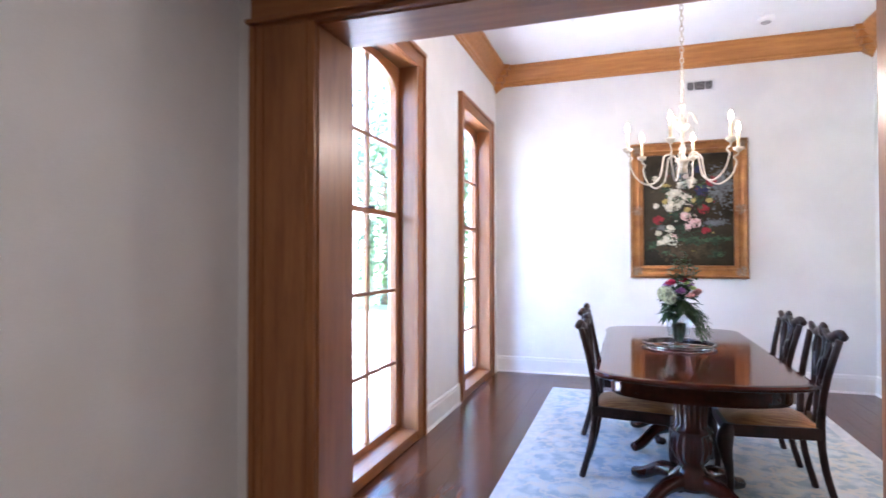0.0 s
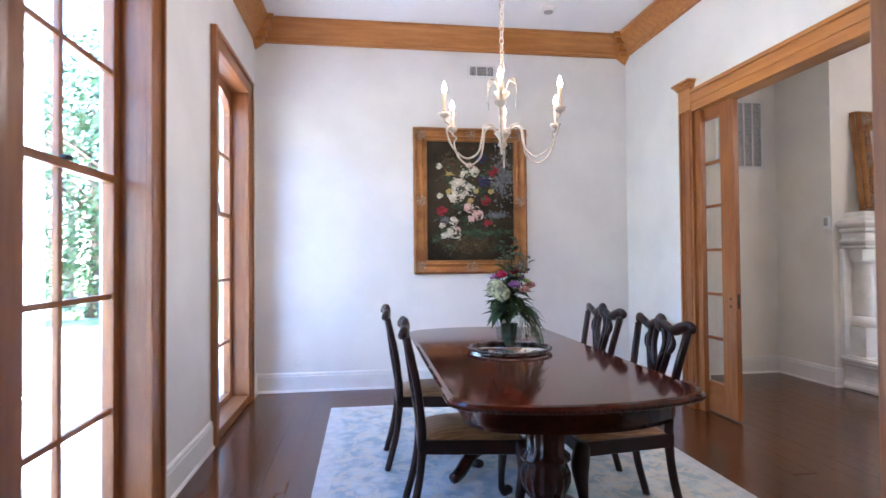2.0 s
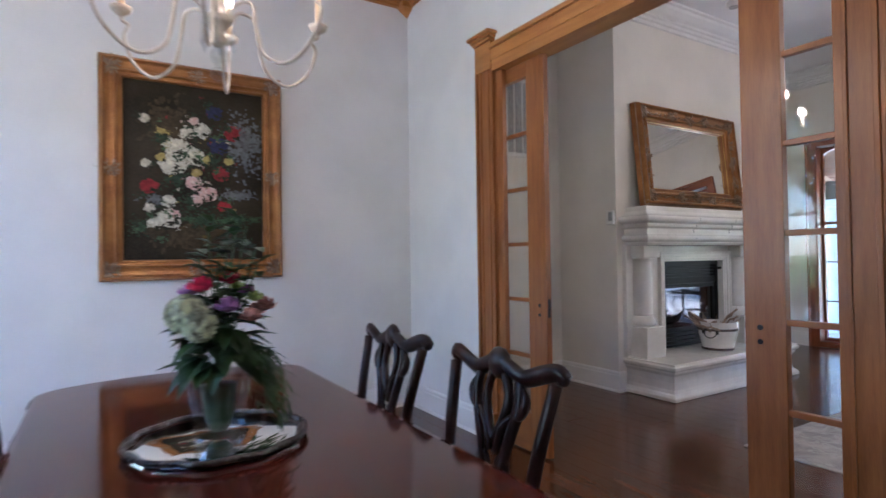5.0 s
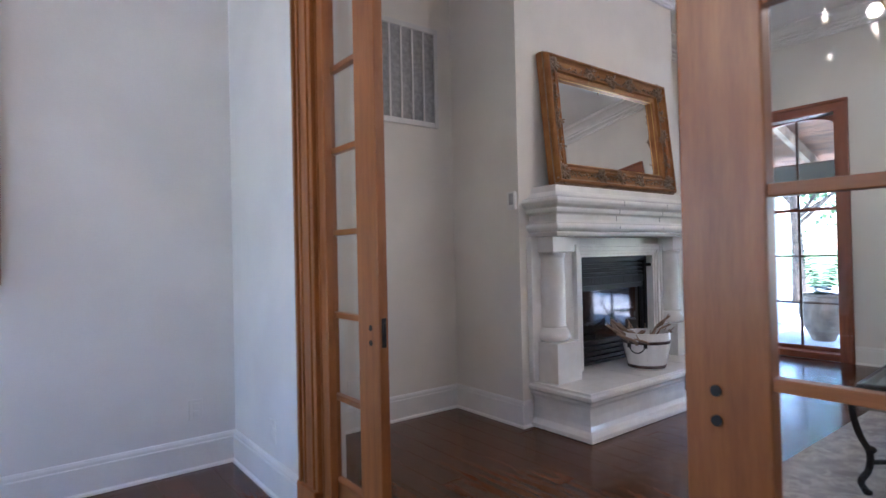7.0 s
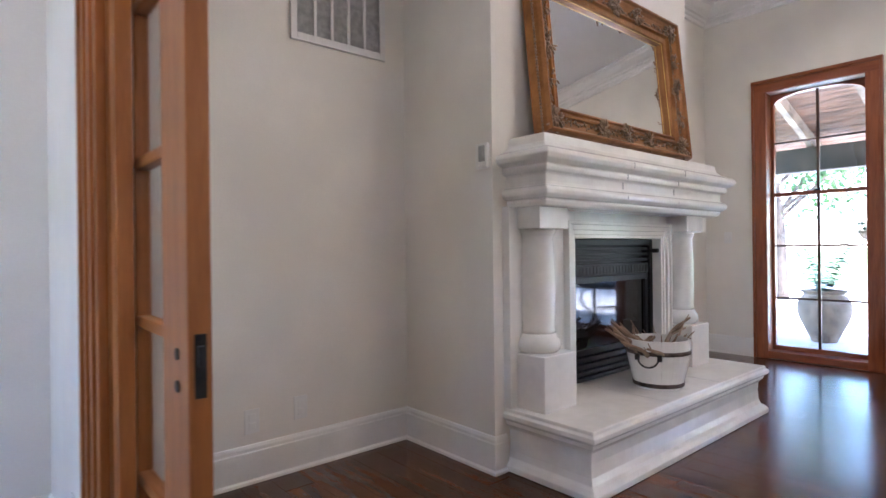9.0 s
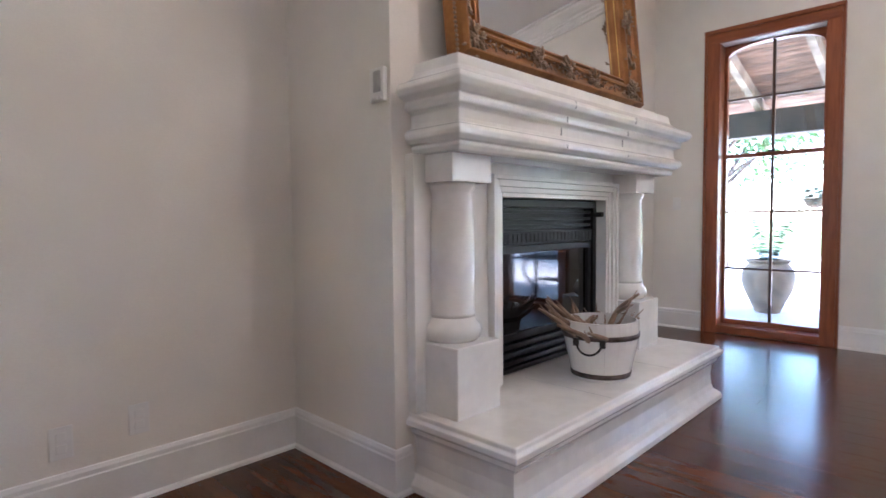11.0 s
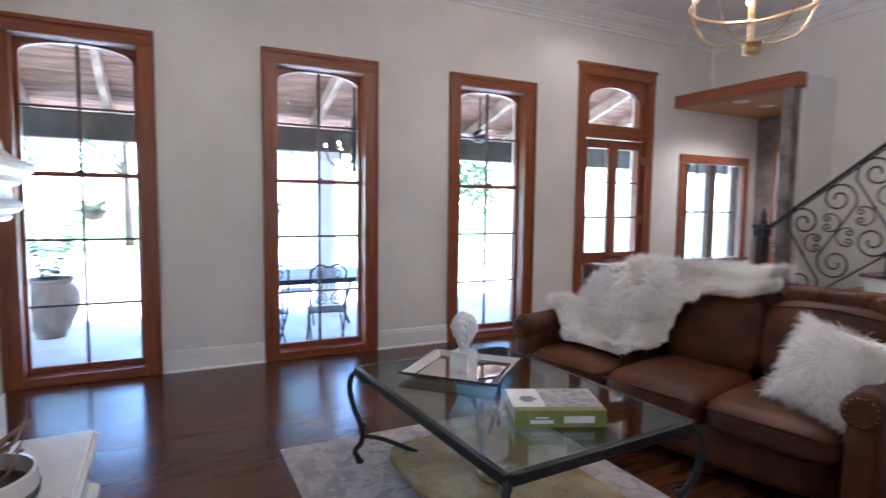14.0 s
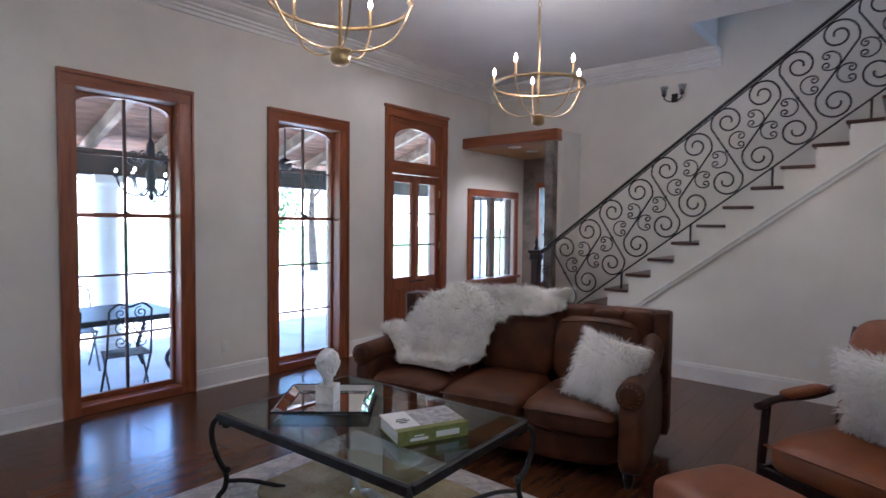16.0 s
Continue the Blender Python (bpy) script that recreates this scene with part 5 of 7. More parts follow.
# ---- dining room ----
def rug_material(name, ground, motif, edge, scale):
    """Worn oriental rug: pale ground, mottled floral motif, soft border."""
    m = mat(name, ground, 0.95, var=0.1, scale=scale, bump=0.5, bscale=300, second=motif, contrast=0.35)
    nt = m.node_tree
    n, l = nt.nodes, nt.links
    b = n["Principled BSDF"]
    old = b.inputs["Base Color"].links[0].from_socket
    co = n.new("ShaderNodeTexCoord")
    vo = n.new("ShaderNodeTexVoronoi")
    vo.inputs["Scale"].default_value = scale * 0.55
    no = n.new("ShaderNodeTexNoise")
    no.inputs["Scale"].default_value, no.inputs["Detail"].default_value = scale * 1.4, 6
    l.new(co.outputs["Object"], no.inputs[0])
    mixv = n.new("ShaderNodeMix")
    mixv.data_type = 'VECTOR'
    mixv.inputs[0].default_value = 0.22
    l.new(co.outputs["Object"], mixv.inputs[4])
    l.new(no.outputs["Color"], mixv.inputs[5])
    l.new(mixv.outputs[1], vo.inputs[0])
    wave = n.new("ShaderNodeMath")
    wave.operation = 'SINE'
    mul = n.new("ShaderNodeMath")
    mul.operation = 'MULTIPLY'
    mul.inputs[1].default_value = 16
    l.new(vo.outputs["Distance"], mul.inputs[0])
    l.new(mul.outputs[0], wave.inputs[0])
    rp = n.new("ShaderNodeValToRGB")
    rp.color_ramp.elements[0].position, rp.color_ramp.elements[1].position = 0.35, 0.8
    rp.color_ramp.elements[0].color, rp.color_ramp.elements[1].color = (0, 0, 0, 1), (0.75, 0.75, 0.75, 1)
    l.new(wave.outputs[0], rp.inputs[0])
    mx = n.new("ShaderNodeMix")
    mx.data_type = 'RGBA'
    l.new(rp.outputs[0], mx.inputs[0])
    l.new(old, mx.inputs[6])
    mx.inputs[7].default_value = (*edge, 1)
    l.new(mx.outputs[2], b.inputs["Base Color"])
    return m


RUG1 = rug_material("blue_cream_rug", (0.62, 0.655, 0.645), (0.36, 0.45, 0.50), (0.68, 0.64, 0.56), 8.0)
RUG1B = mat("rug_border", (0.66, 0.67, 0.66), 0.95, var=0.12, scale=14, bump=0.5, bscale=300, second=(0.52, 0.56, 0.58))
RUG2 = rug_material("taupe_rug", (0.50, 0.46, 0.44), (0.36, 0.33, 0.33), (0.58, 0.55, 0.52), 9.0)
RUG2B = mat("taupe_rug_border", (0.50, 0.47, 0.45), 0.95, var=0.1, scale=16, bump=0.5, bscale=300, second=(0.38, 0.35, 0.34))


def rug(label, x0, y0, x1, y1, field, border, bw, rz=0):
    cx, cy, w, d = (x0 + x1) / 2, (y0 + y1) / 2, x1 - x0, y1 - y0
    r = thing("area_rug", label, "rug", pose(cx, cy, 0.001, 0, 0, rz))
    part("pile_field", boxes((-w / 2 + bw, -d / 2 + bw, 0, w / 2 - bw, d / 2 - bw, 0.010), bevel=0.002), field, r)
    for i, b in enumerate(((-w / 2, -d / 2, w / 2, -d / 2 + bw), (-w / 2, d / 2 - bw, w / 2, d / 2), (-w / 2, -d / 2 + bw, -w / 2 + bw, d / 2 - bw), (w / 2 - bw, -d / 2 + bw, w / 2, d / 2 - bw))):
        part("woven_border", boxes((b[0], b[1], 0, b[2], b[3], 0.0085), bevel=0.002), border, r)


rug("pale blue and cream worn oriental rug under the dining table", -0.45, 1.45, 1.81, 4.70, RUG1, RUG1B, 0.09)
rug("taupe and grey worn patterned rug under the coffee table", 3.75, 1.70, 6.32, 3.28, RUG2, RUG2B, 0.05)


def dining_table(cx, cy):
    t = thing("dining_table", "long polished mahogany double-pedestal dining table", "dining table", pose(cx, cy, 0.0))
    w, L = 0.470, 1.065

    def outline(k, n=12):
        """Straight sides, rounded corners and bowed ends."""
        pts, hw, ye, r = [], w + k, L - 0.12 + k, 0.075
        for sx, sy, a0 in ((1, 1, 0), (-1, 1, 90), (-1, -1, 180), (1, -1, 270)):
            for i in range(n + 1):
                a = radians(a0 + 90 * i / n)
                pts.append((sx * (hw - r) + r * math.cos(a), sy * (ye - r) + r * math.sin(a)))
            if (sx, sy) in ((1, 1), (-1, -1)):
                pts += [(sx * (hw - r) * (1 - 2 * i / 12), sy * ye) for i in range(1, 12)]
        return [(x, y + math.copysign(0.12 * max(0, 1 - abs(x / hw) ** 2.4), y) if abs(y) > ye - r - 0.001 else y) for x, y in pts]

    def slab(levels):
        bm = bmesh.new()
        rings = [[bm.verts.new((x, y, z)) for x, y in outline(k)] for k, z in levels]
        for a, b in zip(rings, rings[1:]):
            for i in range(len(a)):
                bm.faces.new((a[i], a[(i + 1) % len(a)], b[(i + 1) % len(a)], b[i]))
        bm.faces.new(rings[0][::-1])
        bm.faces.new(rings[-1])
        return bm
    part("tabletop", slab([(-0.03, 0.728), (-0.008, 0.732), (0.0, 0.74), (0.0, 0.748), (-0.006, 0.757), (-0.02, 0.76)]), MAHOG, t)
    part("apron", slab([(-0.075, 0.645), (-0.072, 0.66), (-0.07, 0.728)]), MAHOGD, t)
    bm = bmesh.new()
    o = [Vector((*q, 0)) for q in outline(-0.002, 20)]
    for p, q in zip(o, o[1:] + o[:1]):
        steps = max(1, int((q - p).length / 0.016))
        for i in range(steps):
            v = p.lerp(q, i / steps)
            if abs(v.y) > L - 0.30:
                ball(bm, v.x, v.y, 0.741, 0.0095, 1)
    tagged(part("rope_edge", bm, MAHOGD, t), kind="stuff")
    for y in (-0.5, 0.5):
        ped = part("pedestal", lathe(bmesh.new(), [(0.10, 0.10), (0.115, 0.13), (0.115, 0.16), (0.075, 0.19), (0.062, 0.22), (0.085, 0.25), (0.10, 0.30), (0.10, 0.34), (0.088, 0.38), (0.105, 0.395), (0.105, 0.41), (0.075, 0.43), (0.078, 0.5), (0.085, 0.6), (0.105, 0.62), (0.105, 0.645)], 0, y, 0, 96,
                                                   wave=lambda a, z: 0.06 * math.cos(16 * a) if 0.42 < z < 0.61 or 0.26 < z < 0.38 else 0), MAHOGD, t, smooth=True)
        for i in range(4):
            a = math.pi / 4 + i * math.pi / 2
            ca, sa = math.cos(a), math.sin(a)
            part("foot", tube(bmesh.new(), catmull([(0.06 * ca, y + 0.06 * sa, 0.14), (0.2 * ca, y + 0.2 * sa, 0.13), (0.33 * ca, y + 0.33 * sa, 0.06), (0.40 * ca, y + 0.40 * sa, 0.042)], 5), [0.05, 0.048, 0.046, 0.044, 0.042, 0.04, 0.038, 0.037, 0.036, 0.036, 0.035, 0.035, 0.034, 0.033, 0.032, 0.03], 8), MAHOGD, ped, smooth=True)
    return t


dining_table(0.585, 2.775)


def dining_chair(m):
    """Chippendale style side chair; local +y is the front."""
    c = thing("dining_chair", "dark carved mahogany dining chair with gold striped satin seat", "chair", m, "chairs round the dining table")
    for s in (-1, 1):
        part("back_leg", tube(bmesh.new(), catmull([(s * 0.20, -0.29, 0), (s * 0.195, -0.235, 0.22), (s * 0.19, -0.215, 0.44), (s * 0.215, -0.235, 0.68), (s * 0.25, -0.285, 0.915)], 6),
                                  [0.019] * 10 + [0.021] * 5 + [0.018] * 10, 8, 1.15), CHAIRW, c, smooth=True)
        part("front_leg", tube(bmesh.new(), catmull([(s * 0.235, 0.215, 0.43), (s * 0.262, 0.24, 0.34), (s * 0.235, 0.215, 0.18), (s * 0.225, 0.21, 0.06), (s * 0.245, 0.235, 0.02)], 6),
                                   [0.034, 0.036, 0.038, 0.04, 0.042, 0.043, 0.042, 0.038, 0.034, 0.03, 0.027, 0.024, 0.022, 0.02, 0.019, 0.018, 0.017, 0.017, 0.018, 0.02, 0.023, 0.026, 0.029, 0.03, 0.03], 10), CHAIRW, c, smooth=True)
        part("carved_foot", ball(bmesh.new(), s * 0.247, 0.24, 0.028, 0.03, 2, (1.05, 1.15, 0.9)), CHAIRW, c, smooth=True)
    bm = bmesh.new()
    prism(bm, [(-0.27, 0.24), (0.27, 0.24), (0.21, -0.235), (-0.21, -0.235)], 0.375, 0.44, "xy")
    soft_edges(part("seat_frame", bm, CHAIRW, c), 0.008)
    bm = bmesh.new()
    n = 10
    grid = []
    for i in range(n + 1):
        row = []
        for j in range(n + 1):
            u, v = 2 * i / n - 1, 2 * j / n - 1
            hw = 0.255 + (0.20 - 0.255) * (1 - (v + 1) / 2)
            row.append(bm.verts.new((u * hw, -0.215 + 0.44 * (v + 1) / 2, 0.438 + 0.045 * (1 - u ** 4) * (1 - v ** 4))))
        grid.append(row)
    for i in range(n):
        for j in range(n):
            bm.faces.new((grid[i][j], grid[i + 1][j], grid[i + 1][j + 1], grid[i][j + 1]))
    part("seat", bm, SATIN, c, smooth=True)
    # crest rail with ears, pierced splat
    part("crest_rail", tube(bmesh.new(), catmull([(-0.272, -0.302, 0.925), (-0.25, -0.295, 0.945), (-0.20, -0.288, 0.935), (-0.12, -0.285, 0.912), (-0.06, -0.285, 0.928), (0, -0.285, 0.945), (0.06, -0.285, 0.928), (0.12, -0.285, 0.912), (0.20, -0.288, 0.935), (0.25, -0.295, 0.945), (0.272, -0.302, 0.925)], 5), 0.019, 8, 1.45), CHAIRW, c, smooth=True)
    part("crest_shell", ball(bmesh.new(), 0, -0.283, 0.94, 0.054, 2, (1.0, 0.42, 0.9)), CHAIRW, c, smooth=True)
    for s in (-1, 1):
        part("crest_ear", ball(bmesh.new(), s * 0.265, -0.30, 0.928, 0.018, 2, (1.1, 0.9, 1.0)), CHAIRW, c, smooth=True)
        part("splat_strap", tube(bmesh.new(), catmull([(s * 0.10, -0.284, 0.905), (s * 0.105, -0.272, 0.83), (s * 0.06, -0.255, 0.70), (s * 0.035, -0.24, 0.60), (s * 0.065, -0.225, 0.50), (s * 0.07, -0.22, 0.45)], 5), 0.02, 7, 0.8), CHAIRW, c, smooth=True)
        part("splat_loop", tube(bmesh.new(), catmull([(s * 0.03, -0.284, 0.92), (s * 0.055, -0.275, 0.84), (s * 0.025, -0.262, 0.755), (0, -0.258, 0.72)], 5), 0.018, 7, 0.8), CHAIRW, c, smooth=True)
        part("splat_scroll", tube(bmesh.new(), catmull([(s * 0.085, -0.27, 0.80), (s * 0.045, -0.262, 0.77), (s * 0.015, -0.255, 0.69)], 5), 0.016, 6), CHAIRW, c, smooth=True)
        part("splat_leaf", tube(bmesh.new(), catmull([(s * 0.118, -0.28, 0.885), (s * 0.135, -0.276, 0.85), (s * 0.115, -0.268, 0.81), (s * 0.088, -0.262, 0.80)], 4), [0.006 + 0.009 * math.sin(math.pi * i / 12) for i in range(13)], 6), CHAIRW, c, smooth=True)
        part("splat_curl", tube(bmesh.new(), [(s * (0.048 + 0.026 * math.cos(q)), -0.25, 0.655 + 0.03 * math.sin(q)) for q in [i * 0.52 for i in range(13)]], 0.009, 6), CHAIRW, c, smooth=True)
    part("splat_foot", boxes((-0.085, -0.235, 0.44, 0.085, -0.212, 0.475), bevel=0.006), CHAIRW, c)
    return c


first = dining_chair(pose(0.305, 2.62, 0.011, 0, 0, -93))
for piece in first.children:
    piece.data.transform(Matrix.Diagonal((0.87, 1.0, 0.965, 1.0)))
copy_thing(first, pose(0.25, 3.42, 0.011, 0, 0, -91))
copy_thing(first, pose(0.985, 2.535, 0.011, 0, 0, 91))
copy_thing(first, pose(0.985, 3.20, 0.011, 0, 0, 91))


# serving tray, vase and flowers
tray = thing("serving_tray", "round scalloped silver tray with mirrored centre", "tray", pose(0.57, 2.79, 0.762))
part("tray_plate", lathe(bmesh.new(), [(0.175, 0.0), (0.20, 0.004), (0.188, 0.011), (0.02, 0.011)], seg=60, wave=lambda a, z: 0.015 * math.cos(10 * a)), MIRROR, tray, smooth=True)
bm = bmesh.new()
tube(bm, [((0.205 + 0.006 * math.cos(10 * a)) * math.cos(a), (0.205 + 0.006 * math.cos(10 * a)) * math.sin(a), 0.016) for a in [2 * math.pi * i / 80 for i in range(81)]], 0.0075, 6)
part("rim", bm, PEWTER, tray, "tarnished gadrooned rim", smooth=True)
bm = bmesh.new()
for i in range(60):
    a = 2 * math.pi * i / 60
    ball(bm, 0.212 * math.cos(a), 0.212 * math.sin(a), 0.017, 0.0075, 1)
tagged(part("gadroon", bm, PEWTER, tray), kind="stuff")

VX, VY, VZ = 0.57, 2.79, 0.774
vase = thing("glass_vase", "cut-glass vase with green water", "vase", pose(VX, VY, VZ))
part("bowl", lathe(bmesh.new(), [(0.058, 0), (0.062, 0.01), (0.058, 0.03), (0.064, 0.07), (0.073, 0.12), (0.08, 0.165), (0.086, 0.18), (0.082, 0.18), (0.069, 0.12), (0.057, 0.05)], seg=24, wave=lambda a, z: 0.035 * math.cos(12 * a)), CRYSTAL, vase, smooth=False)
WATER = mat("vase_stems", (0.05, 0.10, 0.04), 0.3, var=0.3, scale=30, second=(0.14, 0.20, 0.12), stretch=(3, 3, 0.3))
part("water", lathe(bmesh.new(), [(0.02, 0.015), (0.034, 0.05), (0.04, 0.09), (0.044, 0.13), (0.0, 0.131)], seg=18), WATER, vase, smooth=True)

bq = thing("flower_bouquet", "mixed bouquet of roses, hydrangea and green foliage", "bouquet", pose(VX, VY, VZ + 0.10))
rng = random.Random(5)
PET = {"crimson_rose": (0.55, 0.02, 0.08), "mauve_rose": (0.42, 0.18, 0.42), "hydrangea": (0.68, 0.72, 0.48), "peach_rose": (0.62, 0.30, 0.24), "lime_bud": (0.42, 0.52, 0.16)}


def bloom(kind, x, y, z, r, petals):
    bm = bmesh.new()
    if kind == "hydrangea":
        for _ in range(120):
            d = Vector([rng.gauss(0, 1) for _ in range(3)]).normalized()
            p = Vector((x, y, z)) + d * r
            u = d.orthogonal().normalized() * 0.014
            v = d.cross(u).normalized() * 0.014
            for q in (u, v):
                bm.faces.new([bm.verts.new(w) for w in (p - q, p + d * 0.006 + q.cross(d) * 0.8, p + q, p + d * 0.006 - q.cross(d) * 0.8)])
        ball(bm, x, y, z, r * 0.92, 2)
    else:
        for k in range(petals):
            t = k / petals
            a = k * 2.4
            tilt = 0.15 + 1.05 * t
            rad = r * (0.25 + 0.6 * t)
            d = Vector((math.cos(a), math.sin(a), 0))
            up = Vector((0, 0, 1))
            n = (d * math.sin(tilt) + up * math.cos(tilt))
            base = Vector((x, y, z)) - up * r * 0.3
            side = d.cross(up) * rad * 0.75
            top = base + n * r * 1.1
            mid = base + n * r * 0.6 + d * rad * 0.35
            bm.faces.new([bm.verts.new(v) for v in (base, mid + side, top + side * 0.55, top + n * r * 0.1, top - side * 0.55, mid - side)])
    part(kind, bm, BLOOMS[kind], bq)


BLOOMS = {k: mat("petal_" + k, c, 0.6, var=0.25, scale=30) for k, c in PET.items()}
bloom("hydrangea", -0.08, -0.05, 0.215, 0.042, 0)
bloom("hydrangea", -0.055, -0.075, 0.19, 0.036, 0)
bloom("crimson_rose", 0.03, 0.0, 0.29, 0.03, 14)
bloom("peach_rose", 0.06, -0.085, 0.20, 0.03, 14)
bloom("mauve_rose", 0.07, 0.02, 0.255, 0.028, 14)
bloom("crimson_rose", -0.045, -0.035, 0.275, 0.036, 16)
bloom("mauve_rose", 0.01, -0.07, 0.225, 0.036, 16)
bloom("mauve_rose", -0.06, 0.05, 0.26, 0.03, 14)
bloom("peach_rose", 0.105, -0.03, 0.22, 0.034, 16)
bloom("peach_rose", 0.10, 0.05, 0.20, 0.03, 14)
bloom("lime_bud", 0.075, -0.06, 0.245, 0.025, 12)
bloom("lime_bud", 0.05, 0.03, 0.27, 0.025, 12)


def leaf(bm, p, d, length, width, curl=0.3):
    d = d.normalized()
    side = d.cross(Vector((0, 0, 1)))
    side = side.normalized() if side.length > 0.01 else Vector((1, 0, 0))
    up = side.cross(d)
    pts = [(0, 0), (0.3, 0.8), (0.6, 0.9), (1, 0)]
    mid = [p + d * length * t - up * curl * length * t * t for t, _ in pts]
    l = [m + side * width / 2 * w + up * width * 0.15 * w for m, (_, w) in zip(mid, pts)]
    r = [m - side * width / 2 * w + up * width * 0.15 * w for m, (_, w) in zip(mid, pts)]
    m1, m2 = bm.verts.new(mid[1]), bm.verts.new(mid[2])
    a, b = bm.verts.new(mid[0]), bm.verts.new(mid[3])
    L1, L2, R1, R2 = bm.verts.new(l[1]), bm.verts.new(l[2]), bm.verts.new(r[1]), bm.verts.new(r[2])
    for f in ((a, m1, L1), (a, R1, m1), (m1, m2, L2, L1), (m1, R1, R2, m2), (m2, b, L2), (m2, R2, b)):
        bm.faces.new(f)


for k in range(84):
    bm = bmesh.new()
    a = rng.uniform(0, 6.28)
    el = rng.uniform(-0.6, 0.6)
    d = Vector((math.cos(a) * math.cos(el), math.sin(a) * math.cos(el), math.sin(el)))
    p = Vector((math.cos(a) * 0.045, math.sin(a) * 0.045, rng.uniform(0.08, 0.2)))
    leaf(bm, p, d, rng.uniform(0.065, 0.105), rng.uniform(0.04, 0.06))
    part("leaf", bm, LEAF, bq)
for (dx, dy, hgt) in ((-0.02, 0.02, 0.43), (0.07, 0.0, 0.43), (0.10, 0.03, 0.37), (-0.04, 0.03, 0.35), (0.03, 0.04, 0.41), (0.0, -0.01, 0.38), (0.05, 0.02, 0.45), (0.09, -0.03, 0.33), (0.02, 0.0, 0.36)):
    stem = catmull([(0, 0, 0.1), (dx * 0.4, dy * 0.4, hgt * 0.5), (dx, dy, hgt)], 6)
    sp = part("sprig_stem", tube(bmesh.new(), stem, 0.0025, 4), LEAF, bq)
    for i, q in enumerate(stem[4:]):
        for s in (-1, 1):
            bm = bmesh.new()
            a = rng.uniform(0, 6.28)
            leaf(bm, q + Vector((rng.uniform(-0.012, 0.012), rng.uniform(-0.012, 0.012), rng.uniform(-0.02, 0.02))), Vector((math.cos(a), math.sin(a), rng.uniform(-0.2, 0.8))), rng.uniform(0.035, 0.062), 0.034, 0.2)
            part("sprig_leaf", bm, LEAF, sp)
for k in range(16):
    a = rng.uniform(-1.2, 0.9)
    r = rng.uniform(0.09, 0.17)
    bm = bmesh.new()
    pts = catmull([(0.04 * math.cos(a), 0.04 * math.sin(a), 0.12), (r * 0.8 * math.cos(a), r * 0.8 * math.sin(a), 0.10), (r * math.cos(a), r * math.sin(a), -0.03)], 5)
    part("trailing_stem", tube(bm, pts, 0.0018, 4), LEAF, bq)
    for q in pts[3:]:
        bm = bmesh.new()
        leaf(bm, q, Vector((math.cos(a) + rng.uniform(-0.8, 0.8), math.sin(a) + rng.uniform(-0.8, 0.8), -0.8)), 0.055, 0.014, 0.1)
        part("narrow_leaf", bm, LEAF, bq)


# flower painting
PX, PZ, PW, PH = 0.872, 1.092, 1.135, 1.435
pic = thing("flower_painting", "dark still-life flower painting in a carved gilt frame", "painting", pose(PX, YN - 0.012, PZ))
ornate_frame(pic, PW, PH, 0.135, 0.06, (GILT, GILTD), 21, scallops=False)
CANVAS = mat("dark_canvas", (0.055, 0.042, 0.026), 0.45, var=0.5, scale=2.4, bump=0.2, bscale=120, second=(0.012, 0.009, 0.007), contrast=0.8, spec=0.12)
part("canvas", boxes((-PW / 2 + 0.13, -0.012, 0.13, PW / 2 - 0.13, 0, PH - 0.13)), CANVAS, pic)
CW, CH = PW - 0.27, PH - 0.27


def daub(name, fx, fz, r, material, n, flat=0.8, soft=False):
    """A painted bloom: a low relief of overlapping strokes."""
    bm = bmesh.new()
    cx, cz = -CW / 2 + fx * CW, 0.135 + (1 - fz) * CH
    for k in range(n):
        a, q = rng.uniform(0, 6.28), r * 0.75 * rng.random() ** 0.5
        s = r * rng.uniform(0.14, 0.32)
        if soft:
            q, s = min(1.3, abs(rng.gauss(0, 0.5))) * r, r * rng.uniform(0.05, 0.13)
        x, z = cx + q * math.cos(a), cz + q * math.sin(a) * flat
        t = rng.uniform(0, 3.14)
        y = -0.0125 - 0.0025 * (1 - q / r) - 0.0006 * rng.random()
        ring = [bm.verts.new((x + s * math.cos(b) * math.cos(t) - s * 0.55 * math.sin(b) * math.sin(t), y, z + s * math.cos(b) * math.sin(t) + s * 0.55 * math.sin(b) * math.cos(t))) for b in [2 * math.pi * i / 7 for i in range(7)]]
        bm.faces.new(ring)
    ob = part(name, bm, material, pic)
    if soft:
        tagged(ob, kind="stuff")


OIL = {k: mat("oil_" + k, c, 0.5, var=0.35, scale=40, bump=0.3, second=d, contrast=0.8, spec=0.15) for k, c, d in (
    ("white", (0.66, 0.62, 0.50), (0.40, 0.36, 0.27)), ("pink", (0.58, 0.30, 0.27), (0.60, 0.48, 0.42)), ("red", (0.32, 0.03, 0.035), (0.16, 0.015, 0.02)),
    ("yellow", (0.48, 0.38, 0.12), (0.28, 0.20, 0.06)), ("blue", (0.035, 0.04, 0.11), (0.02, 0.02, 0.05)), ("ochre", (0.16, 0.12, 0.035), (0.06, 0.045, 0.018)), ("green", (0.045, 0.075, 0.04), (0.016, 0.028, 0.016)),
    ("sky", (0.17, 0.185, 0.19), (0.08, 0.085, 0.085)), ("shadow", (0.016, 0.02, 0.012), (0.03, 0.026, 0.016)), ("cream", (0.80, 0.77, 0.64), (0.62, 0.55, 0.40)), ("rose", (0.66, 0.42, 0.36), (0.72, 0.60, 0.52)), ("moss", (0.085, 0.14, 0.065), (0.03, 0.06, 0.03)), ("umber", (0.085, 0.06, 0.03), (0.035, 0.025, 0.015)))}
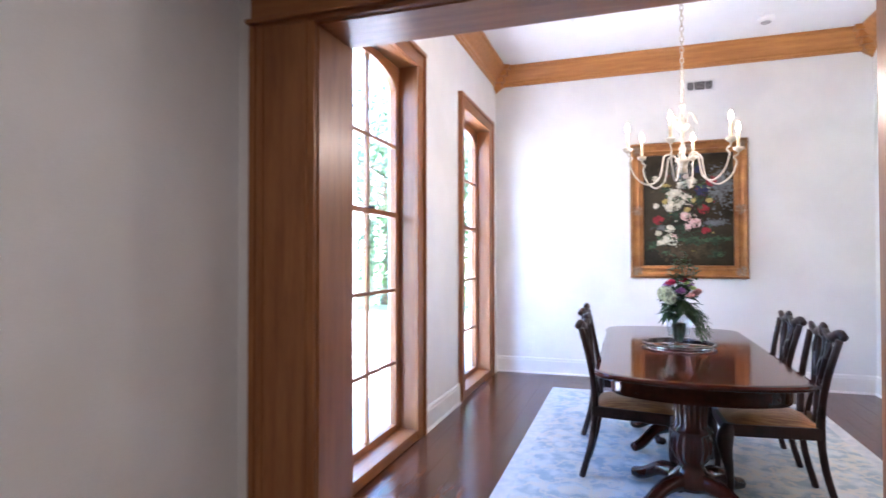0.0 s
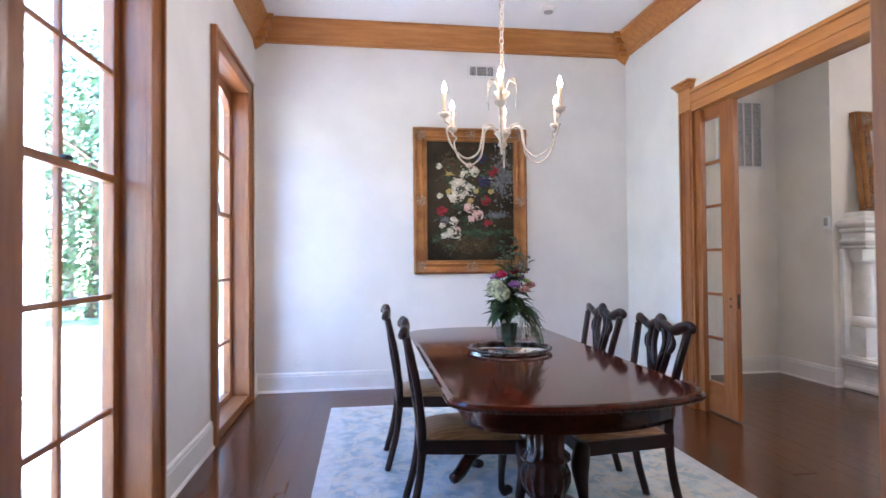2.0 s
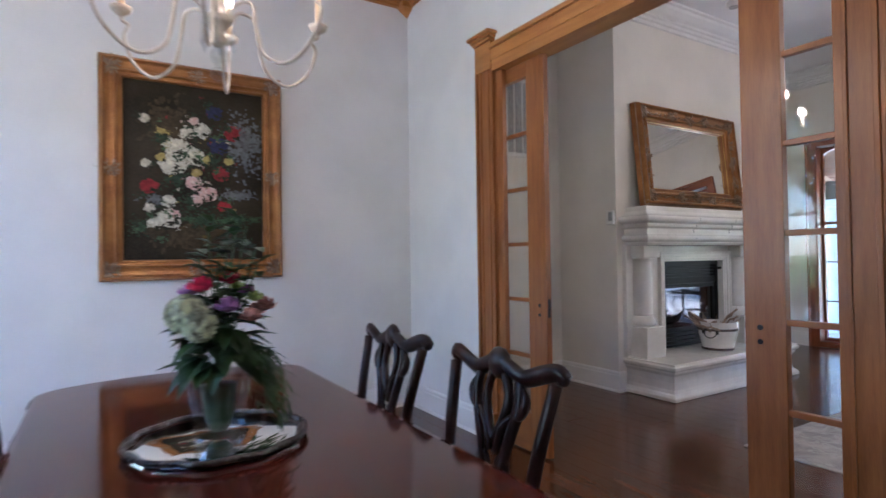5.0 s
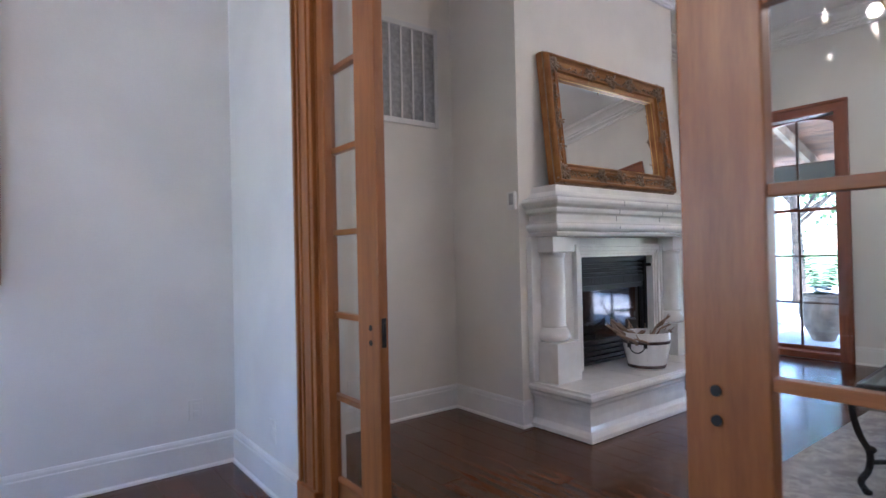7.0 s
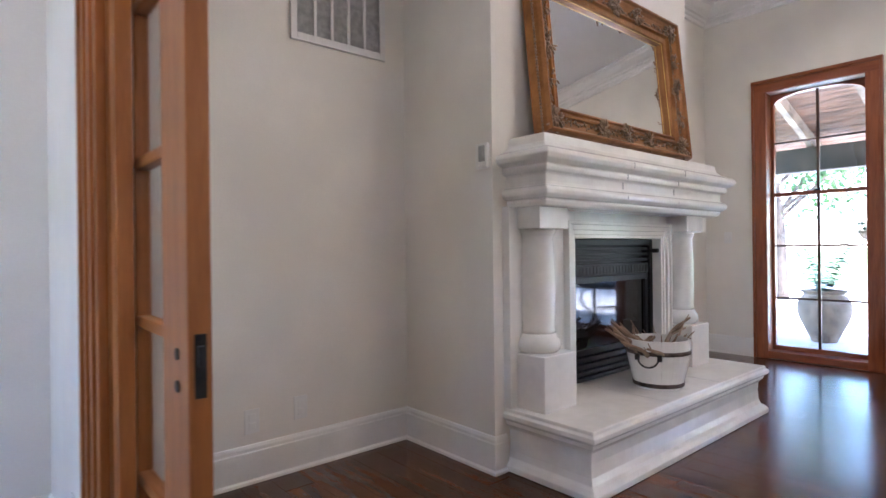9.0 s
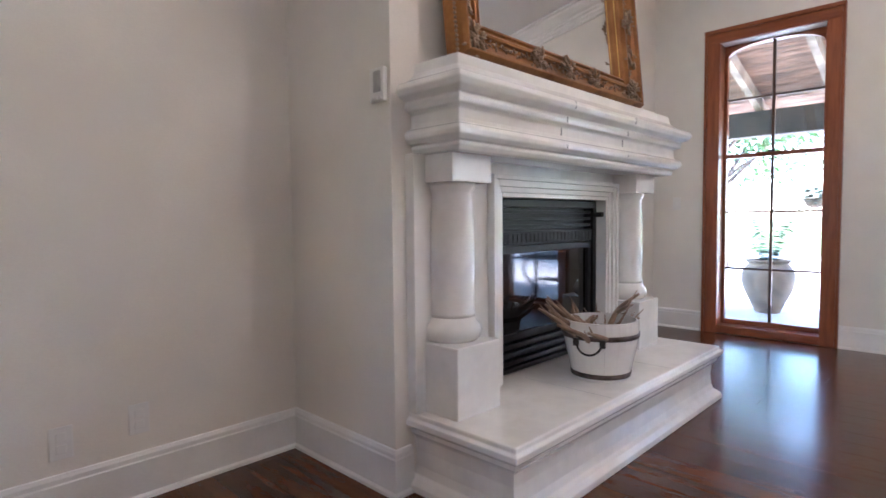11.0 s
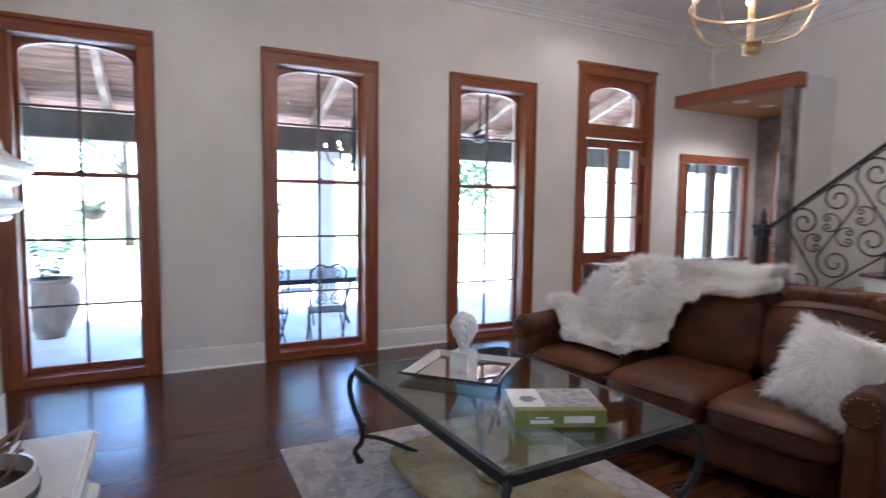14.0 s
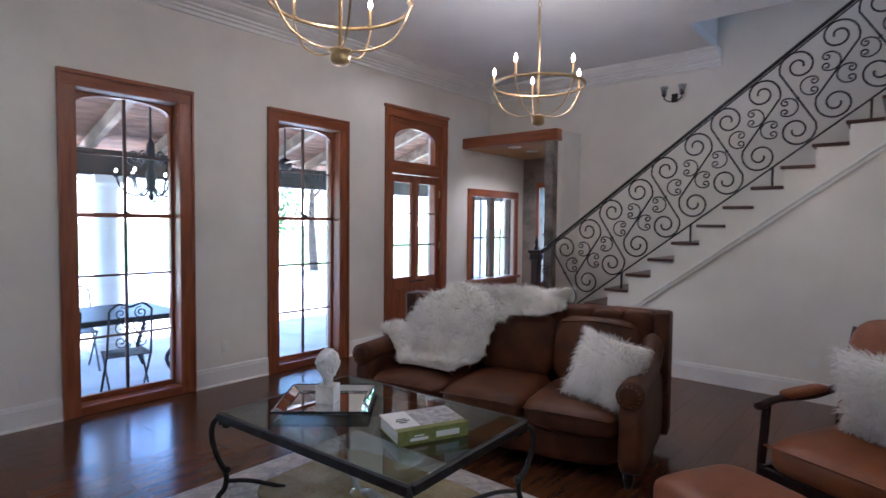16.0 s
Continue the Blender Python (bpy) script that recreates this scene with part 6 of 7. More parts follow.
daub("painted_sky", 0.86, 0.30, 0.14, OIL["sky"], 520, 1.6, True)
daub("painted_sky", 0.80, 0.62, 0.13, OIL["sky"], 160, 0.25, True)
for fx in (0.45, 0.58, 0.7, 0.82, 0.92):
    daub("painted_moss", fx, 0.765 + 0.01 * math.sin(fx * 20), 0.07, OIL["moss"], 90, 0.4, True)
for fx, fz in ((0.10, 0.83), (0.24, 0.88), (0.85, 0.9)):
    daub("painted_moss", fx, fz, 0.07, OIL["moss"], 60, 0.5, True)
daub("painted_sky", 0.2, 0.66, 0.09, OIL["sky"], 120, 0.4, True)
daub("painted_ledge", 0.3, 0.22, 0.2, OIL["umber"], 220, 1.0, True)
daub("painted_ledge", 0.55, 0.87, 0.10, OIL["ochre"], 120, 0.6, True)
daub("painted_ledge", 0.5, 0.87, 0.24, OIL["umber"], 260, 0.4, True)
daub("painted_ledge", 0.2, 0.84, 0.10, OIL["umber"], 14, 0.5)
for fx, fz, r in ((0.55, 0.77, 0.13), (0.12, 0.82, 0.09), (0.8, 0.78, 0.1), (0.8, 0.9, 0.08), (0.35, 0.55, 0.10), (0.62, 0.42, 0.1), (0.45, 0.66, 0.1), (0.25, 0.3, 0.07)):
    daub("painted_leaves", fx, fz, r, OIL["green"], 130, 0.8, True)
for c, fx, fz, r in (("white", 0.36, 0.36, 0.07), ("white", 0.47, 0.41, 0.07), ("white", 0.33, 0.46, 0.075), ("white", 0.42, 0.27, 0.05), ("white", 0.54, 0.25, 0.05),
                     ("white", 0.15, 0.46, 0.03), ("yellow", 0.26, 0.27, 0.045), ("yellow", 0.58, 0.42, 0.035), ("yellow", 0.25, 0.42, 0.03), ("pink", 0.48, 0.56, 0.05), ("pink", 0.58, 0.62, 0.055),
                     ("pink", 0.49, 0.66, 0.04), ("pink", 0.48, 0.2, 0.03), ("red", 0.17, 0.59, 0.05), ("red", 0.68, 0.50, 0.05), ("red", 0.78, 0.25, 0.06), ("red", 0.70, 0.69, 0.04), ("red", 0.29, 0.2, 0.03),
                     ("blue", 0.63, 0.14, 0.05), ("blue", 0.66, 0.33, 0.06), ("white", 0.30, 0.77, 0.065), ("white", 0.20, 0.80, 0.045), ("pink", 0.33, 0.75, 0.04), ("white", 0.30, 0.67, 0.04), ("yellow", 0.74, 0.42, 0.03), ("white", 0.14, 0.21, 0.03), ("white", 0.17, 0.71, 0.03), ("yellow", 0.5, 0.5, 0.03)):
    daub("painted_shadow", fx + 0.02, fz + 0.02, r * 1.6, OIL["shadow"], 40, 0.8, True)
    daub("painted_leaves", fx + rng.uniform(-0.06, 0.06), fz + rng.uniform(-0.05, 0.05), r * 1.6, OIL[rng.choice(("green", "moss"))], 40, 0.8, True)
    daub("painted_bloom", fx, fz, r * 1.3, OIL[c], 84, 0.85)
    if c in ("white", "pink"):
        daub("painted_petals", fx - 0.012, fz - 0.01, r * 0.95, OIL["cream" if c == "white" else "rose"], 70, 0.8, True)
for k in range(90):
    daub("painted_bud", rng.gauss(0.45, 0.15), rng.gauss(0.48, 0.17), rng.uniform(0.009, 0.02), OIL[rng.choice(("white", "pink", "red", "yellow", "green", "green"))], 8)

# supply vent high on the north wall
vent = thing("wall_vent", "small white supply air vent with dark slots", "wall vent", pose(1.0, YN, 3.045, 0, 0, 180))
part("frame", boxes((-0.145, 0, 0, -0.12, 0.01, 0.125), (0.12, 0, 0, 0.145, 0.01, 0.125), (-0.12, 0, 0, 0.12, 0.01, 0.018), (-0.12, 0, 0.107, 0.12, 0.01, 0.125), bevel=0.002), GRILLE, vent)
part("backing", boxes((-0.12, -0.001, 0.018, 0.12, 0.002, 0.107)), BLACK, vent)
for i in range(6):
    part("slat", boxes((-0.05, 0.001, 0.025 + i * 0.0145, 0.05, 0.009, 0.0275 + i * 0.0145)), GRILLE, vent)

for x in (-0.12, 0.06):
    for i in range(5):
        part("fin", boxes((x + i * 0.0135, 0.001, 0.018, x + i * 0.0135 + 0.003, 0.009, 0.107)), GRILLE, vent)
for x in (-0.058, 0.05):
    part("divider", boxes((x, 0.0, 0.018, x + 0.008, 0.0095, 0.107)), GRILLE, vent)


def dining_chandelier(x, y):
    c = thing("dining_chandelier", "distressed cream scrolled chandelier with crystals, lit", "chandelier", pose(x, y, 0.02, 0, 0, 14))
    part("stem", lathe(bmesh.new(), [(0.012, 1.86), (0.03, 1.875), (0.018, 1.9), (0.036, 1.93), (0.05, 1.945), (0.02, 1.965), (0.014, 1.99), (0.024, 2.02), (0.012, 2.06), (0.011, 2.14), (0.035, 2.16), (0.045, 2.185), (0.012, 2.20), (0.01, 2.30), (0.02, 2.31), (0.008, 2.33)], seg=18), CREAM, c, smooth=True)
    part("drop", lathe(bmesh.new(), [(0.004, 1.75), (0.022, 1.765), (0.017, 1.79), (0.008, 1.80), (0.024, 1.82), (0.022, 1.845), (0.008, 1.86)], seg=12), CRYSTAL, c)
    bm = bmesh.new()
    z, k = 2.34, 0
    while z < CD - 0.06:
        tube(bm, [((0.012 * math.cos(a)) * (1 - k % 2), (0.012 * math.cos(a)) * (k % 2), z + 0.024 * math.sin(a)) for a in [2 * math.pi * i / 10 for i in range(11)]], 0.0035, 4)
        z += 0.036
        k += 1
    part("chain", bm, CREAM, c)
    part("canopy", lathe(bmesh.new(), [(0.015, CD - 0.07), (0.055, CD - 0.05), (0.06, CD - 0.02)], seg=20), CREAM, c, smooth=True)
    for i in range(6):
        a = 2 * math.pi * i / 6
        ca, sa = math.cos(a), math.sin(a)
        prof = [(0.03, 1.94), (0.07, 1.985), (0.12, 1.975), (0.135, 1.90), (0.16, 1.82), (0.235, 1.785), (0.315, 1.84), (0.352, 1.93), (0.334, 1.965), (0.36, 1.985), (0.364, 2.005)]
        arm = part("arm", tube(bmesh.new(), [(p.x * ca, p.x * sa, p.z) for p in catmull([(r, 0, z) for r, z in prof], 6)], 0.0056, 7), CREAM, c, smooth=True)
        part("bobeche", lathe(bmesh.new(), [(0.008, 2.0), (0.028, 2.015), (0.034, 2.03), (0.018, 2.035)], 0.364 * ca, 0.364 * sa, 0, 14), CREAM, arm, smooth=True)
        part("candle", lathe(bmesh.new(), [(0.0105, 2.035), (0.0105, 2.14)], 0.364 * ca, 0.364 * sa, 0, 12), CANDLE, arm, smooth=True)
        part("bulb", lathe(bmesh.new(), [(0.005, 2.14), (0.0135, 2.158), (0.0125, 2.172), (0.0015, 2.205)], 0.364 * ca, 0.364 * sa, 0, 10), FLAME, arm, "lit flame bulb", smooth=True)
        hook = part("upper_hook", tube(bmesh.new(), [(p.x * ca, p.x * sa, p.z) for p in catmull([(0.02, 0, 2.19), (0.05, 0, 2.25), (0.085, 0, 2.24), (0.095, 0, 2.2)], 5)], 0.004, 5), CREAM, c, smooth=True)
        part("crystal", lathe(bmesh.new(), [(0.002, 2.09), (0.010, 2.105), (0.004, 2.125), (0.008, 2.14), (0.003, 2.155), (0.002, 2.2)], 0.095 * ca, 0.095 * sa, 0, 6), CRYSTAL, hook)
        part("crystal", lathe(bmesh.new(), [(0.002, 1.85), (0.009, 1.865), (0.004, 1.885), (0.002, 1.93)], 0.05 * ca, 0.05 * sa, 0, 6), CRYSTAL, arm)
    for a in (14, 134, 254):
        bulb_light(x + 0.364 * math.cos(radians(a)), y + 0.364 * math.sin(radians(a)), 2.27, 0.6)


dining_chandelier(0.63, 3.115)

# ---- living room furniture ----
def cushion(bm, x0, y0, z0, x1, y1, z1, puff, n=12, m=None):
    """A soft pad: a box with crowned faces and rounded edges."""
    cx, cy, cz = (x0 + x1) / 2, (y0 + y1) / 2, (z0 + z1) / 2
    hx, hy, hz_ = (x1 - x0) / 2, (y1 - y0) / 2, (z1 - z0) / 2
    pad = bmesh.new()
    bmesh.ops.create_cube(pad, size=2.0)
    bmesh.ops.subdivide_edges(pad, edges=list(pad.edges), cuts=n - 1, use_grid_fill=True)
    for v in pad.verts:
        x, y, z = v.co
        k = 6.0
        s = (abs(x) ** k + abs(y) ** k + abs(z) ** k) ** (1 / k)
        q = Vector((x, y, z)) / max(s, 1e-6) * max(abs(x), abs(y), abs(z))
        px = q.x * hx + (puff * math.copysign((1 - q.y ** 2) * (1 - q.z ** 2), q.x) if abs(q.x) > 0.8 else 0) * 0.4
        py = q.y * hy + (puff * math.copysign((1 - q.x ** 2) * (1 - q.z ** 2), q.y) if abs(q.y) > 0.8 else 0) * 0.4
        pz = q.z * hz_ + (puff * math.copysign((1 - q.x ** 4) * (1 - q.y ** 4), q.z) if abs(q.z) > 0.8 else 0)
        v.co = (cx + px, cy + py, cz + pz)
    if m:
        bmesh.ops.transform(pad, matrix=m, verts=list(pad.verts))
    data = bpy.data.meshes.new("pad")
    pad.to_mesh(data)
    pad.free()
    bm.from_mesh(data)
    bpy.data.meshes.remove(data)
    return bm


def fur(name, points, n, length, parent, seed, clump=0.4, pull=(0, 0, -0.4), width=0.0017):
    """Long tapered hairs from (place, normal) pairs, joined."""
    r = random.Random(seed)
    verts, faces = [], []
    pull = Vector(pull)
    for i in range(n):
        p, nn = points[r.randrange(len(points))]
        p = p + Vector([r.uniform(-0.016, 0.016) for _ in range(3)])
        swirl = Vector((noise.noise(p * 9), noise.noise(p * 9 + Vector((7, 3, 1))), noise.noise(p * 9 + Vector((2, 8, 5))))) * clump * 2.2
        d = (nn + swirl + pull + Vector([r.gauss(0, 0.25) for _ in range(3)])).normalized()
        L = length * r.uniform(0.55, 1.15)
        w = d.cross(Vector([r.gauss(0, 1) for _ in range(3)])).normalized() * width
        mid = p + d * L * 0.55
        tip = p + (d + pull * 0.5 + swirl * 0.4).normalized() * L
        k = len(verts)
        verts += [p - w, p + w, mid + w * 0.7, mid - w * 0.7, tip]
        faces += [(k, k + 1, k + 2, k + 3), (k + 3, k + 2, k + 4)]
    me = bpy.data.meshes.new(name)
    me.from_pydata(verts, [], faces)
    me.materials.append(FUR)
    ob = new(name, me)
    ob.parent = parent
    return tagged(ob, kind="stuff")


def sofa(m):
    s = thing("leather_sofa", "worn brown leather sofa with nailed rolled arms", "sofa", m)
    W, D = 1.03, 0.92
    part("base", cushion(bmesh.new(), -W + 0.13, -D + 0.05, 0.07, W - 0.13, -0.02, 0.32, 0.004), LEATHER, s, smooth=True)
    for i, (a, b) in enumerate(((-W + 0.15, -0.298), (-0.29, 0.29), (0.298, W - 0.15))):
        part("seat_cushion", cushion(bmesh.new(), a, -0.70, 0.29, b, 0.06, 0.44, 0.03), LEATHER, s, smooth=True)
        part("seat_piping", tube(bmesh.new(), [(a + 0.03, 0.066, 0.418), (b - 0.03, 0.066, 0.418)], 0.006, 6), LEATHER, s, smooth=True)
        bc = bmesh.new()
        cushion(bc, a, -0.11, 0, b, 0.09, 0.42, 0.035, m=Matrix.Translation((0, -0.66, 0.44)) @ pose(0, 0, 0, 11, 0, 0))
        part("back_cushion", bc, LEATHER, s, smooth=True)
        part("back_piping", tube(bmesh.new(), catmull([(a + 0.04, -0.66, 0.845), ((a + b) / 2, -0.655, 0.868), (b - 0.04, -0.66, 0.845)], 6), 0.006, 6), LEATHER, s, smooth=True)
    part("back_frame", boxes((-W - 0.035, -D, 0.1, W + 0.035, -0.77, 0.955), bevel=0.022), LEATHER, s, smooth=True)
    for i in range(9):
        x = -W + 0.06 + (2 * W - 0.12) * i / 9
        part("back_channel", cushion(bmesh.new(), x, -0.83, 0.62, x + (2 * W - 0.12) / 9, -0.735, 0.945, 0.014, 6), LEATHER, s, smooth=True)
    for sg in (-1, 1):
        x = sg * (W - 0.075)
        arm = part("arm", cushion(bmesh.new(), x - 0.075, -D + 0.06, 0.08, x + 0.075, 0.02, 0.56, 0.008), LEATHER, s, smooth=True)
        part("arm_roll", tube(bmesh.new(), catmull([(x, 0.03, 0.575), (x, -0.3, 0.585), (x, -0.6, 0.62), (x, -0.80, 0.76)], 6), 0.078, 16), LEATHER, arm, smooth=True)
        part("arm_front", lathe(bmesh.new(), [(0.0, 0.0), (0.05, 0.002), (0.068, 0.008), (0.072, 0.02)], seg=22), LEATHER, arm, smooth=True).matrix_local = pose(x, 0.045, 0.575, 90, 0, 0)
        wing = part("wing", boxes((x + sg * 0.058 - 0.05, -0.79, 0.4, x + sg * 0.058 + 0.05, -0.735, 0.952), bevel=0.02), LEATHER, arm, smooth=True)
        for j in range(14):
            a = math.pi * 2 * j / 14
            part("nail", ball(bmesh.new(), x + 0.058 * math.cos(a), 0.037, 0.575 + 0.058 * math.sin(a), 0.005, 1), BRASS, arm)
        for y in (-D + 0.1, -0.08):
            part("foot", lathe(bmesh.new(), [(0.022, 0), (0.032, 0.05), (0.03, 0.09)], sg * (W - 0.09), y, 0, 12), CHAIRW, s, smooth=True)
    return s


SOFA = pose(5.355, 1.484, 0, 0, 0, 11)
sofa(SOFA)


def throw(m):
    """Fur throw over the back, one arm and the end seat of the sofa, in the sofa's own frame."""
    t = thing("fur_throw", "long-haired white fur throw over the sofa back and arm", "throw blanket", m)
    path = catmull([(0, -0.965, 0.72), (0, -0.965, 0.935), (0, -0.85, 0.978), (0, -0.72, 0.935), (0, -0.60, 0.80), (0, -0.49, 0.60), (0, -0.40, 0.49), (0, -0.18, 0.475)], 8)
    cut = 24
    bm = bmesh.new()
    nu, nv = 44, 36
    grid, pts = [], []
    for i in range(nu + 1):
        x = -0.32 + 1.25 * i / nu
        k = min(1.0, max(0.0, (x - 0.06) / 0.3))
        reach = 0.08 + 0.08 * min(1.0, max(0.0, (x + 0.32) / 0.3)) + 0.84 * k * k * (3 - 2 * k)
        reach -= 0.12 * max(0.0, (x - 0.6) / 0.4) + 0.02 * math.sin(x * 13)
        end = cut + (len(path) - 1 - cut) * min(1.0, reach)
        start = 6.0 if x < 0.42 else 6.0 + 34 * (x - 0.42) / 0.57
        row = []
        for j in range(nv + 1):
            q = start + (end - start) * j / nv
            a = min(int(q), len(path) - 2)
            p = path[a].lerp(path[a + 1], q - a)
            p = Vector((x + 0.03 * noise.noise(Vector((x * 3, q * 0.2, 1.0))), p.y, p.z))
            if p.y > -0.76 and x > 0.78:
                arm_top = 0.665 + 0.15 * max(0.0, (-p.y - 0.5) / 0.3)
                p.z = max(p.z, arm_top - 0.10 * max(0.0, (0.90 - x) / 0.12) ** 1.5)
            p.z += 0.038 * noise.noise(Vector((x * 6, q * 0.16, 2.0))) + 0.012
            p.y += 0.05 * noise.noise(Vector((x * 5, q * 0.14, 7.0)))
            row.append(bm.verts.new(p))
        grid.append(row)
    for i in range(nu):
        for j in range(nv):
            bm.faces.new((grid[i][j], grid[i][j + 1], grid[i + 1][j + 1], grid[i + 1][j]))
    bm.normal_update()
    sign = 1 if sum(f.normal.z for f in bm.faces) > 0 else -1
    for f in bm.faces:
        edge = any(e.is_boundary for e in f.edges)
        for _ in range(7 if edge else 1):
            pts.append((f.calc_center_median().copy(), (f.normal * sign).copy()))
    hide = part("hide", bm, FUR, t, smooth=True)
    so = hide.modifiers.new("thickness", 'SOLIDIFY')
    so.thickness, so.offset = 0.02, -1 if sign > 0 else 1
    fur("long_hair", [(p + n * 0.012, n * 1.2) for p, n in pts], 36000, 0.072, t, 31, 0.6, (0, 0.1, -0.5), 0.0026)


throw(SOFA)


def fur_pillow(m, seed, s=0.46):
    p = thing("fur_pillow", "square white long-haired fur pillow", "pillow", m, "fur pillows")
    bm = bmesh.new()
    n = 14
    pts = []
    for side in (-1, 1):
        grid = []
        for i in range(n + 1):
            row = []
            for j in range(n + 1):
                u, v = 2 * i / n - 1, 2 * j / n - 1
                pinch = 1 - 0.10 * (1 - abs(u) ** 2) * abs(v) ** 2 - 0.0
                th = 0.085 * max(0.0, (1 - u ** 2) * (1 - v ** 2)) ** 0.42
                row.append(bm.verts.new((u * s / 2 * (1 - 0.07 * (1 - v * v)), side * th, s / 2 + v * s / 2 * (1 - 0.07 * (1 - u * u)))))
            grid.append(row)
        for i in range(n):
            for j in range(n):
                bm.faces.new((grid[i][j], grid[i + 1][j], grid[i + 1][j + 1], grid[i][j + 1]))
                c = (grid[i][j].co + grid[i + 1][j + 1].co) / 2
                nn = Vector((c.x * 1.6, side * 0.12, (c.z - s / 2) * 1.6)).normalized()
                pts.append((c.copy(), nn))
    bmesh.ops.remove_doubles(bm, verts=bm.verts, dist=0.0005)
    part("cover", bm, FUR, p, smooth=True)
    fur("long_hair", pts, 9000, 0.055, p, seed, 0.5)


fur_pillow(SOFA @ pose(-0.71, -0.13, 0.455, 26, -9, -15), 51, 0.43)


def coffee_table(m):
    t = thing("coffee_table", "black iron and glass coffee table with scrolled legs", "coffee table", m)
    hx, hy, z = 0.665, 0.465, 0.53
    part("glass_top", boxes((-hx + 0.008, -hy + 0.008, z - 0.012, hx - 0.008, hy - 0.008, z), bevel=0.003), TABLEGLASS, t, "clear green-tinted glass top")
    for s in (-1, 1):
        part("long_rail", boxes((-hx, s * hy - 0.014, z - 0.045, hx, s * hy + 0.014, z - 0.004), bevel=0.006), IRON, t)
        part("short_rail", boxes((s * hx - 0.014, -hy + 0.014, z - 0.045, s * hx + 0.014, hy - 0.014, z - 0.004), bevel=0.006), IRON, t)
    for sx in (-1, 1):
        for sy in (-1, 1):
            d = Vector((sx, sy, 0)).normalized()
            o = Vector((sx * (hx - 0.03), sy * (hy - 0.03), 0))
            prof = [(-0.012, 0.462), (0.02, 0.497), (0.065, 0.475), (0.078, 0.40), (0.05, 0.29), (0.006, 0.20), (0.012, 0.12), (0.048, 0.065), (0.022, 0.015)]
            leg = part("leg", tube(bmesh.new(), [o + d * r + Vector((0, 0, zz)) for r, zz in ((p.x, p.z) for p in catmull([(r, 0, zz) for r, zz in prof], 5))], 0.015, 8), IRON, t, smooth=True)
            part("scroll", tube(bmesh.new(), [o + d * (0.005 + 0.03 * (1 - i / 16) * math.cos(i * 0.6)) + Vector((0, 0, 0.462 + 0.03 * (1 - i / 16) * math.sin(i * 0.6))) for i in range(15)], 0.01, 6), IRON, leg, smooth=True)
            part("knuckle", ball(bmesh.new(), o.x, o.y, 0.215, 0.024, 2, (1, 1, 0.8)), IRON, leg, smooth=True)
            part("pad_foot", ball(bmesh.new(), o.x + d.x * 0.02, o.y + d.y * 0.02, 0.014, 0.022, 2, (1, 1, 0.65)), IRON, leg, smooth=True)
            q = o - d * 0.30
            part("stretcher", tube(bmesh.new(), catmull([o + d * 0.004 + Vector((0, 0, 0.155)), o - d * 0.12 + Vector((0, 0, 0.15)), q + Vector((0, 0, 0.105))], 6), 0.012, 7), IRON, leg, smooth=True)
    # stone-look oval shelf below
    n = 40
    bm = bmesh.new()
    prism(bm, [((hx - 0.10) * math.copysign(abs(math.cos(a)) ** 0.35, math.cos(a)), (hy - 0.08) * math.copysign(abs(math.sin(a)) ** 0.35, math.sin(a))) for a in [2 * math.pi * i / n for i in range(n)]], 0.085, 0.11, "xy")
    part("lower_shelf", bm, ONYX, t, "mottled honey onyx lower shelf")
    return t


ONYX = mat("honey_onyx", (0.52, 0.42, 0.26), 0.18, var=0.3, scale=5, second=(0.30, 0.20, 0.09), contrast=0.8)
CT = pose(5.345, 2.445, 0.010, 0, 0, 3.2)
coffee_table(CT)

# antler bowl-like sculpture on the lower shelf
sculpt = thing("antler_sculpture", "smooth pale curved horn sculpture under the glass", "sculpture", pose(5.35, 2.5, 0.121))
HORN = mat("pale_horn", (0.50, 0.48, 0.46), 0.25, var=0.2, scale=6, second=(0.30, 0.28, 0.26))
part("curved_horn", tube(bmesh.new(), catmull([(-0.16, 0, 0.02), (-0.1, 0.02, 0.06), (0.02, 0.0, 0.03), (0.12, -0.02, 0.12), (0.14, 0.0, 0.26)], 7), [0.03 - 0.024 * i / 28 for i in range(29)], 10), HORN, sculpt, smooth=True)
part("base_stone", ball(bmesh.new(), 0, 0, 0.02, 0.06, 2, (1.3, 1, 0.4)), ONYX, sculpt, smooth=True)

# mirrored tray, bust, book
TZ = 0.541
mt = thing("mirrored_tray", "square dark-edged tray with mirrored bottom and rim", "tray", pose(5.665, 2.475, TZ, 0, 0, 42))
a = 0.245
part("tray_bottom", boxes((-a + 0.05, -a + 0.05, 0.003, a - 0.05, a - 0.05, 0.008)), MIRROR, mt)
for k in range(4):
    bm = bmesh.new()
    bm.faces.new([bm.verts.new(v) for v in ((-a + 0.05, -a + 0.05, 0.008), (a - 0.05, -a + 0.05, 0.008), (a, -a, 0.034), (-a, -a, 0.034))])
    ext = bmesh.ops.extrude_face_region(bm, geom=list(bm.faces))
    bmesh.ops.translate(bm, verts=[v for v in ext["geom"] if isinstance(v, bmesh.types.BMVert)], vec=(0, -0.004, -0.005))
    side = part("mirror_side", bm, MIRROR, mt)
    side.matrix_local = pose(0, 0, 0, 0, 0, 90 * k)
    edge = part("dark_edge", boxes((-a - 0.004, -a - 0.006, 0.026, a + 0.004, -a + 0.002, 0.038), (-a + 0.045, -a + 0.046, 0.0, a - 0.045, -a + 0.052, 0.011), bevel=0.002), IRON, mt)
    edge.matrix_local = pose(0, 0, 0, 0, 0, 90 * k)

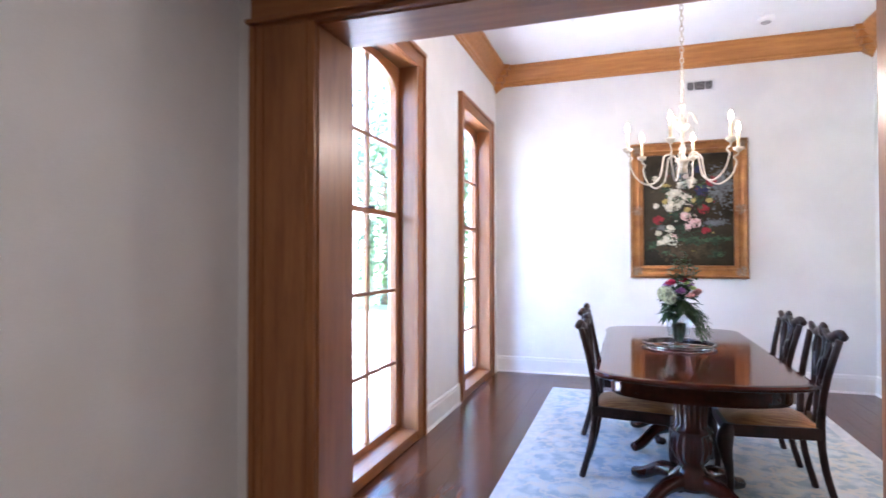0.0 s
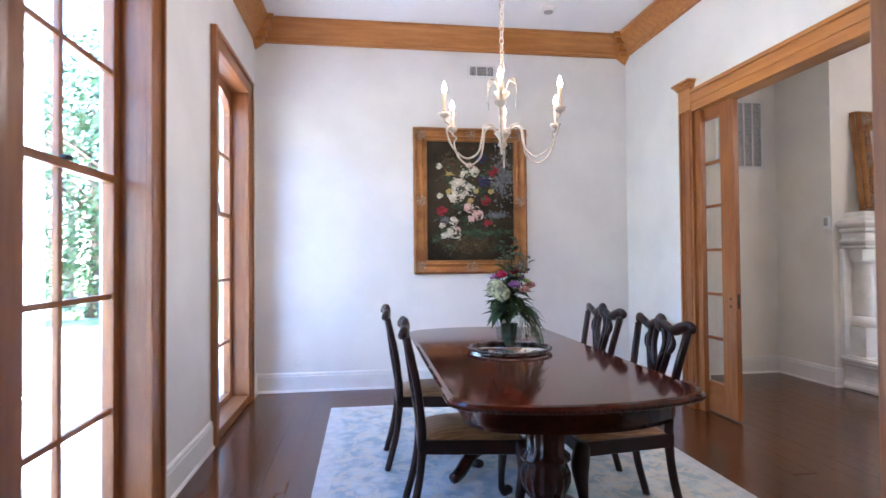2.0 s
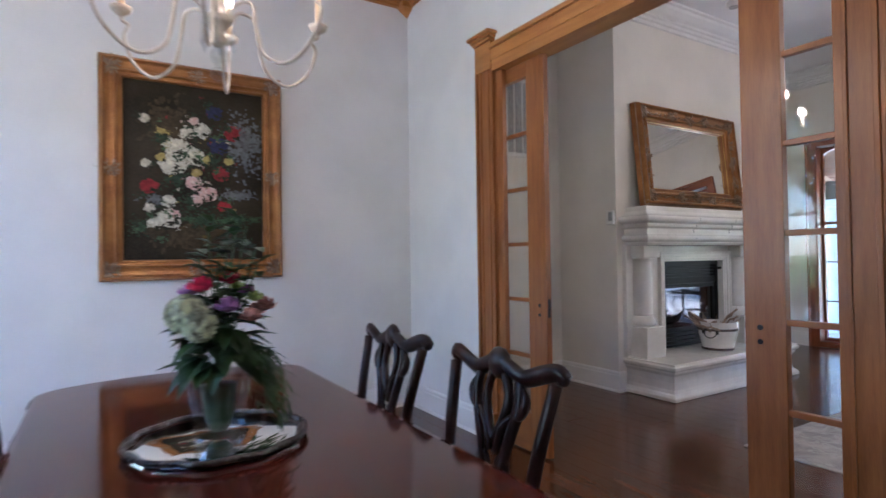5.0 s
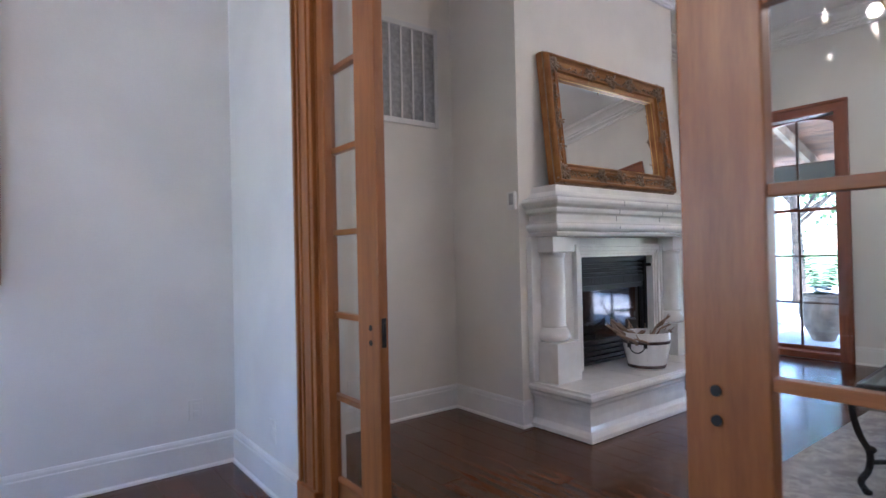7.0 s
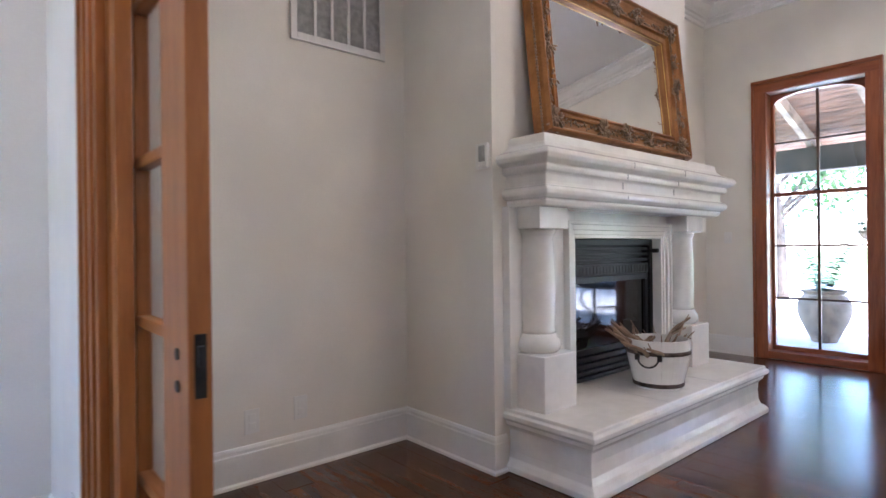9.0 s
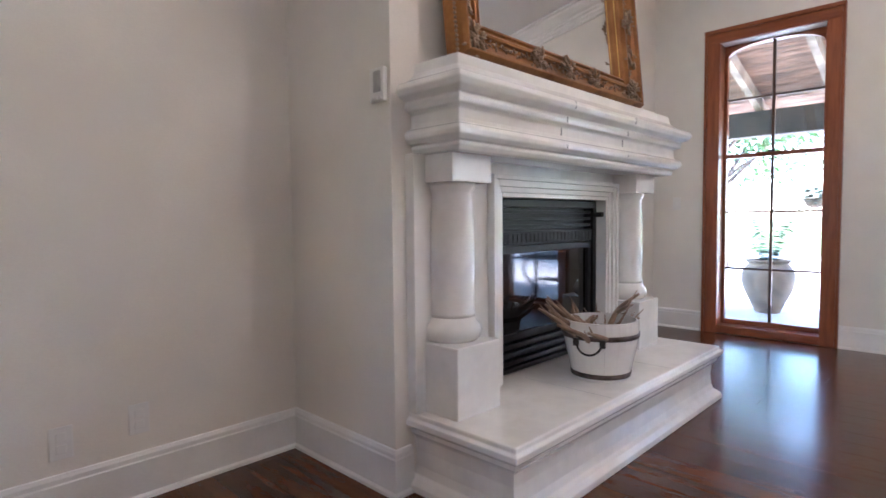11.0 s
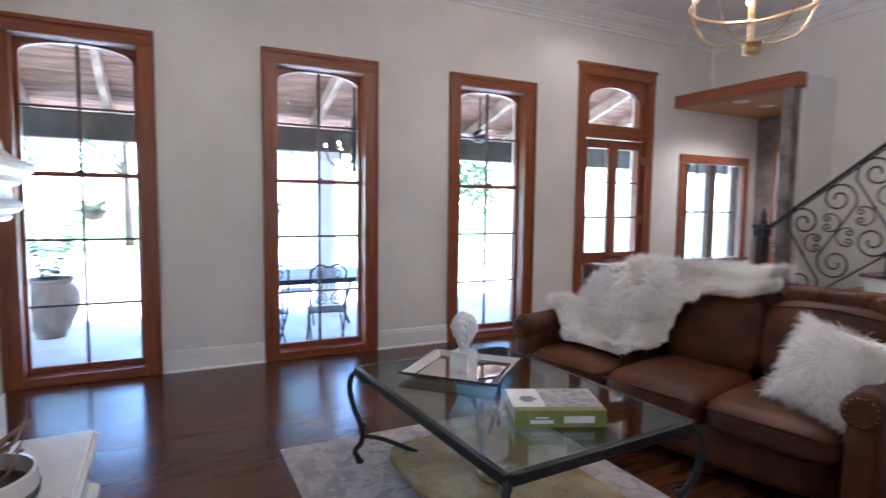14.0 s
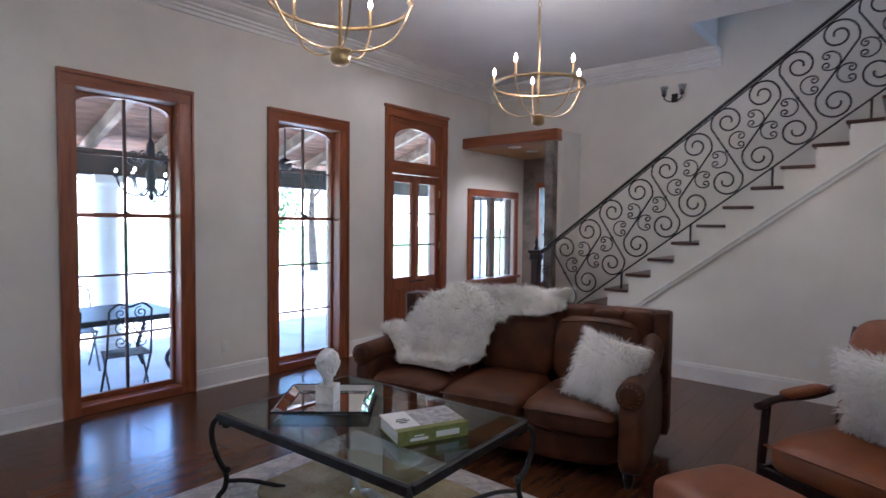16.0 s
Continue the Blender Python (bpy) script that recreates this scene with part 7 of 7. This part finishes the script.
PLASTER = mat("white_plaster", (0.78, 0.77, 0.75), 0.7, var=0.08, scale=12, bump=0.5, bscale=40)
bust = bmesh.new()
box(bust, -0.052, -0.052, 0, 0.052, 0.052, 0.098, 0.004)
head = bmesh.new()
bmesh.ops.create_icosphere(head, subdivisions=4, radius=1.0)
for v in head.verts:
    p = v.co.copy()
    w = 0.070 * (0.5 + 0.45 * min(1, max(0, (p.z + 1.0) / 1.1)))
    q = Vector((p.x * w, p.y * w * 1.1, p.z * 0.092))
    q += p * 0.010 * noise.noise(p * 4.5) + p * 0.006 * noise.noise(p * 10)
    v.co = q + Vector((0, 0, 0.208))
tmp = bpy.data.meshes.new("tmp")
head.to_mesh(tmp)
head.free()
bust.from_mesh(tmp)
lathe(bust, [(0.03, 0.096), (0.026, 0.108), (0.03, 0.14)], seg=16)
ob = part("plaster_bust", bust, PLASTER, label="rough white plaster head on a square block")
ob.matrix_world = pose(5.665, 2.475, TZ + 0.009, 0, 0, 30)
tagged(ob, "rough white plaster head on a square block", "sculpture")

COVER = mat("olive_cover", (0.20, 0.22, 0.045), 0.5, var=0.1, scale=20)
PAPER = mat("page_edges", (0.72, 0.70, 0.66), 0.8, var=0.1, scale=4, stretch=(1, 1, 60), bump=0.3, bscale=80)
JACKET = mat("grey_jacket_picture", (0.52, 0.52, 0.53), 0.4, var=0.5, scale=26, second=(0.16, 0.16, 0.17), contrast=0.8)
WHITEJ = mat("white_jacket", (0.74, 0.74, 0.73), 0.4, var=0.03)
INK = mat("dark_ink", (0.05, 0.05, 0.055), 0.5, var=0.1)
book = thing("thick_book", "thick hardback book with olive spine and grey cover picture", "book", pose(4.99, 2.43, TZ, 0, 0, 66))
bl, bw_, bh = 0.178, 0.128, 0.066
part("pages", boxes((-bl + 0.006, -bw_ + 0.006, 0.005, bl - 0.006, bw_ - 0.004, bh - 0.004)), PAPER, book)
part("spine", boxes((-bl, bw_ - 0.006, 0, bl, bw_ + 0.002, bh), bevel=0.002), COVER, book)
part("back_cover", boxes((-bl, -bw_, 0, bl, bw_, 0.004)), COVER, book)
part("front_cover", boxes((-bl, -bw_, bh - 0.004, bl, bw_, bh)), WHITEJ, book)
part("cover_picture", boxes((-bl + 0.004, -bw_ + 0.004, bh, bl - 0.13, bw_ - 0.045, bh + 0.0012)), JACKET, book)
part("cover_band", boxes((-bl, bw_ - 0.04, bh, bl, bw_, bh + 0.0012)), COVER, book)
for i, (x0, x1) in enumerate(((0.06, 0.11), (0.05, 0.12), (0.07, 0.11))):
    part("cover_print", boxes((x0 + 0.02, -0.03 + i * 0.022, bh, x1 + 0.02, -0.018 + i * 0.022, bh + 0.001)), INK, book)
part("spine_label", boxes((-0.13, bw_ + 0.002, 0.018, -0.01, bw_ + 0.0034, 0.045)), WHITEJ, book)
part("spine_print", boxes((0.03, bw_ + 0.002, 0.016, 0.12, bw_ + 0.0032, 0.03), (0.05, bw_ + 0.002, 0.036, 0.10, bw_ + 0.0032, 0.042)), WHITEJ, book)


def armchair(m):
    """Open-arm lounge chair; local +y is the front."""
    c = thing("lounge_armchair", "russet leather lounge chair with dark wooden arms", "armchair", m)
    part("seat_cushion", cushion(bmesh.new(), -0.33, -0.34, 0.30, 0.33, 0.38, 0.46, 0.03), TAN, c, smooth=True)
    part("seat_piping", tube(bmesh.new(), [(-0.31, 0.385, 0.44), (0.31, 0.385, 0.44)], 0.006, 6), TAN, c)
    bc = bmesh.new()
    cushion(bc, -0.32, -0.09, 0, 0.32, 0.07, 0.62, 0.03, m=Matrix.Translation((0, -0.26, 0.42)) @ pose(0, 0, 0, 14, 0, 0))
    part("back_cushion", bc, TAN, c, smooth=True)
    for s in (-1, 1):
        part("front_leg", tube(bmesh.new(), catmull([(s * 0.36, 0.34, 0), (s * 0.36, 0.33, 0.3), (s * 0.36, 0.30, 0.62)], 5), 0.022, 8), CHAIRW, c, smooth=True)
        part("rear_leg", tube(bmesh.new(), catmull([(s * 0.34, -0.38, 0), (s * 0.34, -0.31, 0.3), (s * 0.34, -0.36, 0.7), (s * 0.33, -0.43, 0.98)], 5), 0.022, 8), CHAIRW, c, smooth=True)
        arm = part("arm", tube(bmesh.new(), catmull([(s * 0.365, 0.36, 0.615), (s * 0.37, 0.2, 0.635), (s * 0.36, -0.1, 0.62), (s * 0.345, -0.42, 0.66)], 5), 0.028, 8, 0.7), CHAIRW, c, smooth=True)
        part("arm_pad", cushion(bmesh.new(), s * 0.365 - 0.035, -0.2, 0.635, s * 0.365 + 0.035, 0.16, 0.668, 0.008, 6), TAN, arm, smooth=True)
        part("side_rail", boxes((s * 0.34 - 0.018, -0.42, 0.25, s * 0.34 + 0.018, 0.36, 0.32), bevel=0.006), CHAIRW, c)
    part("front_rail", boxes((-0.35, 0.33, 0.25, 0.35, 0.365, 0.31), bevel=0.006), CHAIRW, c)
    return c


CH = pose(3.32, 0.98, 0, 0, 0, -24)
armchair(CH)
fur_pillow(CH @ pose(-0.04, -0.09, 0.475, 20, 4, 180), 52, 0.48)

ott = thing("footstool", "russet leather footstool with dark legs", "footstool", pose(3.69, 1.84, 0, 0, 0, -28))
part("top_cushion", cushion(bmesh.new(), -0.34, -0.26, 0.27, 0.34, 0.26, 0.42, 0.025), TAN, ott, smooth=True)
part("frame", boxes((-0.31, -0.23, 0.20, 0.31, 0.23, 0.28), bevel=0.006), CHAIRW, ott)
for sx in (-1, 1):
    for sy in (-1, 1):
        part("leg", tube(bmesh.new(), [(sx * 0.28, sy * 0.2, 0.22), (sx * 0.29, sy * 0.21, 0.0)], [0.024, 0.016], 8), CHAIRW, ott, smooth=True)

# ---- floor planks, last ----
PLANKS = {}


def plank(w, length):
    key = (round(w, 3), round(length, 2))
    if key not in PLANKS:
        me = bpy.data.meshes.new("plank")
        bm = boxes((-key[0] / 2, 0, -0.012, key[0] / 2, key[1], 0.0), bevel=0.0008)
        bm.to_mesh(me)
        bm.free()
        me.materials.append(PLANK)
        PLANKS[key] = me
    return PLANKS[key]


def lay(x0, x1, y0, y1, wide, long, seed, single=True):
    r = random.Random(seed)
    cols = round((x1 - x0) / wide)
    w = (x1 - x0) / cols
    for i in range(cols):
        y = y0 - r.choice((0, 0.25, 0.5, 0.75)) * long
        while y < y1 - 0.02:
            long_ = long * r.uniform(0.6, 1.15)
            a, b = max(y, y0), min(y + long_, y1)
            if b - a > 0.03:
                ob = new("plank", plank(w - 0.001, b - a - 0.001))
                ob.parent = floor
                ob.location = (x0 + (i + 0.5) * w, a, 0.0)
            y += long_
    return cols


lay(XW, XP0, YD, YN, 0.146, 2.4, 5)
lay(XP1, XE, YST, YN, 0.146, 2.8, 6)
lay(XP0, XP1, 2.20, 4.19, 0.125, 2.8, 7)
lay(XW, XP0, -3.0, YD, 0.146, 4.2, 8)
lay(6.7, XE, -3.47, YST, 0.146, 4.2, 9)
